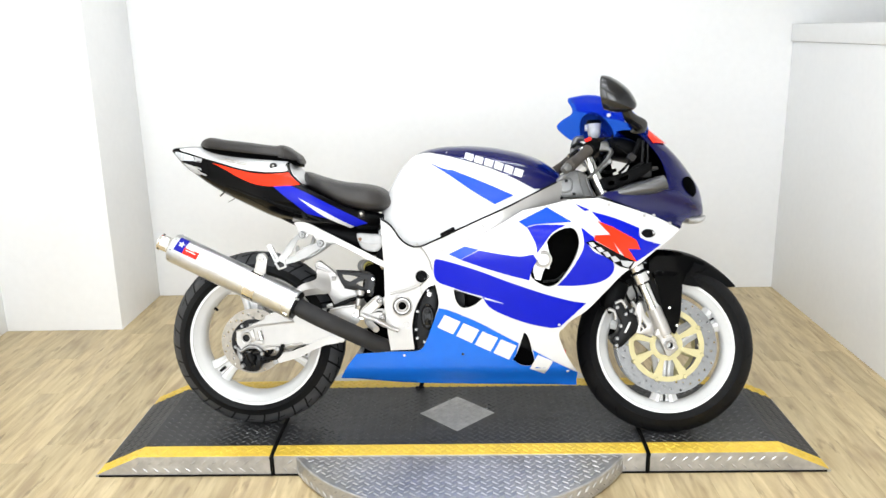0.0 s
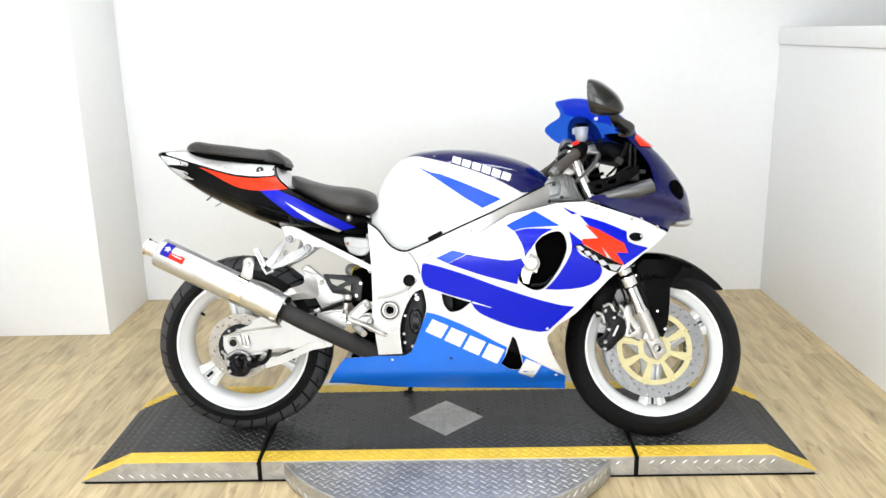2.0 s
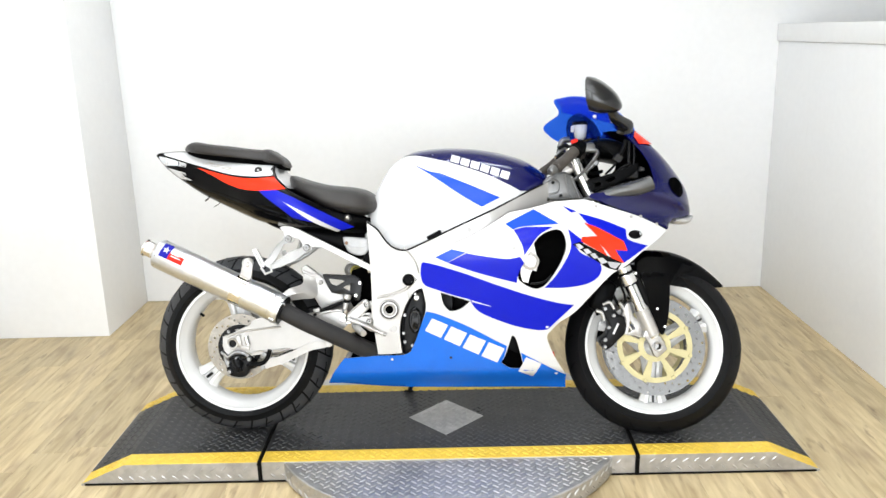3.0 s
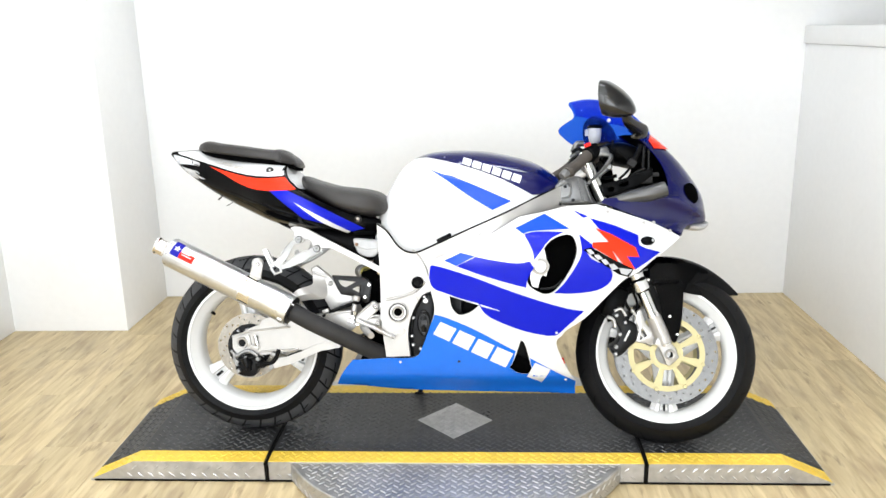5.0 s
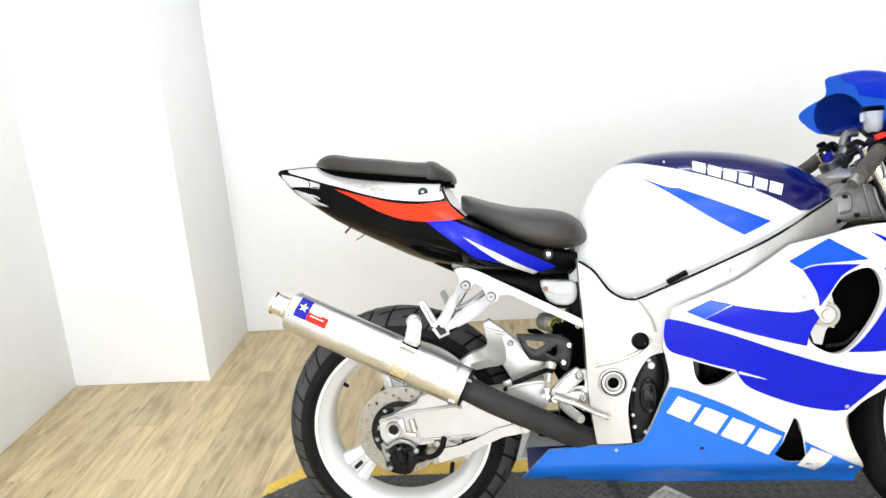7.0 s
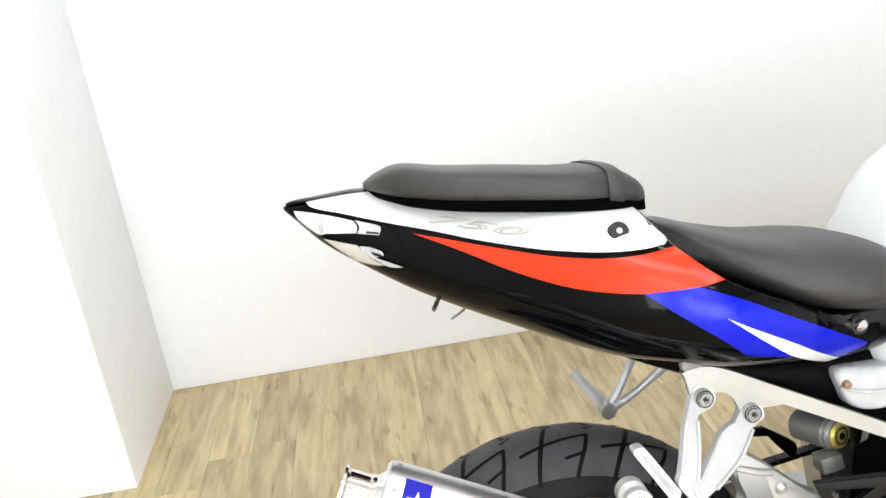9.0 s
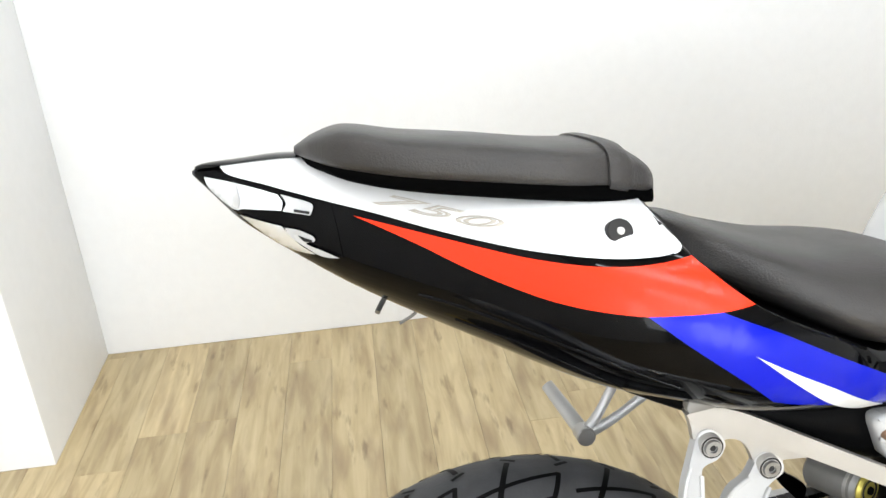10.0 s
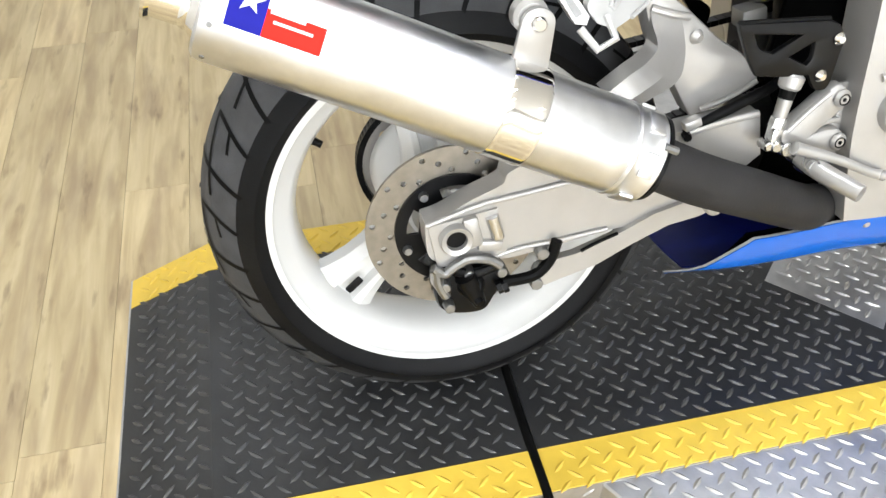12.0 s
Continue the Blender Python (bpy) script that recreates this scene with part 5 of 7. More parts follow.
for a, b in zip(rows, rows[1:] + rows[:1]):
    for k in range(len(a) - 1):
        brace.faces.new((a[k], a[k + 1], b[k + 1], b[k]))
bmesh.ops.recalc_face_normals(brace, faces=brace.faces)
part("swingarm_brace", brace, SILVER, swingarm, "flat-sided curved silver swingarm brace", 25)
part("brace_plate", plate_bm([(-0.479, 0.560, 1), (-0.462, 0.571, 1), (-0.433, 0.549), (-0.408, 0.527), (-0.381, 0.503), (-0.350, 0.481), (-0.326, 0.450, 1), (-0.342, 0.438), (-0.372, 0.423), (-0.399, 0.416, 1), (-0.409, 0.414, 1), (-0.434, 0.458), (-0.455, 0.495), (-0.467, 0.520)], -0.110, -0.078, bevel=0.004), SILVER, swingarm, "cast silver brace web", 40)
part("brace_lip", tube([(-0.470, -0.110, 0.549), (-0.444, -0.113, 0.540), (-0.424, -0.111, 0.535)], 0.0045, 10), SILVER, swingarm, "raised top edge of the brace")
part("brace_boss", rod((-0.413, -0.108, 0.511), (-0.411, -0.116, 0.510), 0.009, 0.006, 16, None, 0.002), SILVER, swingarm, "small weld boss on the brace")
part("web_crease", tube([(-0.398, -0.111, 0.423), (-0.372, -0.111, 0.430), (-0.345, -0.111, 0.441), (-0.330, -0.111, 0.449)], 0.0035, 8), SILVER, swingarm, "folded lower edge of the web")
part("web_bolt", rod((-0.344, -0.105, 0.489), (-0.344, -0.116, 0.489), 0.0055, 0.0045, 12), STEEL, swingarm, "small web bolt")
part("chain_guard", plate_bm([(-0.369, 0.511, 1), (-0.343, 0.511, 1), (-0.306, 0.486), (-0.295, 0.475), (-0.296, 0.462), (-0.301, 0.451, 1), (-0.325, 0.478, 1), (-0.338, 0.496, 1), (-0.364, 0.500, 1)], 0.075, 0.085, bevel=0.001), PLASTIC, swingarm, "black chain guard tip")
part("brake_hose", tube([(-0.414, -0.140, 0.419), (-0.386, -0.140, 0.429), (-0.364, -0.139, 0.437), (-0.345, -0.137, 0.443), (-0.325, -0.132, 0.448), (-0.305, -0.12, 0.452)], [0.0045, 0.0062, 0.0062, 0.0062, 0.0062, 0.0062], 12), CABLE, swingarm, "black rubber brake hose", 40)
part("hose_clip", box_bm((0.021, 0.013, 0.012), (-0.424, -0.143, 0.423), 0.0025, (0, -18, 0)), SILVER, swingarm, "silver hose clip")
part("clip_bolt", rod((-0.428, -0.138, 0.409), (-0.430, -0.150, 0.408), 0.0055, 0.005, 8), DARKSTEEL, swingarm, "dark clip bolt")
part("arm_top_edge", tube([(-0.425, -0.140, 0.409), (-0.385, -0.140, 0.417), (-0.340, -0.140, 0.4215)], 0.0045, 10), SILVER, swingarm, "rounded top edge of the arm")

# rear brake
RA = Vector((REAR[0], 0, REAR[1]))


def drilled(r0, r1, rows, hole, turn=0.0, windows=0, wr=(0, 0), wspan=30):
    """Loops of a ring plate with drilled holes or windows, about the origin in x and z."""
    circle = lambda cx, cz, r, n: [(cx + r * math.cos(2 * math.pi * k / n), cz + r * math.sin(2 * math.pi * k / n), 1) for k in range(n)]
    loops = [circle(0, 0, r1, 72), circle(0, 0, r0, 48)]
    for rr, count, shift in rows:
        for k in range(count):
            a = 2 * math.pi * (k + shift) / count + turn
            loops.append(circle(rr * math.cos(a), rr * math.sin(a), hole, 8))
    for k in range(windows):
        a = 2 * math.pi * k / windows + turn
        h = radians(wspan) / 2
        loops.append([(rr * math.cos(a + t * h), rr * math.sin(a + t * h), 1) for rr, t in ((wr[0], -1), (wr[0], 0), (wr[0], 1), (wr[1], 1), (wr[1], 0.33), (wr[1], -0.33), (wr[1], -1))])
    return loops


def ring_plate(loops, y0, y1):
    return plate_bm(loops[0], y0, y1, loops[1:], 0, 1)


rotor = part("rear_disc", ring_plate(drilled(0.070, 0.109, ((0.079, 12, 0), (0.090, 12, 0.33), (0.101, 12, 0.66)), 0.0038), -0.0025, 0.0025), BRONZE, rear_wheel, "worn drilled steel rear brake disc", 30)
rotor.location = (0, -0.088, 0)
carrier = part("disc_carrier", ring_plate(drilled(0.034, 0.074, (), 0.003, 0.3, 5, (0.045, 0.060), 34), -0.004, 0.0), DARKSTEEL, rear_wheel, "black disc carrier with windows", 30)
carrier.location = (0, -0.090, 0)
for k in range(5):
    a = 2 * math.pi * (k + 0.5) / 5 + 0.3
    c = Vector((0.063 * math.cos(a), -0.094, 0.063 * math.sin(a)))
    part("disc_bolt", rod(c, c + Vector((0, -0.006, 0)), 0.0065, 0.005, 8), STEEL, rear_wheel)
part("hub_ring", lathe([(0.026, 0.0), (0.026, 0.012), (0.032, 0.012), (0.040, 0.004), (0.040, -0.02)], axis_matrix((0, -0.085, 0), (0, -0.2, 0))[0], 32), ALU, rear_wheel, "machined hub ring", 30)
part("hub_tube", rod((0, -0.10, 0), (0, 0.12, 0), 0.022, 0.022, 24), SILVER, rear_wheel, "axle spacer tube")
cal = plate_bm([(-0.729, 0.253), (-0.720, 0.270), (-0.700, 0.278), (-0.680, 0.271), (-0.652, 0.270), (-0.642, 0.258), (-0.631, 0.237), (-0.652, 0.230), (-0.669, 0.207), (-0.701, 0.207), (-0.725, 0.220)], -0.142, -0.095, bevel=0.008)
caliper = part("rear_caliper", cal, DARKSTEEL, bike, "black rear brake caliper", 40)
part("caliper_piston_cap", rod((-0.686, -0.140, 0.250), Vector((-0.688, -0.150, 0.258)) + Vector((0, -0.006, 0)), 0.017, 0.014, 24, None, 0.003), DARKSTEEL, caliper, "round caliper piston boss", 40)
part("bleed_nipple", rod((-0.687, -0.145, 0.246), (-0.680, -0.165, 0.237), 0.008, 0.005, 12), DARKSTEEL, caliper, "bleed nipple")
for p in [(-0.719, -0.147, 0.259), (-0.715, -0.147, 0.228), (-0.650, -0.147, 0.268), (-0.689, -0.147, 0.271)]:
    part("caliper_bolt", rod(Vector(p) + Vector((0, 0.01, 0)), Vector(p) + Vector((0, -0.008, 0)), 0.0075, 0.0065, 10, None, 0.001), STEEL, caliper, "steel caliper bolt")
part("caliper_bracket", tube([(-0.725, -0.142, 0.281), (-0.727, -0.142, 0.267), (-0.721, -0.142, 0.254)], 0.008, 10), SILVER, caliper, "silver caliper bracket")
part("caliper_hose", tube([(-0.648, -0.147, 0.250), (-0.610, -0.147, 0.252), (-0.590, -0.147, 0.270), (-0.581, -0.147, 0.297)], 0.007, 10), CABLE, caliper, "black brake hose")
part("caliper_strap", tube([(-0.732, -0.150, 0.288), (-0.719, -0.150, 0.278), (-0.706, -0.150, 0.286), (-0.688, -0.150, 0.293), (-0.666, -0.150, 0.288), (-0.651, -0.150, 0.277)], 0.006, 10), STEEL, caliper, "grey caliper carrier")
part("caliper_cylinder", tube([(-0.695, -0.152, 0.271), (-0.687, -0.152, 0.251), (-0.678, -0.152, 0.228)], [0.013, 0.0115, 0.008], 16), DARKSTEEL, caliper, "ribbed black caliper cylinder", 40)
part("caliper_link", tube([(-0.728, -0.150, 0.283), (-0.726, -0.150, 0.264), (-0.718, -0.150, 0.245)], 0.006, 10), STEEL, caliper, "grey caliper link")
part("caliper_body_ridge", tube([(-0.706, -0.146, 0.276), (-0.682, -0.146, 0.269), (-0.658, -0.146, 0.274), (-0.648, -0.146, 0.278)], 0.006, 10), DARKSTEEL, caliper, "cast ridge")
for p in [(-0.656, -0.150, 0.245), (-0.649, -0.150, 0.245)]:
    part("hose_nut", rod(Vector(p), Vector(p) + Vector((0.006, 0, 0.002)), 0.0085, 0.0085, 6), DARKSTEEL, caliper)
sheet("torque_arm", [(-0.605, 0.241, 1), (-0.609, 0.257), (-0.593, 0.268), (-0.558, 0.273, 1), (-0.510, 0.289, 1), (-0.460, 0.312, 1), (-0.415, 0.323, 1), (-0.383, 0.309, 1), (-0.398, 0.300), (-0.440, 0.293, 1), (-0.488, 0.273, 1), (-0.528, 0.253, 1), (-0.570, 0.242), (-0.595, 0.235, 1)], 0.147, SILVER, bike, 0.012, 0, 0, label="flat silver torque arm")
part("arm_slot", tube([(-0.551, -0.148, 0.277), (-0.532, -0.148, 0.285), (-0.505, -0.148, 0.294)], 0.0022, 8), CABLE, bike, "dark groove along the arm")
for p in [(-0.606, -0.146, 0.240), (-0.599, -0.146, 0.283)]:
    part("arm_bolt", rod(Vector(p) + Vector((0, 0.01, 0)), Vector(p) + Vector((0, -0.006, 0)), 0.009, 0.008, 8, None, 0.001), STEEL, bike, "steel torque arm bolt")
part("arm_end", rod(Vector((-0.386, -0.150, 0.315)) + Vector((0, 0.012, 0)), Vector((-0.386, -0.150, 0.315)) + Vector((0, -0.008, 0)), 0.014, 0.013, 20, None, 0.002), SILVER, bike, "round silver torque arm end")

# chain and sprocket on the far side
part("cush_drum", lathe([(0, 0.015), (0.060, 0.015), (0.078, 0.035), (0.080, 0.085), (0.070, 0.092), (0, 0.092)], Matrix.Rotation(radians(-90), 4, "X"), 48), WHEEL, rear_wheel, "white cast drum of the hub", 40)
spro = part("sprocket", ring_plate(drilled(0.05, 0.088, ((0.07, 8, 0.1),), 0.008), -0.003, 0.003), SILVER, rear_wheel, "silver rear sprocket", 30)
spro.location = (0, 0.10, 0)
links = bmesh.new()
for k in range(40):
    a = radians(90 + 180 * k / 39)
    for y in (0.092, 0.108):
        box_bm((0.011, 0.003, 0.008), (0.093 * math.cos(a), y, 0.093 * math.sin(a)), 0, (0, -math.degrees(a) + 90, 0), links)
    rod((0.093 * math.cos(a), 0.09, 0.093 * math.sin(a)), (0.093 * math.cos(a), 0.11, 0.093 * math.sin(a)), 0.0045, 0.0045, 8, links)
for k in range(44):
    for z0, z1 in ((0.093, 0.16), (-0.093, 0.05)):
        f = k / 43
        box_bm((0.011, 0.018, 0.008), (0.51 * f, 0.10, z0 + (z1 - z0) * f), 0, (0, -6, 0), links)
chain = tagged(part("drive_chain", links, DARKSTEEL, bike, "dark oily drive chain"), kind="stuff")
chain.location = RA
part("valve_stem", rod((-0.172, -0.004, 0.114), (-0.142, -0.014, 0.097), 0.0062, 0.0045, 12), CABLE, rear_wheel, "black rubber valve stem")
for k in range(3):
    a = radians((140, 260, 20)[k])
    c = Vector((0.165 * math.cos(a), -0.024, -0.165 * math.sin(a)))
    part("spoke_slot", box_bm((0.026, 0.006, 0.010), c, 0.002, (0, math.degrees(a), 0)), DARKSTEEL, rear_wheel, "dark slot in the spoke")
    a = radians((92, 212, -28)[k])
    c = Vector((0.172 * math.cos(a), -0.022, -0.172 * math.sin(a)))
    part("spoke_slot", box_bm((0.030, 0.006, 0.007), c, 0.002, (0, math.degrees(a), 0)), DARKSTEEL, front_wheel, "dark slot in the spoke")


def groove(hub, outer, width, a0, pts, wide=0.0045):
    """A tread groove as a dark strip lying on the tyre: points of (degrees on, sideways -1 to 1)."""
    h = width / 2
    path = spline([(p[0], p[1], 0) for p in pts], 5)
    bm = bmesh.new()
    last = None
    for k, p in enumerate(path):
        t = path[min(k + 1, len(path) - 1)] - path[max(k - 1, 0)]
        t = Vector((t.x * outer * math.pi / 180, t.y * h, 0)).normalized()
        pair = []
        for sgn in (-1, 1):
            da = p.x + sgn * wide / 2 * -t.y / (outer * math.pi / 180)
            v = max(-0.97, min(0.97, p.y + sgn * wide / 2 * t.x / h))
            r = outer + 0.0012 - 0.36 * width * abs(v) ** 2.2
            a = radians(a0 + da)
            pair.append(bm.verts.new((r * math.cos(a), -h * v, r * math.sin(a))))
        if last:
            bm.faces.new((*last, pair[1], pair[0]))
        last = pair
    bmesh.ops.recalc_face_normals(bm, faces=bm.faces)
    return part("tread_groove", bm, CABLE, hub)


for k in range(16):
    a0 = 22.5 * k
    for sgn, turn in ((1, 0), (-1, 11.2)):
        for line, wide in (([(0, 0.0), (2.5, 0.42), (6, 0.88)], 0.0064), ([(9, 0.50), (0.5, 0.40), (-10, 0.28)], 0.0042), ([(-10.3, 0.26), (-9, 0.52), (-5.5, 0.85)], 0.0056), ([(-8.6, 0.58), (-3, 0.64)], 0.0034), ([(-13, 0.02), (-10, 0.12)], 0.0045)):
            groove(rear_wheel, 0.299, 0.172, a0 + turn, [(d, v * sgn) for d, v in line], wide)
for k in range(18):
    groove(front_wheel, 0.290, 0.12, 20 * k, [(0, 0.05), (-4, 0.4), (-9, 0.8)], 0.004)
    groove(front_wheel, 0.290, 0.12, 20 * k + 10, [(0, -0.05), (-4, -0.4), (-9, -0.8)], 0.004)

# rear shock, guards, foot controls
guard = part("heel_guard", plate_bm([(-0.397, 0.537), (-0.394, 0.540, 1), (-0.292, 0.532, 1), (-0.279, 0.526), (-0.270, 0.510), (-0.272, 0.494), (-0.277, 0.461), (-0.284, 0.453), (-0.295, 0.456), (-0.305, 0.473, 1), (-0.338, 0.475), (-0.369, 0.480, 1), (-0.382, 0.502)], -0.168, -0.160, ([(-0.378, 0.527, 1), (-0.321, 0.520, 1), (-0.353, 0.503, 1), (-0.370, 0.511)], [(-0.333, 0.497, 1), (-0.305, 0.511, 1), (-0.305, 0.492), (-0.311, 0.485, 1)]), 0.0015), SATIN, bike, "black heel guard plate with triangular cutouts", 30)
part("guard_lip", tube([(-0.396, -0.164, 0.540), (-0.345, -0.164, 0.537), (-0.290, -0.164, 0.533)], 0.0028, 8), SATIN, guard, "rolled upper edge of the guard")
for p in [(-0.277, -0.168, 0.511), (-0.291, -0.168, 0.471)]:
    part("guard_bolt", rod(p, Vector(p) + Vector((0, -0.006, 0)), 0.0072, 0.005, 18, None, 0.0015), CHROME, guard, "bright domed guard bolt")
hanger2 = part("footrest_bracket", plate_bm([(-0.322, 0.394, 1), (-0.321, 0.409), (-0.296, 0.434), (-0.273, 0.452), (-0.259, 0.456), (-0.246, 0.441), (-0.250, 0.426, 1), (-0.281, 0.399, 1), (-0.268, 0.402), (-0.250, 0.400), (-0.238, 0.386), (-0.242, 0.371, 1), (-0.276, 0.371, 1), (-0.304, 0.380, 1)], -0.167, -0.150, (), 0.004), SILVER, bike, "silver cast footrest bracket", 40)
part("bracket_web", plate_bm([(-0.300, 0.420, 1), (-0.262, 0.446, 1), (-0.228, 0.452, 1), (-0.226, 0.345, 1), (-0.250, 0.350, 1), (-0.290, 0.376, 1)], -0.150, -0.142, ([(-0.283, 0.412), (-0.252, 0.430), (-0.244, 0.412), (-0.262, 0.402)],), 0.002), SILVER, hanger2, "recessed web of the casting", 40)
part("bracket_rib", tube([(-0.279, -0.158, 0.400), (-0.267, -0.158, 0.408), (-0.248, -0.158, 0.409)], 0.004, 10), SILVER, hanger2, "raised rib of the casting")
part("bracket_edge", tube([(-0.318, -0.168, 0.408), (-0.294, -0.168, 0.431), (-0.272, -0.168, 0.449)], 0.003, 8), SILVER, hanger2, "raised bright edge")
for p in [(-0.257, -0.167, 0.440), (-0.250, -0.167, 0.386)]:
    part("bracket_bolt", rod(p, Vector(p) + Vector((0, -0.006, 0)), 0.0105, 0.0095, 18, None, 0.002), SILVER, hanger2, "silver bracket boss")
    part("boss_ring", lathe([(0.0052, 0.0062), (0.0058, 0.0070), (0.0070, 0.0066)], axis_matrix(Vector(p), Vector(p) + yv)[0], 20), DARKSTEEL, hanger2, "dark groove round the bolt")
    part("bolt_socket", rod(p, Vector(p) + 0.0066 * yv, 0.0026, 0.0026, 6), CABLE, hanger2, "dark socket")
# Plate added in near-black to paint the shade of the engine bay.
part("bay_dark_plate", plate_bm([(-0.309, 0.548, 1), (-0.215, 0.577, 1), (-0.224, 0.303, 1), (-0.311, 0.304, 1), (-0.289, 0.391, 1), (-0.321, 0.455, 1)], -0.112, -0.106), VOID, bike, "near-black plate standing for shade in the engine bay")
master = part("master_cylinder", rod((-0.318, -0.160, 0.474), (-0.323, -0.162, 0.457), 0.0135, 0.0125, 20, None, 0.003), SILVER, bike, "silver rear master cylinder", 30)
part("rubber_collar", rod((-0.322, -0.162, 0.458), (-0.3245, -0.163, 0.446), 0.0095, 0.0085, 18, None, 0.001), CABLE, master, "black rubber collar", 30)
part("cylinder_body", rod((-0.3245, -0.163, 0.447), (-0.329, -0.164, 0.424), 0.0082, 0.0075, 16), SILVER, master, "silver cylinder body", 30)
part("lock_nut", rod((-0.328, -0.164, 0.426), (-0.331, -0.164, 0.413), 0.0095, 0.0095, 6, None, 0.001), ALU, master, "bright lock nut", 30)
part("clevis", box_bm((0.013, 0.016, 0.026), (-0.3325, -0.164, 0.401), 0.003, (0, 8, 0)), ALU, master, "bright forked clevis", 30)
for p, r in (((-0.341, -0.168, 0.394), 0.0065), ((-0.332, -0.170, 0.393), 0.008), ((-0.316, -0.168, 0.386), 0.010), ((-0.298, -0.168, 0.371), 0.009), ((-0.284, -0.168, 0.358), 0.010)):
    part("linkage_bolt", rod(Vector(p) + Vector((0, 0.012, 0)), Vector(p) + Vector((0, -0.006, 0)), r, r * 0.85, 14, None, 0.0015), ALU, hanger2, "bright linkage bolt", 30)
part("return_spring", tube([Vector((-0.296 + 0.0075 * math.cos(k * 1.05), -0.176 - 0.0011 * k, 0.374 + 0.0075 * math.sin(k * 1.05))) for k in range(22)], 0.0012, 6, None, 2), STEEL, hanger2, "coiled return spring", 40)
part("brake_pedal", tube([(-0.318, -0.186, 0.396), (-0.261, -0.190, 0.374), (-0.220, -0.190, 0.353), (-0.195, -0.190, 0.343)], [0.008, 0.006, 0.0055, 0.0065], 12), SILVER, hanger2, "silver brake pedal lever", 40)
part("rider_peg", tube([(-0.298, -0.170, 0.376), (-0.285, -0.195, 0.366), (-0.262, -0.240, 0.356)], [0.011, 0.0115, 0.010], 14), SILVER, hanger2, "silver rider footpeg", 40)
bottle = part("rear_reservoir", plate_bm([(-0.334, 0.652), (-0.326, 0.660), (-0.285, 0.656), (-0.252, 0.650), (-0.248, 0.618), (-0.262, 0.600), (-0.290, 0.598), (-0.316, 0.609), (-0.328, 0.632)], -0.122, -0.085, bevel=0.007), FLUID, bike, "translucent whitish brake fluid reservoir", 50)
part("level_step", tube([(-0.330, -0.122, 0.636), (-0.305, -0.1235, 0.628), (-0.28, -0.1235, 0.624), (-0.255, -0.1235, 0.626)], 0.0022, 8), FLUID, bottle, "moulded level line")
part("clamp_bolt", rod((-0.322, -0.120, 0.640), (-0.322, -0.127, 0.639), 0.006, 0.005, 12), RUST, bottle, "rusty clamp bolt")
part("spring_seat", box_bm((0.032, 0.03, 0.024), (-0.318, -0.055, 0.508), 0.004, (0, -8, 0)), RESERVOIR, bike, "grey cast spring seat", 30)
part("loom_tube", tube([(-0.272, -0.085, 0.560), (-0.280, -0.085, 0.535), (-0.287, -0.085, 0.508)], 0.0075, 10), RESERVOIR, bike, "grey ribbed loom tube")
part("loom_clip", box_bm((0.030, 0.014, 0.018), (-0.262, -0.100, 0.537), 0.003, (0, 8, 0)), SILVER, bike, "pale loom clip", 30)
part("loom_bolt", rod((-0.252, -0.106, 0.548), (-0.250, -0.118, 0.545), 0.008, 0.007, 6, None, 0.001), CHROME, bike, "bright hexagon bolt", 30)
part("tail_tab", plate_bm([(-0.540, 0.708), (-0.535, 0.717), (-0.518, 0.719), (-0.488, 0.714, 1), (-0.490, 0.707, 1), (-0.514, 0.704), (-0.538, 0.701, 1)], -0.148, -0.135, bevel=0.002), RESERVOIR, bike, "dark grey tab at the end of the rail", 30)
r0, r1 = Vector((-0.328, 0.004, 0.543)), Vector((-0.302, -0.057, 0.543))
part("shock_reservoir", rod(r0, r1, 0.0225, 0.0225, 32, None, 0.005), RESERVOIR, bike, "grey shock absorber reservoir", 40)
part("reservoir_ring", rod(r0.lerp(r1, 0.78), r0.lerp(r1, 0.9), 0.0228, 0.0228, 24, None, 0.002), SILVER, bike, "silver reservoir ring", 40)
part("reservoir_groove", lathe([(0.0095, 0.0055), (0.0105, 0.0066), (0.0125, 0.0066), (0.0135, 0.0055)], axis_matrix(r1, r1 + r1 - r0)[0], 28), GREYPIPE, bike, "dark groove in the cap", 30)
part("reservoir_valve", rod(r1, r1 + (r1 - r0).normalized() * 0.0085, 0.0055, 0.0045, 12), CABLE, bike, "black filler valve")
part("reservoir_cap", rod(r1, r1 + (r1 - r0).normalized() * 0.006, 0.0192, 0.0180, 24, None, 0.002), BRASS, bike, "gold reservoir cap", 40)
part("shock_body", rod((-0.24, -0.01, 0.62), (-0.21, -0.01, 0.36), 0.028, 0.028, 20), DARKSTEEL, bike, "black shock absorber")
part("clutter_block", box_bm((0.045, 0.10, 0.10), (-0.245, -0.07, 0.60), 0.012, (0, 12, 0)), PLASTIC, bike, "black electrical box", 30)
part("lower_link", box_bm((0.10, 0.12, 0.10), (-0.25, -0.04, 0.33), 0.02), DARKSTEEL, bike, "dark suspension linkage", 30)
part("cable_loom", tube([(-0.271, -0.100, 0.562), (-0.285, -0.100, 0.531), (-0.304, -0.100, 0.500), (-0.312, -0.100, 0.465)], 0.008, 10), CABLE, bike, "black cable loom")
part("side_stand", tube([(-0.10, 0.12, 0.25), (-0.13, 0.20, 0.12), (-0.15, 0.262, 0.062)], 0.008, 12), DARKSTEEL, bike, "black side stand")
part("stand_foot", box_bm((0.034, 0.034, 0.008), (-0.152, 0.266, 0.0605), 0.003, (-12.5, 0, 0)), DARKSTEEL, bike, "side stand foot")

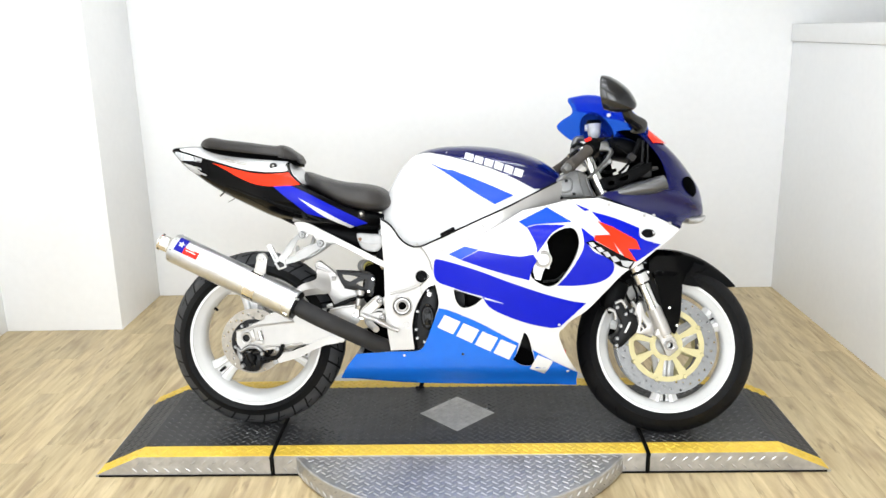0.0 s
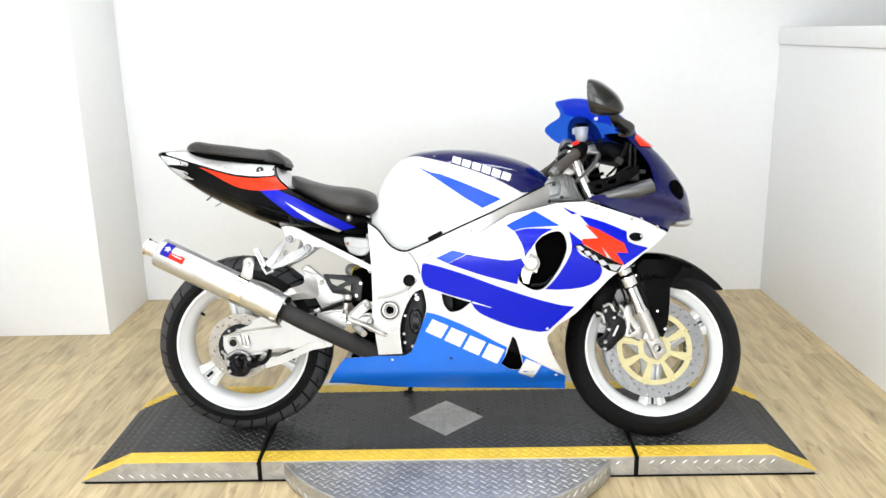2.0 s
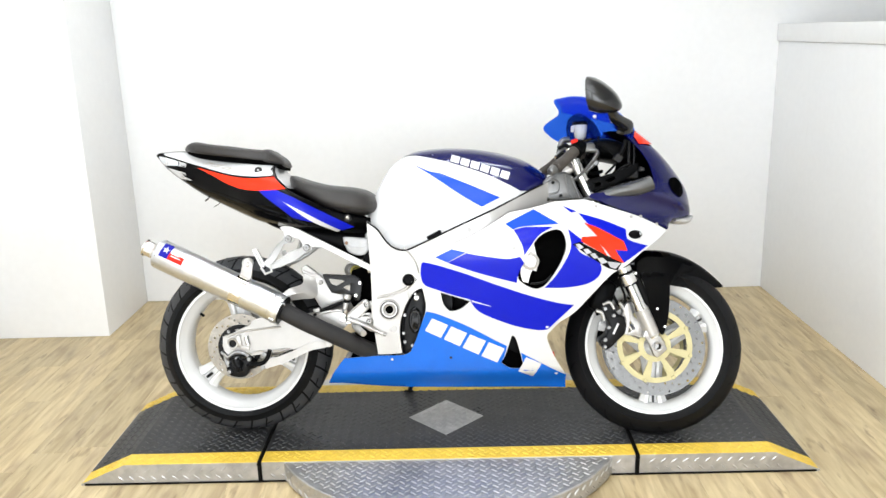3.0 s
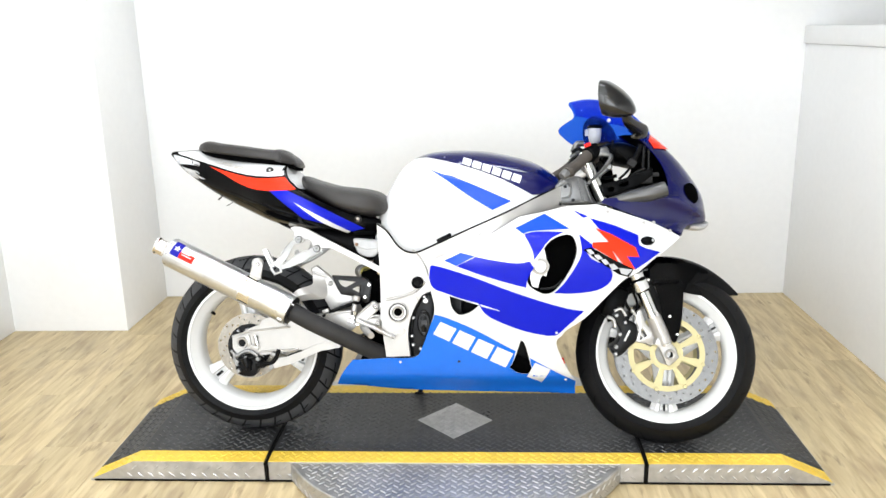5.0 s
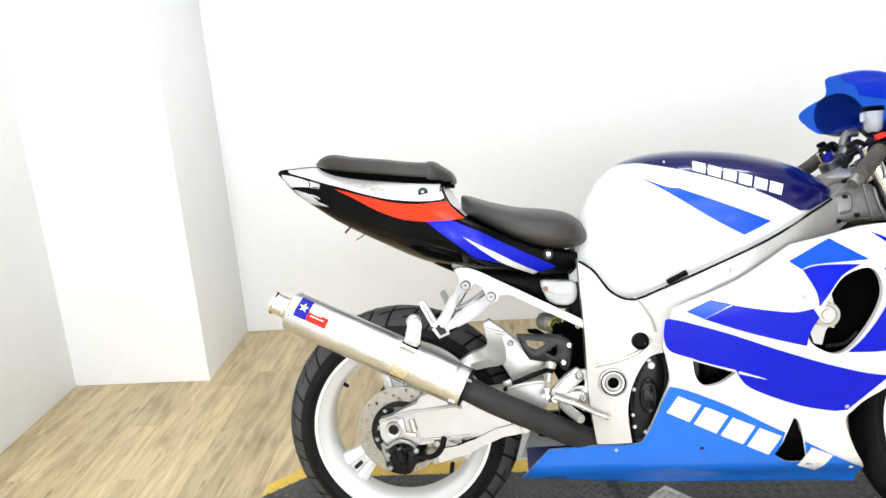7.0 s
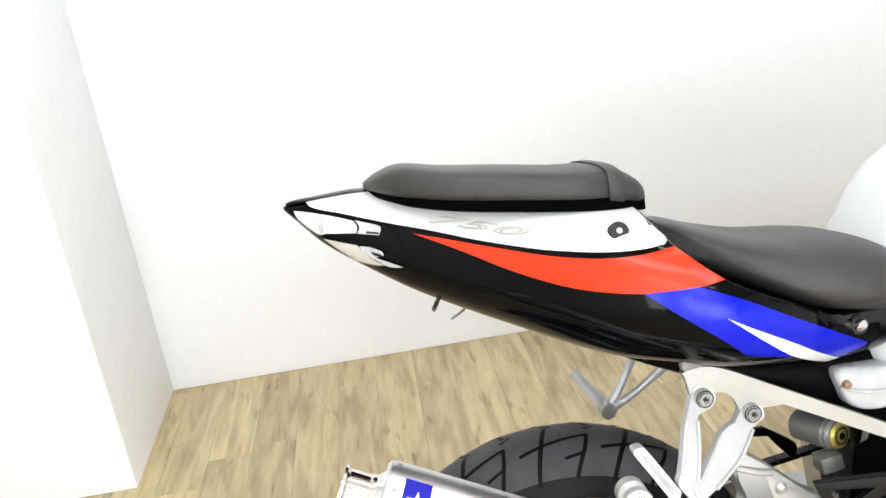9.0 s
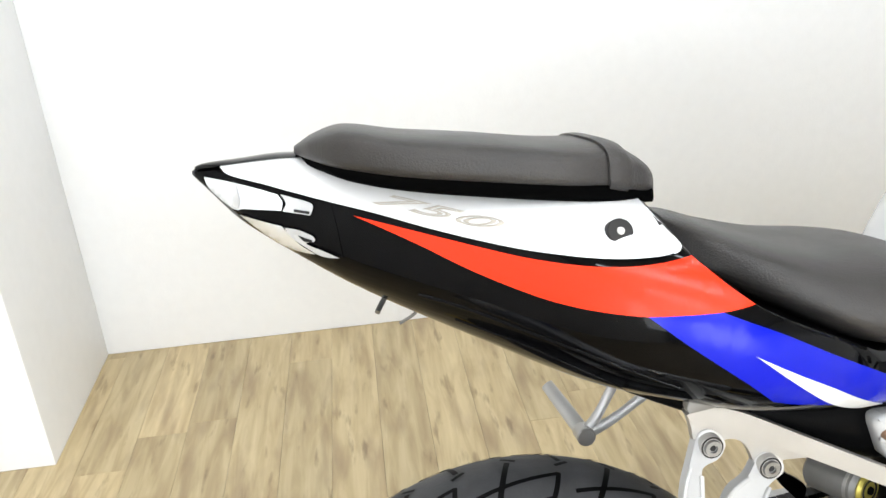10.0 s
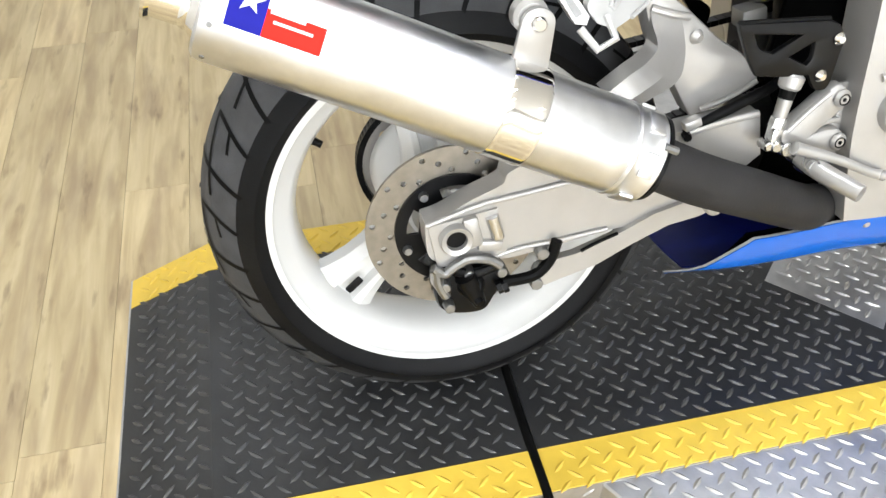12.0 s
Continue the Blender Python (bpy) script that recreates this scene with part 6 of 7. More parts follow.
# front fork, brake, mudguard
FA = Vector((0.700, 0, 0.296))
for s in (1, -1):
    up0, lo0 = Vector((0.578, -0.125, 0.544)), Vector((0.680, -0.125, 0.305))
    head = up0 + (up0 - lo0).normalized() * 0.42
    mid = up0.lerp(lo0, 0.58)
    fx = lambda v: Vector((v.x, s * v.y, v.z))
    leg = part("fork_leg", lathe([(0, 0), (0.0200, 0), (0.0200, (mid - head).length - 0.01), (0.0230, (mid - head).length), (0.0236, (lo0 - head).length - 0.03), (0.022, (lo0 - head).length)], axis_matrix(fx(head), fx(lo0))[0], 28), FORK, bike, "silver telescopic fork leg", 40)
    part("fork_seal", rod(fx(up0.lerp(lo0, 0.12)), fx(up0.lerp(lo0, 0.26)), 0.0285, 0.0285, 28, None, 0.003), ALU, leg, "silver fork seal ring", 30)
    part("fork_seal", rod(fx(up0.lerp(lo0, 0.02)), fx(up0.lerp(lo0, 0.10)), 0.0265, 0.0265, 28, None, 0.003), ALU, leg, "silver fork seal ring", 30)
    part("fork_slider", rod(fx(up0.lerp(lo0, 0.60)), fx(up0.lerp(lo0, 0.98)), 0.0238, 0.0245, 28, None, 0.003), SILVER, leg, "cast silver fork slider", 40)
    part("seal_groove", rod(fx(up0.lerp(lo0, 0.10)), fx(up0.lerp(lo0, 0.12)), 0.0255, 0.0255, 28), CABLE, leg, "dark seal groove")
    part("seal_groove", rod(fx(up0.lerp(lo0, 0.26)), fx(up0.lerp(lo0, 0.275)), 0.0235, 0.0235, 28), CABLE, leg, "dark seal groove")
    part("fork_foot", plate_bm([(0.655, 0.340), (0.680, 0.332, 1), (0.704, 0.298), (0.720, 0.266, 1), (0.690, 0.240), (0.678, 0.245, 1), (0.655, 0.298), (0.640, 0.307, 1)], -s * 0.143, -s * 0.112, bevel=0.004), SILVER, leg, "cast fork foot", 40)
    ae = Vector((0.689, -s * 0.144, 0.277))
    part("axle_cap", lathe([(0.010, -0.01), (0.010, 0.005), (0.0145, 0.007), (0.017, 0.002), (0.017, -0.01)], axis_matrix(ae, ae + s * yv)[0], 28), SILVER, leg, "hollow front axle end", 30)
    part("axle_bore", rod(ae + s * Vector((0, 0.012, 0)), ae, 0.0105, 0.0105, 20), DARKSTEEL, leg, "dark axle bore")
    disc_ob = part("front_disc", ring_plate(drilled(0.116, 0.162, ((0.126, 14, 0), (0.135, 14, 0.33), (0.145, 14, 0.66), (0.154, 14, 0.1)), 0.0038), -0.0025, 0.0025), ROTOR, front_wheel, "drilled steel front brake disc", 30)
    disc_ob.location = (0, -s * 0.072, 0)
    car = part("disc_carrier", ring_plate(drilled(0.035, 0.121, (), 0.003, 0.1, 8, (0.053, 0.104), 30), -0.004, 0.002), GOLD, front_wheel, "gold anodised disc carrier with windows", 30)
    car.location = (0, -s * 0.074, 0)
    for k in range(8):
        a = 2 * math.pi * (k + 0.5) / 8 + 0.1
        c = Vector((0.118 * math.cos(a), -s * 0.074, 0.118 * math.sin(a)))
        part("disc_button", rod(c, c + Vector((0, -s * 0.007, 0)), 0.0075, 0.006, 12), GOLD, front_wheel)
    CAL = [(0.508, 0.399), (0.523, 0.428), (0.551, 0.418), (0.564, 0.385), (0.588, 0.370), (0.590, 0.323), (0.563, 0.295), (0.541, 0.272), (0.518, 0.267), (0.503, 0.295), (0.526, 0.314), (0.534, 0.352)]
    calp = part("front_caliper", plate_bm(CAL, -s * 0.122, -s * 0.06, bevel=0.006), DARKSTEEL, bike, "black front brake caliper", 40)
    part("caliper_mount", plate_bm([(0.589, 0.410), (0.603, 0.416), (0.619, 0.373), (0.652, 0.352, 1), (0.645, 0.309, 1), (0.595, 0.311), (0.583, 0.322), (0.595, 0.348), (0.588, 0.379)], -s * 0.118, -s * 0.100, ([(0.606, 0.358, 1), (0.622, 0.333, 1), (0.599, 0.320, 1)],), bevel=0.003), SILVER, calp, "silver caliper mount", 40)
    for p in [(0.522, -0.124, 0.402), (0.550, -0.124, 0.379), (0.533, -0.124, 0.340), (0.521, -0.124, 0.299), (0.519, -0.124, 0.276)]:
        p = Vector((p[0], s * p[1], p[2]))
        part("caliper_bolt", rod(p + Vector((0, 0.004 * s, 0)), p + Vector((0, -0.006 * s, 0)), 0.007, 0.006, 12, None, 0.001), STEEL, calp)
    if s > 0:
        sheet("caliper_sticker", [(0.545, 0.318, 1), (0.551, 0.316, 1), (0.568, 0.351, 1), (0.562, 0.353, 1)], 0.1235, BAR, calp, 0.001, 0, 0, label="white lettering bar")
    part("brake_line", tube([(FA.x - 0.165, -s * 0.10, FA.z + 0.14), (FA.x - 0.175, -s * 0.09, FA.z + 0.2), (FA.x - 0.16, -s * 0.06, FA.z + 0.27), (FA.x - 0.2, -s * 0.05, FA.z + 0.36)], 0.005, 8), CABLE, calp, "black brake line")
part("front_axle", rod((0, -0.10, 0), (0, 0.12, 0), 0.011, 0.011, 20), STEEL, front_wheel)

SKIRT = [(0.44, 0.49), (0.52, 0.535), (0.605, 0.545), (0.671, 0.518), (0.74, 0.500), (0.813, 0.487), (0.92, 0.489)]
fender = bmesh.new()
rows = []
for k in range(41):
    a = radians(39.0 + 103.5 * k / 40)
    r = 0.308 + 0.018 * math.sin(math.pi * k / 40) + (0.006 * (1 - k / 8) ** 2 if k < 8 else 0)
    half = 0.070 * min(1.0, 0.06 + (k / 40 * 2.4) ** 0.95)
    row = []
    for j in range(15):
        v = max(-1, min(1, (j - 7) / 6))
        rr = r - 0.030 * abs(v) ** 3 * min(1, half / 0.05)
        x, z = FA.x + rr * math.cos(a), FA.z + rr * math.sin(a)
        if j in (0, 14):
            z = min(z - 0.003, max(curve(x, SKIRT), z - 0.09))
        row.append(fender.verts.new((x, half * (v if abs(j - 7) < 7 else 1.04 * v), z)))
    rows.append(row)
for a, b in zip(rows, rows[1:]):
    for j in range(14):
        fender.faces.new((a[j], a[j + 1], b[j + 1], b[j]))
bmesh.ops.recalc_face_normals(fender, faces=fender.faces)
bmesh.ops.solidify(fender, geom=fender.faces[:], thickness=0.003)
bmesh.ops.recalc_face_normals(fender, faces=fender.faces)
mud = part("front_mudguard", fender, BLACK, bike, "black gloss front mudguard", 40)
mud.matrix_basis = STEERED @ Matrix.Translation(-FA)
for far in (False, True):
    stay = sheet("mudguard_stay", [(0.65, 0.516, 1), (0.694, 0.517), (0.739, 0.508, 1), (0.743, 0.477), (0.737, 0.426), (0.73, 0.38), (0.719, 0.34), (0.707, 0.315), (0.696, 0.319, 1), (0.681, 0.369), (0.665, 0.446), (0.653, 0.492)], lambda x, z: 0.092 + 0.27 * max(0, 0.5 - z), BLACK, mud, 0.005, 0, 0.03, label="dark grey mudguard side plate", left=far)
    stay.matrix_basis = mud.matrix_basis.inverted()
    # Dark strip added in place of the hose and inner parts behind the fork.
    strip = part("fork_dark_strip", tube([(x, 0.104 if far else -0.104, z) for x, z in [(0.63, 0.506), (0.652, 0.454), (0.674, 0.398), (0.689, 0.358)]], 0.011, 10, None, 4, 0.5), CABLE, mud, "dark strip for the hose and parts behind the fork")
    strip.matrix_basis = mud.matrix_basis.inverted()
for p in [(0.693, -0.120, 0.398), (0.713, -0.135, 0.341), (0.628, -0.100, 0.515)]:
    screw = part("stay_screw", rod(p, Vector(p) + Vector((0, -0.008, 0)), 0.0058, 0.0048, 12, None, 0.001), CHROME, mud)
    screw.matrix_basis = mud.matrix_basis.inverted()

for line, r in (([(0.533, -0.110, 0.485), (0.525, -0.110, 0.447), (0.536, -0.110, 0.417), (0.525, -0.110, 0.395)], 0.006), ([(0.550, -0.100, 0.474), (0.557, -0.100, 0.436), (0.575, -0.100, 0.408)], 0.005), ([(0.582, -0.090, 0.473), (0.595, -0.090, 0.435), (0.589, -0.090, 0.397)], 0.004), ([(0.512, -0.100, 0.447), (0.497, -0.100, 0.409), (0.504, -0.100, 0.379)], 0.007)):
    part("brake_hose", tube(line, r, 10), CABLE, bike, "black front brake hose")
for line, r in (([(0.516, -0.118, 0.415), (0.538, -0.118, 0.422), (0.553, -0.118, 0.399)], 0.006), ([(0.493, -0.118, 0.396), (0.512, -0.118, 0.388), (0.519, -0.118, 0.362)], 0.006), ([(0.573, -0.112, 0.419), (0.588, -0.112, 0.394), (0.584, -0.112, 0.368), (0.602, -0.112, 0.343)], 0.006), ([(0.602, -0.112, 0.343), (0.623, -0.112, 0.311), (0.651, -0.112, 0.306)], 0.005)):
    part("brake_pipe", tube(line, r, 10), SILVER, bike, "silver brake pipe and fitting")
part("hose_cover", box_bm((0.07, 0.14, 0.11), (0.520, -0.050, 0.441), 0.02, (0, 20, 0)), PLASTIC, bike, "black hoses behind the front wheel", 30)
part("reflector", box_bm((0.008, 0.010, 0.040), (0.353, -0.105, 0.241), 0.002, (0, -12, 0)), FLAGRED, bike, "small red reflector")

# nose cowl
REAR_EDGE = [(0.655, 0.752), (0.67, 0.71), (0.70, 0.635), (0.74, 0.53), (0.765, 0.465), (0.778, 0.46), (0.790, 0.60), (0.802, 0.668), (0.85, 0.678), (0.90, 0.66), (0.95, 0.622), (0.985, 0.585), (1.0, 0.565)]
CREASE = [(0.45, 0.757), (0.558, 0.770), (0.665, 0.778), (0.746, 0.752), (0.794, 0.733), (0.85, 0.715)]
LIP = [(0.655, 0.712), (0.690, 0.748), (0.696, 0.80), (0.700, 0.86)]


def w_nose(x, z):
    """Half width of the nose cowl: full above its crease, hollow below it."""
    zc = curve(x, CREASE)
    ramp = min(1.0, max(0.0, (x - 0.46) / 0.2))
    full = w_fairing(x, z)
    hollow = 0.034 * math.sin(math.pi * (z - 0.655) / (zc - 0.655)) if 0.655 < z < zc else 0.0
    crest = 0.007 * max(0.0, 1 - abs(z - zc) / 0.03)
    return max(0.0, full + ramp * min(1.0, full / 0.1) * (crest - hollow)) + 0.0015


nose = bmesh.new()
rows = []
zs = [0.655, 0.665, 0.675, 0.685, 0.693, 0.697, 0.702, 0.71, 0.72, 0.73, 0.74, 0.75, 0.76, 0.768, 0.779, 0.786, 0.794, 0.803, 0.82, 0.84, 0.86, 0.88, 0.90, 0.92, 0.94, 0.96, 0.98, 1.0]
for z in zs:
    xf, xr = curve(z, FAIR_FRONT), curve(z, REAR_EDGE)
    ur = min(0.999, max(0.0, (xr - 0.25) / (xf - 0.25)))
    row = []
    for j in range(57):
        q = abs(j - 28) / 28
        u = 1 - (1 - ur) * q ** 1.7
        x = 0.25 + (xf - 0.25) * u
        y = w_nose(x, z)
        row.append(nose.verts.new((min(x, curve(z, LIP)), math.copysign(y if q else 0, j - 28), z)))
    rows.append(row)
for a, b in zip(rows, rows[1:]):
    for j in range(56):
        nose.faces.new((a[j], a[j + 1], b[j + 1], b[j]))
bmesh.ops.recalc_face_normals(nose, faces=nose.faces)
bmesh.ops.solidify(nose, geom=nose.faces[:], thickness=0.003)
cowl = part("nose_cowl", nose, NAVY, bike, "dark blue metallic nose cowl", 50)
liner = bmesh.new()
lrows = []
for z in zs[14:]:
    xf, half, xr = curve(z, FAIR_FRONT) - 0.008, curve(z, FAIR_Z) - 0.007, curve(z, REAR_EDGE) + 0.004
    ur = min(0.999, max(0.0, (xr - 0.25) / (xf - 0.25)))
    lrows.append([liner.verts.new((0.25 + (xf - 0.25) * (1 - (1 - ur) * q ** 1.7), sg * half * max(0.0, 1 - (1 - (1 - ur) * q ** 1.7) ** 2.5) ** 0.45, z)) for sg, q in [(-1, 1 - k / 14) for k in range(14)] + [(1, k / 14) for k in range(15)]])
for a, b_ in zip(lrows, lrows[1:]):
    for j in range(len(a) - 1):
        liner.faces.new((a[j], a[j + 1], b_[j + 1], b_[j]))
bmesh.ops.recalc_face_normals(liner, faces=liner.faces)
part("cowl_liner", liner, PLASTIC, cowl, "black inside of the nose cowl", 50)
# No hole is cut: the duct's dark depth is a flat black decal.
decal("air_duct", [(0.742, 0.824, 1), (0.769, 0.828), (0.790, 0.806), (0.789, 0.775, 1), (0.771, 0.762), (0.747, 0.779), (0.735, 0.805)], w_nose, VOID, cowl, "flat black decal for the dark ram air duct mouth", 0.003, (), 0.02)
stick = bmesh.new()
rows = []
for k in range(9):
    z = 0.938 + 0.060 * k / 8
    xf, half = curve(z, FAIR_FRONT), curve(z, FAIR_Z)
    row = []
    for j in range(9):
        y = 0.034 - 0.028 * k / 8 + 0.066 * j / 8
        u = max(0.0, 1 - (y / half) ** (1 / 0.45)) ** 0.4
        row.append(stick.verts.new((0.25 + (xf - 0.25) * u + 0.0045, -y, z + 0.003)))
    rows.append(row)
for a, b in zip(rows, rows[1:]):
    for j in range(8):
        stick.faces.new((a[j], a[j + 1], b[j + 1], b[j]))
bmesh.ops.recalc_face_normals(stick, faces=stick.faces)
part("nose_sticker", stick, ORANGE, cowl, "orange sticker", 50)
part("headlamp", body_bm([(0.765, 0.697, 0.676, 0.10), (0.80, 0.699, 0.670, 0.085), (0.825, 0.701, 0.674, 0.06), (0.842, 0.702, 0.686, 0.03)], 2.4, 0.5, 14, 24), FLUID, bike, "clear headlamp lens", 50)
ts = Vector((0.596, -0.242, 0.647))
sig = part("turn_signal", lathe([(0, 0.016), (0.010, 0.015), (0.017, 0.008), (0.019, 0.0), (0.019, -0.006)], Matrix.Translation(ts) @ Euler((radians(90), 0, 0)).to_matrix().to_4x4() @ Matrix.Diagonal((1.25, 0.75, 1, 1)), 28), PLASTIC, bike, "small black turn signal on the fairing", 40)
part("signal_lens", rod(ts + Vector((0.012, -0.008, 0.002)), ts + Vector((0.017, -0.013, 0.002)), 0.006, 0.004, 16), GREYDECAL, sig, "clear signal lens")
decal("signal_surround", [(0.569, 0.667, 1), (0.605, 0.666), (0.629, 0.655), (0.631, 0.633), (0.602, 0.622), (0.571, 0.635, 1)], w_fairing, WHITE, fairing, "white panel round the signal", 0.0034)

# cockpit
for s in (1, -1):
    part("cockpit_panel", tube([(p[0], s * p[1], p[2]) for p in [(0.438, -0.195, 0.758), (0.498, -0.195, 0.771), (0.561, -0.195, 0.785), (0.615, -0.195, 0.794), (0.661, -0.195, 0.808)]], [0.004, 0.014, 0.021, 0.025, 0.025], 24, None, 8, 1.5), PANEL, bike, "grey-black satin cockpit side panel", 60)
part("cockpit_tray", box_bm((0.12, 0.20, 0.02), (0.56, 0, 0.80), 0.006, (0, -20, 0)), PLASTIC, bike, "black cockpit tray")
pod = part("instrument_pod", body_bm([(0.49, 0.955, 0.91, 0.07), (0.51, 0.965, 0.90, 0.10), (0.56, 0.965, 0.89, 0.115), (0.61, 0.945, 0.88, 0.10), (0.635, 0.925, 0.89, 0.06)], 3.2, 0.5, 20, 32), PLASTIC, bike, "black instrument pod", 40)
for line, r in (([(0.611, -0.120, 0.948), (0.609, -0.120, 0.902), (0.607, -0.120, 0.856)], 0.005), ([(0.626, -0.120, 0.938), (0.626, -0.120, 0.892), (0.622, -0.120, 0.855)], 0.0035), ([(0.511, -0.130, 0.824), (0.557, -0.130, 0.841), (0.585, -0.130, 0.863), (0.612, -0.130, 0.873)], 0.005), ([(0.467, -0.140, 0.817), (0.500, -0.140, 0.824), (0.536, -0.140, 0.810)], 0.005)):
    part("cockpit_bracket", tube(line, r, 8), DARKSTEEL, pod, "black bracket rod")
box = part("fuse_box", box_bm((0.05, 0.03, 0.034), (0.608, -0.130, 0.844), 0.004), GREYPIPE, bike, "grey-black connector box", 20)
part("fuse_box_lid", box_bm((0.03, 0.032, 0.012), (0.639, -0.132, 0.855), 0.003), GREYPIPE, box, "grey-black lid", 20)
part("fuse_box_clip", box_bm((0.012, 0.034, 0.020), (0.588, -0.132, 0.833), 0.003), GREYPIPE, box)
part("relay", box_bm((0.026, 0.03, 0.024), (0.572, -0.120, 0.893), 0.004, (0, 35, 0)), GREYPIPE, pod, "grey relay on a cable", 20)
for line, r in (([(0.572, -0.120, 0.893), (0.589, -0.120, 0.922), (0.600, -0.120, 0.952)], 0.008), ([(0.572, -0.120, 0.886), (0.555, -0.120, 0.864), (0.531, -0.120, 0.842)], 0.004), ([(0.525, -0.110, 0.935), (0.550, -0.110, 0.916), (0.565, -0.110, 0.901)], 0.004)):
    part("relay_cable", tube(line, r, 8), CABLE, pod, "black cable")
part("cockpit_stay", plate_bm([(0.465, 0.824, 1), (0.507, 0.834), (0.556, 0.848), (0.629, 0.876, 1), (0.633, 0.854, 1), (0.589, 0.822), (0.534, 0.801), (0.479, 0.787, 1)], -0.155, -0.15, ([(0.525, 0.832), (0.553, 0.835), (0.554, 0.822), (0.531, 0.817)], [(0.492, 0.814), (0.509, 0.816), (0.509, 0.805), (0.494, 0.803)]), 0.001), PLASTIC, bike, "black slotted cockpit stay")
# Near-black plates added to fill cockpit gaps with darkness.
part("dark_fill_plate", plate_bm([(0.585, 0.943, 1), (0.691, 0.933, 1), (0.707, 0.806, 1), (0.526, 0.774, 1), (0.484, 0.806, 1), (0.492, 0.837, 1), (0.561, 0.839, 1), (0.588, 0.862), (0.592, 0.900)], -0.012, 0.012), VOID, bike, "near-black plate filling the dark cockpit centre")
part("dark_fill_plate", plate_bm([(0.634, 0.80), (0.634, 0.93), (0.66, 0.97), (0.72, 0.97), (0.77, 0.90), (0.77, 0.80)], 0.165, 0.172), VOID, bike, "near-black plate filling the dark far side of the cowl")
part("dark_fill_plate", plate_bm([(0.430, 0.888, 1), (0.492, 0.918, 1), (0.527, 0.863, 1), (0.518, 0.774, 1), (0.468, 0.768, 1), (0.437, 0.807, 1)], -0.012, 0.012), VOID, bike, "near-black plate filling a dark cockpit gap")
part("dark_fill_plate", plate_bm([(0.456, 0.889, 1), (0.523, 0.892, 1), (0.547, 0.787, 1), (0.481, 0.778, 1)], -0.012, 0.012), VOID, bike, "near-black plate filling a dark cockpit gap")
part("top_yoke", box_bm((0.07, 0.26, 0.03), (0.42, 0, 0.865), 0.01, (0, -25, 0)), SILVER, bike, "silver top yoke", 40)
part("steering_head", rod((0.40, 0, 0.84), (0.46, 0, 0.68), 0.04, 0.04, 24), STEEL, bike, "grey steering head")
cast = part("head_casting", plate_bm([(0.325, 0.823, 1), (0.353, 0.845), (0.394, 0.853), (0.426, 0.836, 1), (0.437, 0.799), (0.459, 0.762, 1), (0.389, 0.760, 1), (0.327, 0.761, 1)], -0.145, -0.06, bevel=0.006), ROTOR, bike, "grey cast frame head", 40)
for line, r in (([(0.330, -0.146, 0.819), (0.356, -0.146, 0.830), (0.374, -0.146, 0.818), (0.370, -0.146, 0.789), (0.344, -0.146, 0.782)], 0.004), ([(0.418, -0.146, 0.836), (0.429, -0.146, 0.799), (0.443, -0.146, 0.766)], 0.005), ([(0.396, -0.146, 0.847), (0.405, -0.146, 0.803), (0.416, -0.146, 0.763)], 0.0035), ([(0.333, -0.146, 0.771), (0.379, -0.146, 0.767), (0.443, -0.146, 0.770)], 0.0035)):
    part("casting_rib", tube(line, r * 0.8, 10), ROTOR, cast, "cast rib", 40)
for q in [(0.340, -0.147, 0.764), (0.356, -0.147, 0.819), (0.381, -0.147, 0.776)]:
    part("casting_bolt", rod(Vector(q) + Vector((0, 0.004, 0)), Vector(q) + Vector((0, -0.005, 0)), 0.006, 0.005, 10), DARKSTEEL, cast)
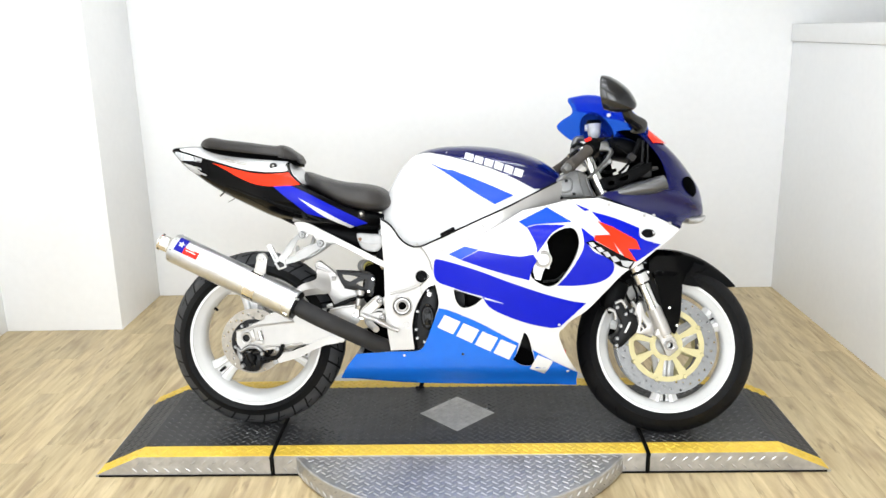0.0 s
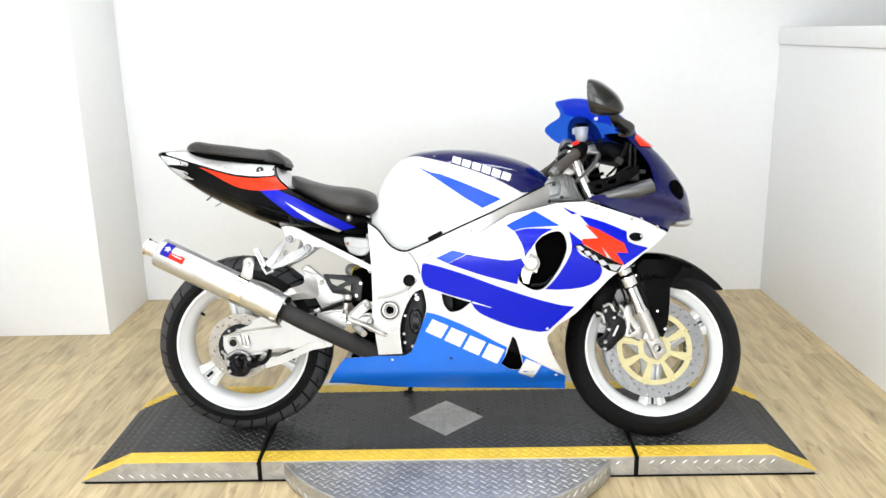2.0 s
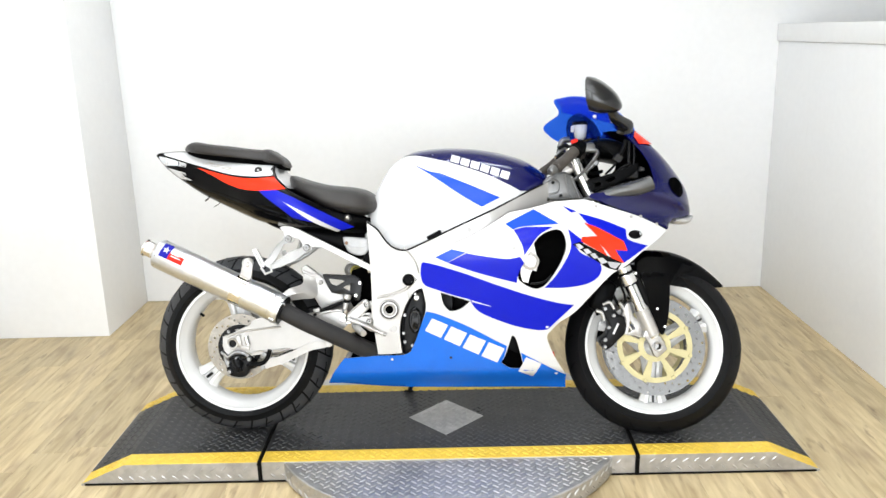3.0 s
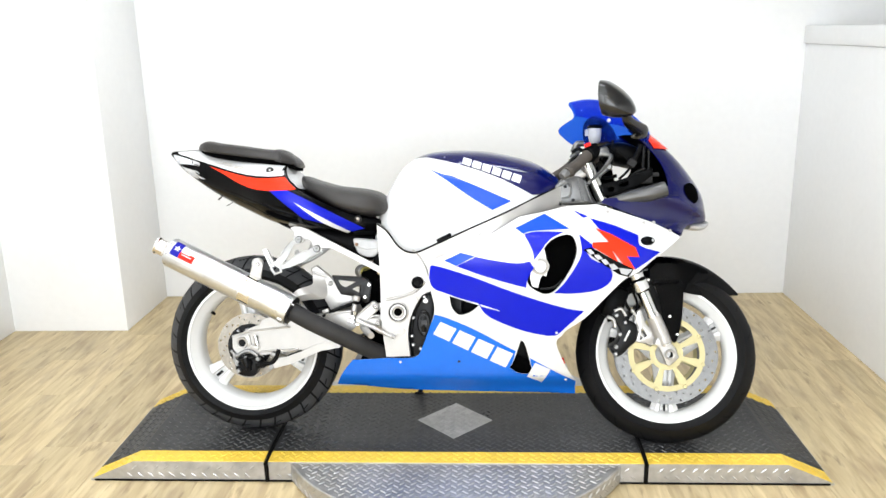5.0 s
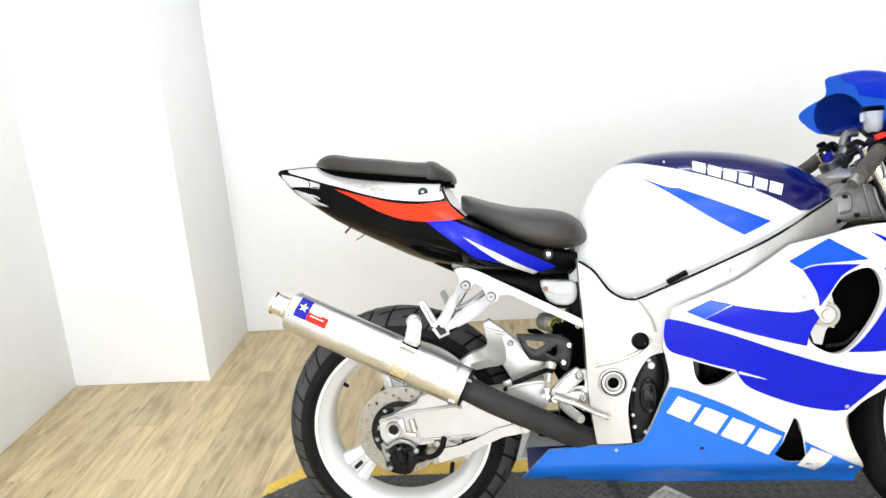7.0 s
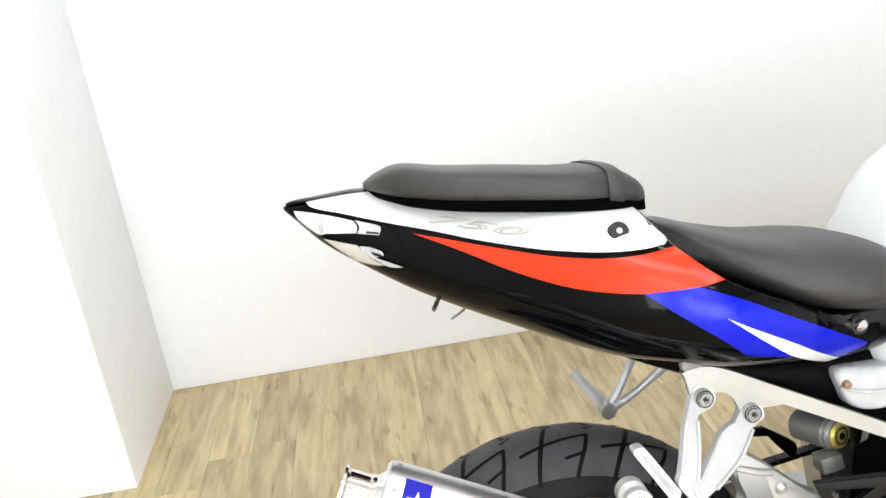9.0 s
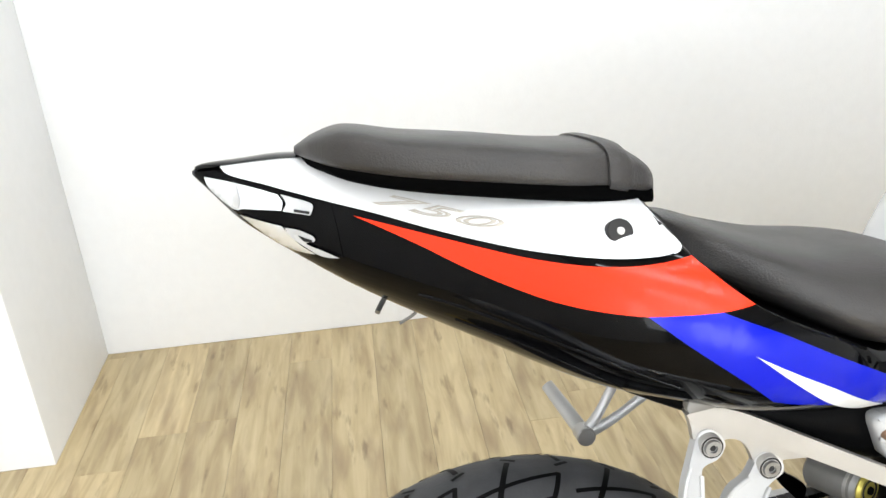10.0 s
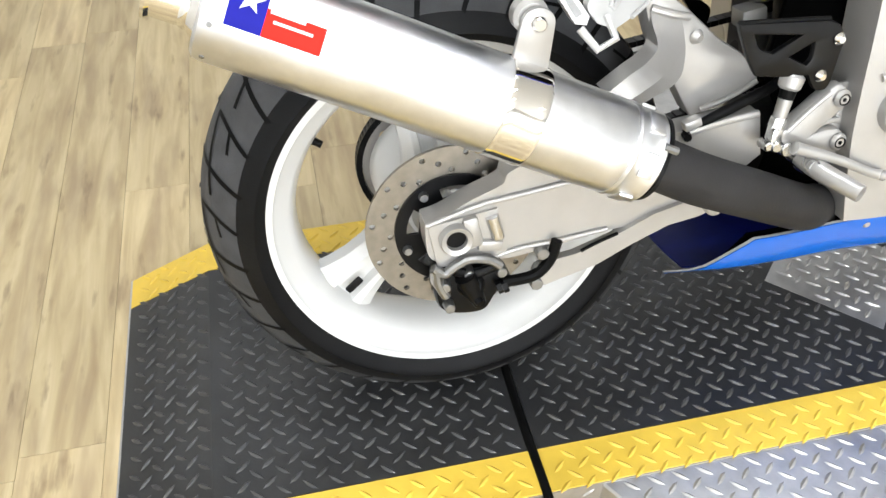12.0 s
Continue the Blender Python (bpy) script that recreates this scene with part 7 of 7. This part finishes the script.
for s in (1, -1):
    g = [(0.353, -0.225, 0.860), (0.394, -0.190, 0.890), (0.436, -0.155, 0.923)]
    hbar = [Vector((p[0], s * p[1], p[2])) for p in g]
    bar = part("handlebar", tube([hbar[0], hbar[0].lerp(hbar[1], 0.3), hbar[1], hbar[2], Vector((0.455, -s * 0.115, 0.905))], [0.0165, 0.0185, 0.0175, 0.0185, 0.014], 22), GRIP, bike, "worn brown-black rubber handlebar grip", 40)
    part("bar_end", rod(hbar[0], hbar[0] + (hbar[0] - hbar[1]).normalized() * 0.026, 0.0165, 0.013, 18, None, 0.003), ROTOR, bar, "steel bar end weight", 40)
    ring = hbar[0].lerp(hbar[1], 0.12)
    part("grip_ring", rod(ring, ring + (hbar[1] - hbar[0]).normalized() * 0.006, 0.020, 0.020, 20, None, 0.002), GRIP, bar, "grip collar", 40)
    ring = hbar[1].lerp(hbar[2], 0.75)
    part("switch_pod", rod(ring, ring + (hbar[2] - hbar[1]).normalized() * 0.045, 0.026, 0.024, 20, None, 0.005), PLASTIC, bar, "black switch housing", 40)
    part("kill_switch", box_bm((0.022, 0.014, 0.012), hbar[2] + Vector((-0.012, -s * 0.016, 0.026)), 0.003, (0, -20, 0)), FLAGRED if s > 0 else PLASTIC, bar, "red switch" if s > 0 else "black switch")
    part("lever", tube([hbar[2] + Vector((0.035, 0, -0.002)), hbar[2] + Vector((0.062, -s * 0.012, -0.012)), hbar[1] + Vector((0.072, -s * 0.01, -0.022)), hbar[0] + Vector((0.068, -s * 0.01, -0.03)), hbar[0] + Vector((0.062, -s * 0.015, -0.038))], [0.009, 0.007, 0.0055, 0.005, 0.007], 12), ROTOR, bar, "silver hand lever", 40)
    part("lever_clamp", box_bm((0.045, 0.03, 0.028), hbar[2] + Vector((0.035, s * 0.008, 0.006)), 0.008, (0, -15, 0)), ROTOR, bar, "grey lever clamp", 40)
    part("yoke_clamp", rod((0.435, -s * 0.108, 0.87), (0.42, -s * 0.108, 0.905), 0.03, 0.03, 24, None, 0.003), ROTOR, bike, "grey fork clamp", 40)
    part("fork_adjuster", rod((0.42, -s * 0.108, 0.905), (0.413, -s * 0.108, 0.925), 0.012, 0.010, 12, None, 0.002), FLAGBLUE, bike, "blue fork adjuster cap")
rv = Vector((0.464, -0.045, 0.994))
res = part("front_reservoir", lathe([(0, -0.030), (0.012, -0.030), (0.019, -0.022), (0.0215, 0.0), (0.023, 0.018), (0, 0.018)], Matrix.Translation(rv), 28), FLUID, bike, "translucent grey brake fluid reservoir", 40)
part("reservoir_lid", rod(rv + Vector((0, 0, 0.018)), rv + Vector((0, 0, 0.030)), 0.0255, 0.0245, 28, None, 0.003), PLASTIC, res, "black reservoir lid", 40)
part("reservoir_ear", box_bm((0.012, 0.01, 0.022), rv + Vector((-0.026, -0.006, 0.005)), 0.003), FLUID, res, "reservoir lug")
part("reservoir_hose", tube([rv + Vector((0, 0, -0.028)), rv + Vector((0.006, -0.02, -0.05)), rv + Vector((0.03, -0.05, -0.066))], 0.006, 8), CABLE, res, "black hose")
for line, r in (([(0.476, -0.090, 0.878), (0.506, -0.090, 0.915), (0.491, -0.090, 0.949), (0.463, -0.090, 0.945)], 0.0045), ([(0.484, -0.090, 0.930), (0.510, -0.090, 0.941), (0.518, -0.090, 0.970)], 0.004), ([(0.470, -0.080, 0.860), (0.496, -0.080, 0.848), (0.530, -0.080, 0.855)], 0.006), ([(0.382, -0.100, 0.931), (0.404, -0.100, 0.942), (0.426, -0.100, 0.930)], 0.006), ([(0.374, -0.100, 0.883), (0.385, -0.100, 0.909), (0.404, -0.100, 0.920)], 0.007), ([(0.363, -0.120, 0.849), (0.393, -0.120, 0.860), (0.430, -0.120, 0.859), (0.463, -0.120, 0.851)], 0.008), ([(0.452, -0.100, 0.906), (0.471, -0.100, 0.893), (0.478, -0.100, 0.866)], 0.009)):
    part("control_cable", tube(line, r, 8), CABLE, bike, "black control cable")
part("master_cylinder", tube([(0.464, -0.120, 0.928), (0.490, -0.120, 0.928), (0.504, -0.120, 0.913), (0.500, -0.120, 0.887)], [0.013, 0.015, 0.012, 0.009], 14), DARKSTEEL, bike, "dark brake master cylinder", 40)
part("brake_line", tube([(0.498, -0.130, 0.887), (0.487, -0.130, 0.872), (0.469, -0.130, 0.854), (0.465, -0.130, 0.825), (0.476, -0.130, 0.802)], [0.010, 0.008, 0.006, 0.006, 0.008], 10), ROTOR, bike, "silver brake line fitting")
part("line_banjo", rod((0.498, -0.130, 0.881), (0.496, -0.145, 0.880), 0.011, 0.010, 14, None, 0.003), ROTOR, bike, "silver banjo bolt")
part("line_joint", box_bm((0.030, 0.02, 0.026), (0.476, -0.130, 0.810), 0.006, (0, 20, 0)), ROTOR, bike, "silver brake line joint", 30)
for line, r in (([(0.394, -0.040, 0.936), (0.406, -0.040, 0.962), (0.429, -0.040, 0.965)], 0.010), ([(0.387, -0.060, 0.915), (0.403, -0.060, 0.934), (0.421, -0.060, 0.930)], 0.010)):
    part("ignition_barrel", tube(line, r, 12), ROTOR, bike, "silver ignition barrel", 40)
part("key_head", rod((0.403, -0.030, 0.936), (0.411, -0.030, 0.966), 0.012, 0.011, 16, None, 0.002), FLAGBLUE, bike, "blue fork adjuster cap")

# windscreen
NEAR = [(0, (0.390, 0.150, 1.044)), (1, (0.49, 0.150, 1.020)), (2, (0.55, 0.142, 1.004)), (3, (0.605, 0.128, 0.966)), (3.3, (0.622, 0.122, 0.955))]
FARSIDE = [(0, (0.398, 0.165, 0.994)), (0.5, (0.424, 0.165, 0.976)), (1, (0.47, 0.160, 0.974)), (2, (0.54, 0.148, 0.985)), (3, (0.605, 0.128, 0.966)), (3.3, (0.622, 0.122, 0.955))]
RIDGE = [(0, (0.384, 0, 1.104)), (0.6, (0.438, 0, 1.113)), (1, (0.484, 0, 1.109)), (2, (0.562, 0, 1.080)), (3, (0.626, 0, 1.028)), (3.3, (0.640, 0, 1.012))]


def on(table, f):
    return Vector([curve(f, [(k, p[i]) for k, p in table]) for i in range(3)])


scr = bmesh.new()
rows = []
for k in range(31):
    f = 3.3 * k / 30
    row = []
    for j in range(41):
        v = -1 + j / 20
        e, c = on(NEAR if v < 0 else FARSIDE, f), on(RIDGE, f)
        a = abs(v) * math.pi / 2
        hump = 0.010 * math.exp(-((abs(v) - 0.45) / 0.14) ** 2)
        tail_out = (0.030 * math.exp(-((v - 0.82) / 0.16) ** 2) - 0.026 * math.exp(-((v - 0.42) / 0.2) ** 2) if v > 0 else 0.0) * max(0, 1 - f / 0.9)
        x = c.x + (e.x - c.x) * v * v - tail_out
        row.append(scr.verts.new((x, math.copysign(e.y * math.sin(a), v), c.z + (e.z - c.z) * (1 - math.cos(a)) - hump * (1 - 0.2 * f))))
    rows.append(row)
for a, b in zip(rows, rows[1:]):
    for j in range(40):
        scr.faces.new((a[j], a[j + 1], b[j + 1], b[j]))
bmesh.ops.recalc_face_normals(scr, faces=scr.faces)
bmesh.ops.solidify(scr, geom=scr.faces[:], thickness=0.003)
shield = part("windscreen", scr, SCREEN, bike, "translucent blue double-bubble windscreen", 60)
for f in (1.05, 2.05):
    p = on(NEAR, f) + Vector((0, 0, 0.008))
    p.y = -p.y
    part("screen_screw", rod(p + Vector((0, 0.01, 0)), p + Vector((0, -0.008, 0.001)), 0.0065, 0.0055, 14, None, 0.001), BAR, shield, "white screen screw")

# mirrors
for s in (1, -1):
    mc = Vector((0.478, -0.300, 1.074))
    base = Vector((0.590, -0.150, 0.978))
    mc, base = Vector((mc.x, s * mc.y, mc.z)), Vector((base.x, s * base.y, base.z))
    if s < 0:
        mc += Vector((0.045, 0, -0.045))
    shell = bmesh.new()
    bmesh.ops.create_uvsphere(shell, u_segments=36, v_segments=24, radius=1)
    for v in shell.verts:
        x, y, z = v.co
        n = 2.7
        k = (abs(x) ** n + abs(y) ** n + abs(z) ** n) ** (-1 / n)
        x, y, z = x * k, y * k, z * k
        x = max(x, -0.35)
        v.co = (0.068 * x * (1 - 0.15 * z) - 0.012 * z, 0.072 * y * (1 - 0.25 * max(0, x)), 0.053 * z * (1 - 0.26 * max(0, x)) - 0.012 * x)
    m = Matrix.Translation(mc) @ Euler((radians(s * 8), radians(6), radians(-s * 20))).to_matrix().to_4x4()
    bmesh.ops.transform(shell, matrix=m, verts=shell.verts)
    mir = part("mirror", shell, SHELL, bike, "black satin mirror housing", 50)
    part("mirror_stem", tube([mc + Vector((0.045, s * 0.03, -0.03)), mc + Vector((0.062, s * 0.06, -0.06)), base + Vector((0.0, -s * 0.02, 0.015)), base], [0.013, 0.017, 0.024, 0.034], 18, None, 6, 0.45), SHELL, mir, "black flared mirror stem", 50)

# ---- tread lugs and planks ----


def lug_bm(bm, x, y, z, turn, slope=0.0, length=0.026, wide=0.0065, high=0.0024):
    """One raised lens-shaped lug of the tread plate."""
    c, s = math.cos(turn), math.sin(turn)
    pts = [(-0.5, 0, 0), (-0.18, -0.5, 0), (0.18, -0.5, 0), (0.5, 0, 0), (0.18, 0.5, 0), (-0.18, 0.5, 0), (-0.26, 0, 1), (0.26, 0, 1)]
    vs = []
    for u, v, w in pts:
        px, py = u * length, v * wide
        dx, dy = c * px - s * py, s * px + c * py
        vs.append(bm.verts.new((x + dx, y + dy, z + w * high + slope * dx)))
    for f in ((0, 1, 6), (1, 2, 7, 6), (2, 3, 7), (3, 4, 7), (4, 5, 6, 7), (5, 0, 6)):
        bm.faces.new([vs[k] for k in f])


def deck_height(x):
    f = (abs(x) - BREAK) / (TOE - BREAK)
    return (DECK, 0.0) if f <= 0 else (DECK - (DECK - 0.007) * f, -math.copysign((DECK - 0.007) / (TOE - BREAK), x))


fields = {"deck": (LUGS, bmesh.new()), "stripe": (YELLOW, bmesh.new()), "disc": (PLATE, bmesh.new()), "diamond": (PLATE, bmesh.new())}
PX_, PY_ = 0.0352, 0.0305
for i in range(-36, 37):
    for j in range(-22, 14):
        for half in (0, 1):
            x, y = (i + 0.5 * half) * PX_ + 0.004, (j + 0.5 * half) * PY_ + 0.004
            turn = radians(40 if half else -40) + random.uniform(-0.04, 0.04)
            ax_, ay = abs(x), abs(y)
            if ay < 0.288 and ax_ < TOE - 0.012 and not (GAP - 0.022 < ax_ < GAP + 0.010):
                z, slope = deck_height(x)
                if abs(ax_ - BREAK) < 0.012 or abs(ay - 0.222) < 0.004:
                    continue
                if ay < 0.222 and abs(x + 0.006) / 0.132 + ay / 0.135 < 1.1:
                    if abs(x + 0.006) / 0.132 + ay / 0.135 < 0.9:
                        lug_bm(fields["diamond"][1], x, y, DECK + 0.0055, turn)
                    continue
                lug_bm(fields["deck" if ay < 0.222 else "stripe"][1], x, y, z + 0.0022, turn, slope)
            elif y < -0.30 and x * x + y * y < 0.585 ** 2:
                lug_bm(fields["disc"][1], x, y, 0.067, turn)
for key, (mat, bm) in fields.items():
    bmesh.ops.recalc_face_normals(bm, faces=bm.faces)
    tagged(part("tread_pattern", bm, mat, platform, "raised diamond tread lugs", 0), kind="stuff")
sides = bmesh.new()
for i in range(-33, 34):
    for half in (0, 1):
        x, z = (i + 0.5 * half) * PX_, 0.022 + 0.027 * half
        if abs(x) < 0.5 or abs(x) > 1.06 or abs(abs(x) - GAP) < 0.03:
            continue
        own = bmesh.new()
        lug_bm(own, 0, 0, 0, radians(40 if half else -40))
        bmesh.ops.transform(own, matrix=Matrix.Translation((x, -0.2898, z)) @ Matrix.Rotation(radians(90), 4, "X"), verts=own.verts)
        merge(sides, own)
for k in range(110):
    a = math.pi + math.pi * (k + 0.5) / 110
    if math.sin(a) * 0.6 > -0.3:
        continue
    own = bmesh.new()
    lug_bm(own, 0, 0, 0, radians(40 if k % 2 else -40))
    bmesh.ops.transform(own, matrix=Matrix.Rotation(a + math.pi / 2, 4, "Z") @ Matrix.Translation((0, -0.5998, 0.022 + 0.026 * (k % 2))) @ Matrix.Rotation(radians(90), 4, "X"), verts=own.verts)
    merge(sides, own)
bmesh.ops.recalc_face_normals(sides, faces=sides.faces)
tagged(part("edge_tread", sides, PLATE, platform, "raised tread lugs on the edge", 0), kind="stuff")
for s in (-1, 1):
    part("joint_cord", tube([(s * (GAP - 0.006), 0.28, DECK + 0.001), (s * (GAP - 0.007), 0.05, DECK + 0.002), (s * (GAP - 0.004), -0.15, DECK + 0.002), (s * (GAP - 0.006), -0.288, DECK + 0.001), (s * (GAP - 0.006), -0.293, DECK - 0.012), (s * (GAP - 0.006), -0.292, 0.004)], 0.0068, 10), CABLE, platform, "black rubber cord in the joint", 40)
part("base_seal", box_bm((2.35, 0.585, 0.006), (0, 0, 0.0035)), CABLE, platform, "black rubber base strip", 20)

# floor planks
PW, PLEN, X0 = 0.125, 1.22, -1.340


def plank_mesh(length):
    bm = box_bm((PW - 0.0005, length - 0.0005, 0.006), (0, 0, -0.003), 0.0004, None, None, 1)
    me = bpy.data.meshes.new("plank")
    bm.to_mesh(me)
    bm.free()
    me.materials.append(OAK)
    return me


full = plank_mesh(PLEN)
rng = random.Random(4)
for k in range(-8, 37):
    y = SOUTH - rng.uniform(0.05, PLEN - 0.1)
    x = X0 + (k + 0.5) * PW
    while y < BACK:
        lo, hi = max(y, SOUTH - 0.05), min(y + PLEN, BACK + 0.05)
        if hi - lo > 0.01:
            ob = new("plank", full if hi - lo > PLEN - 1e-4 else plank_mesh(hi - lo))
            ob.location = (x, (lo + hi) / 2, 0)
            ob.parent = floor
        y += PLEN
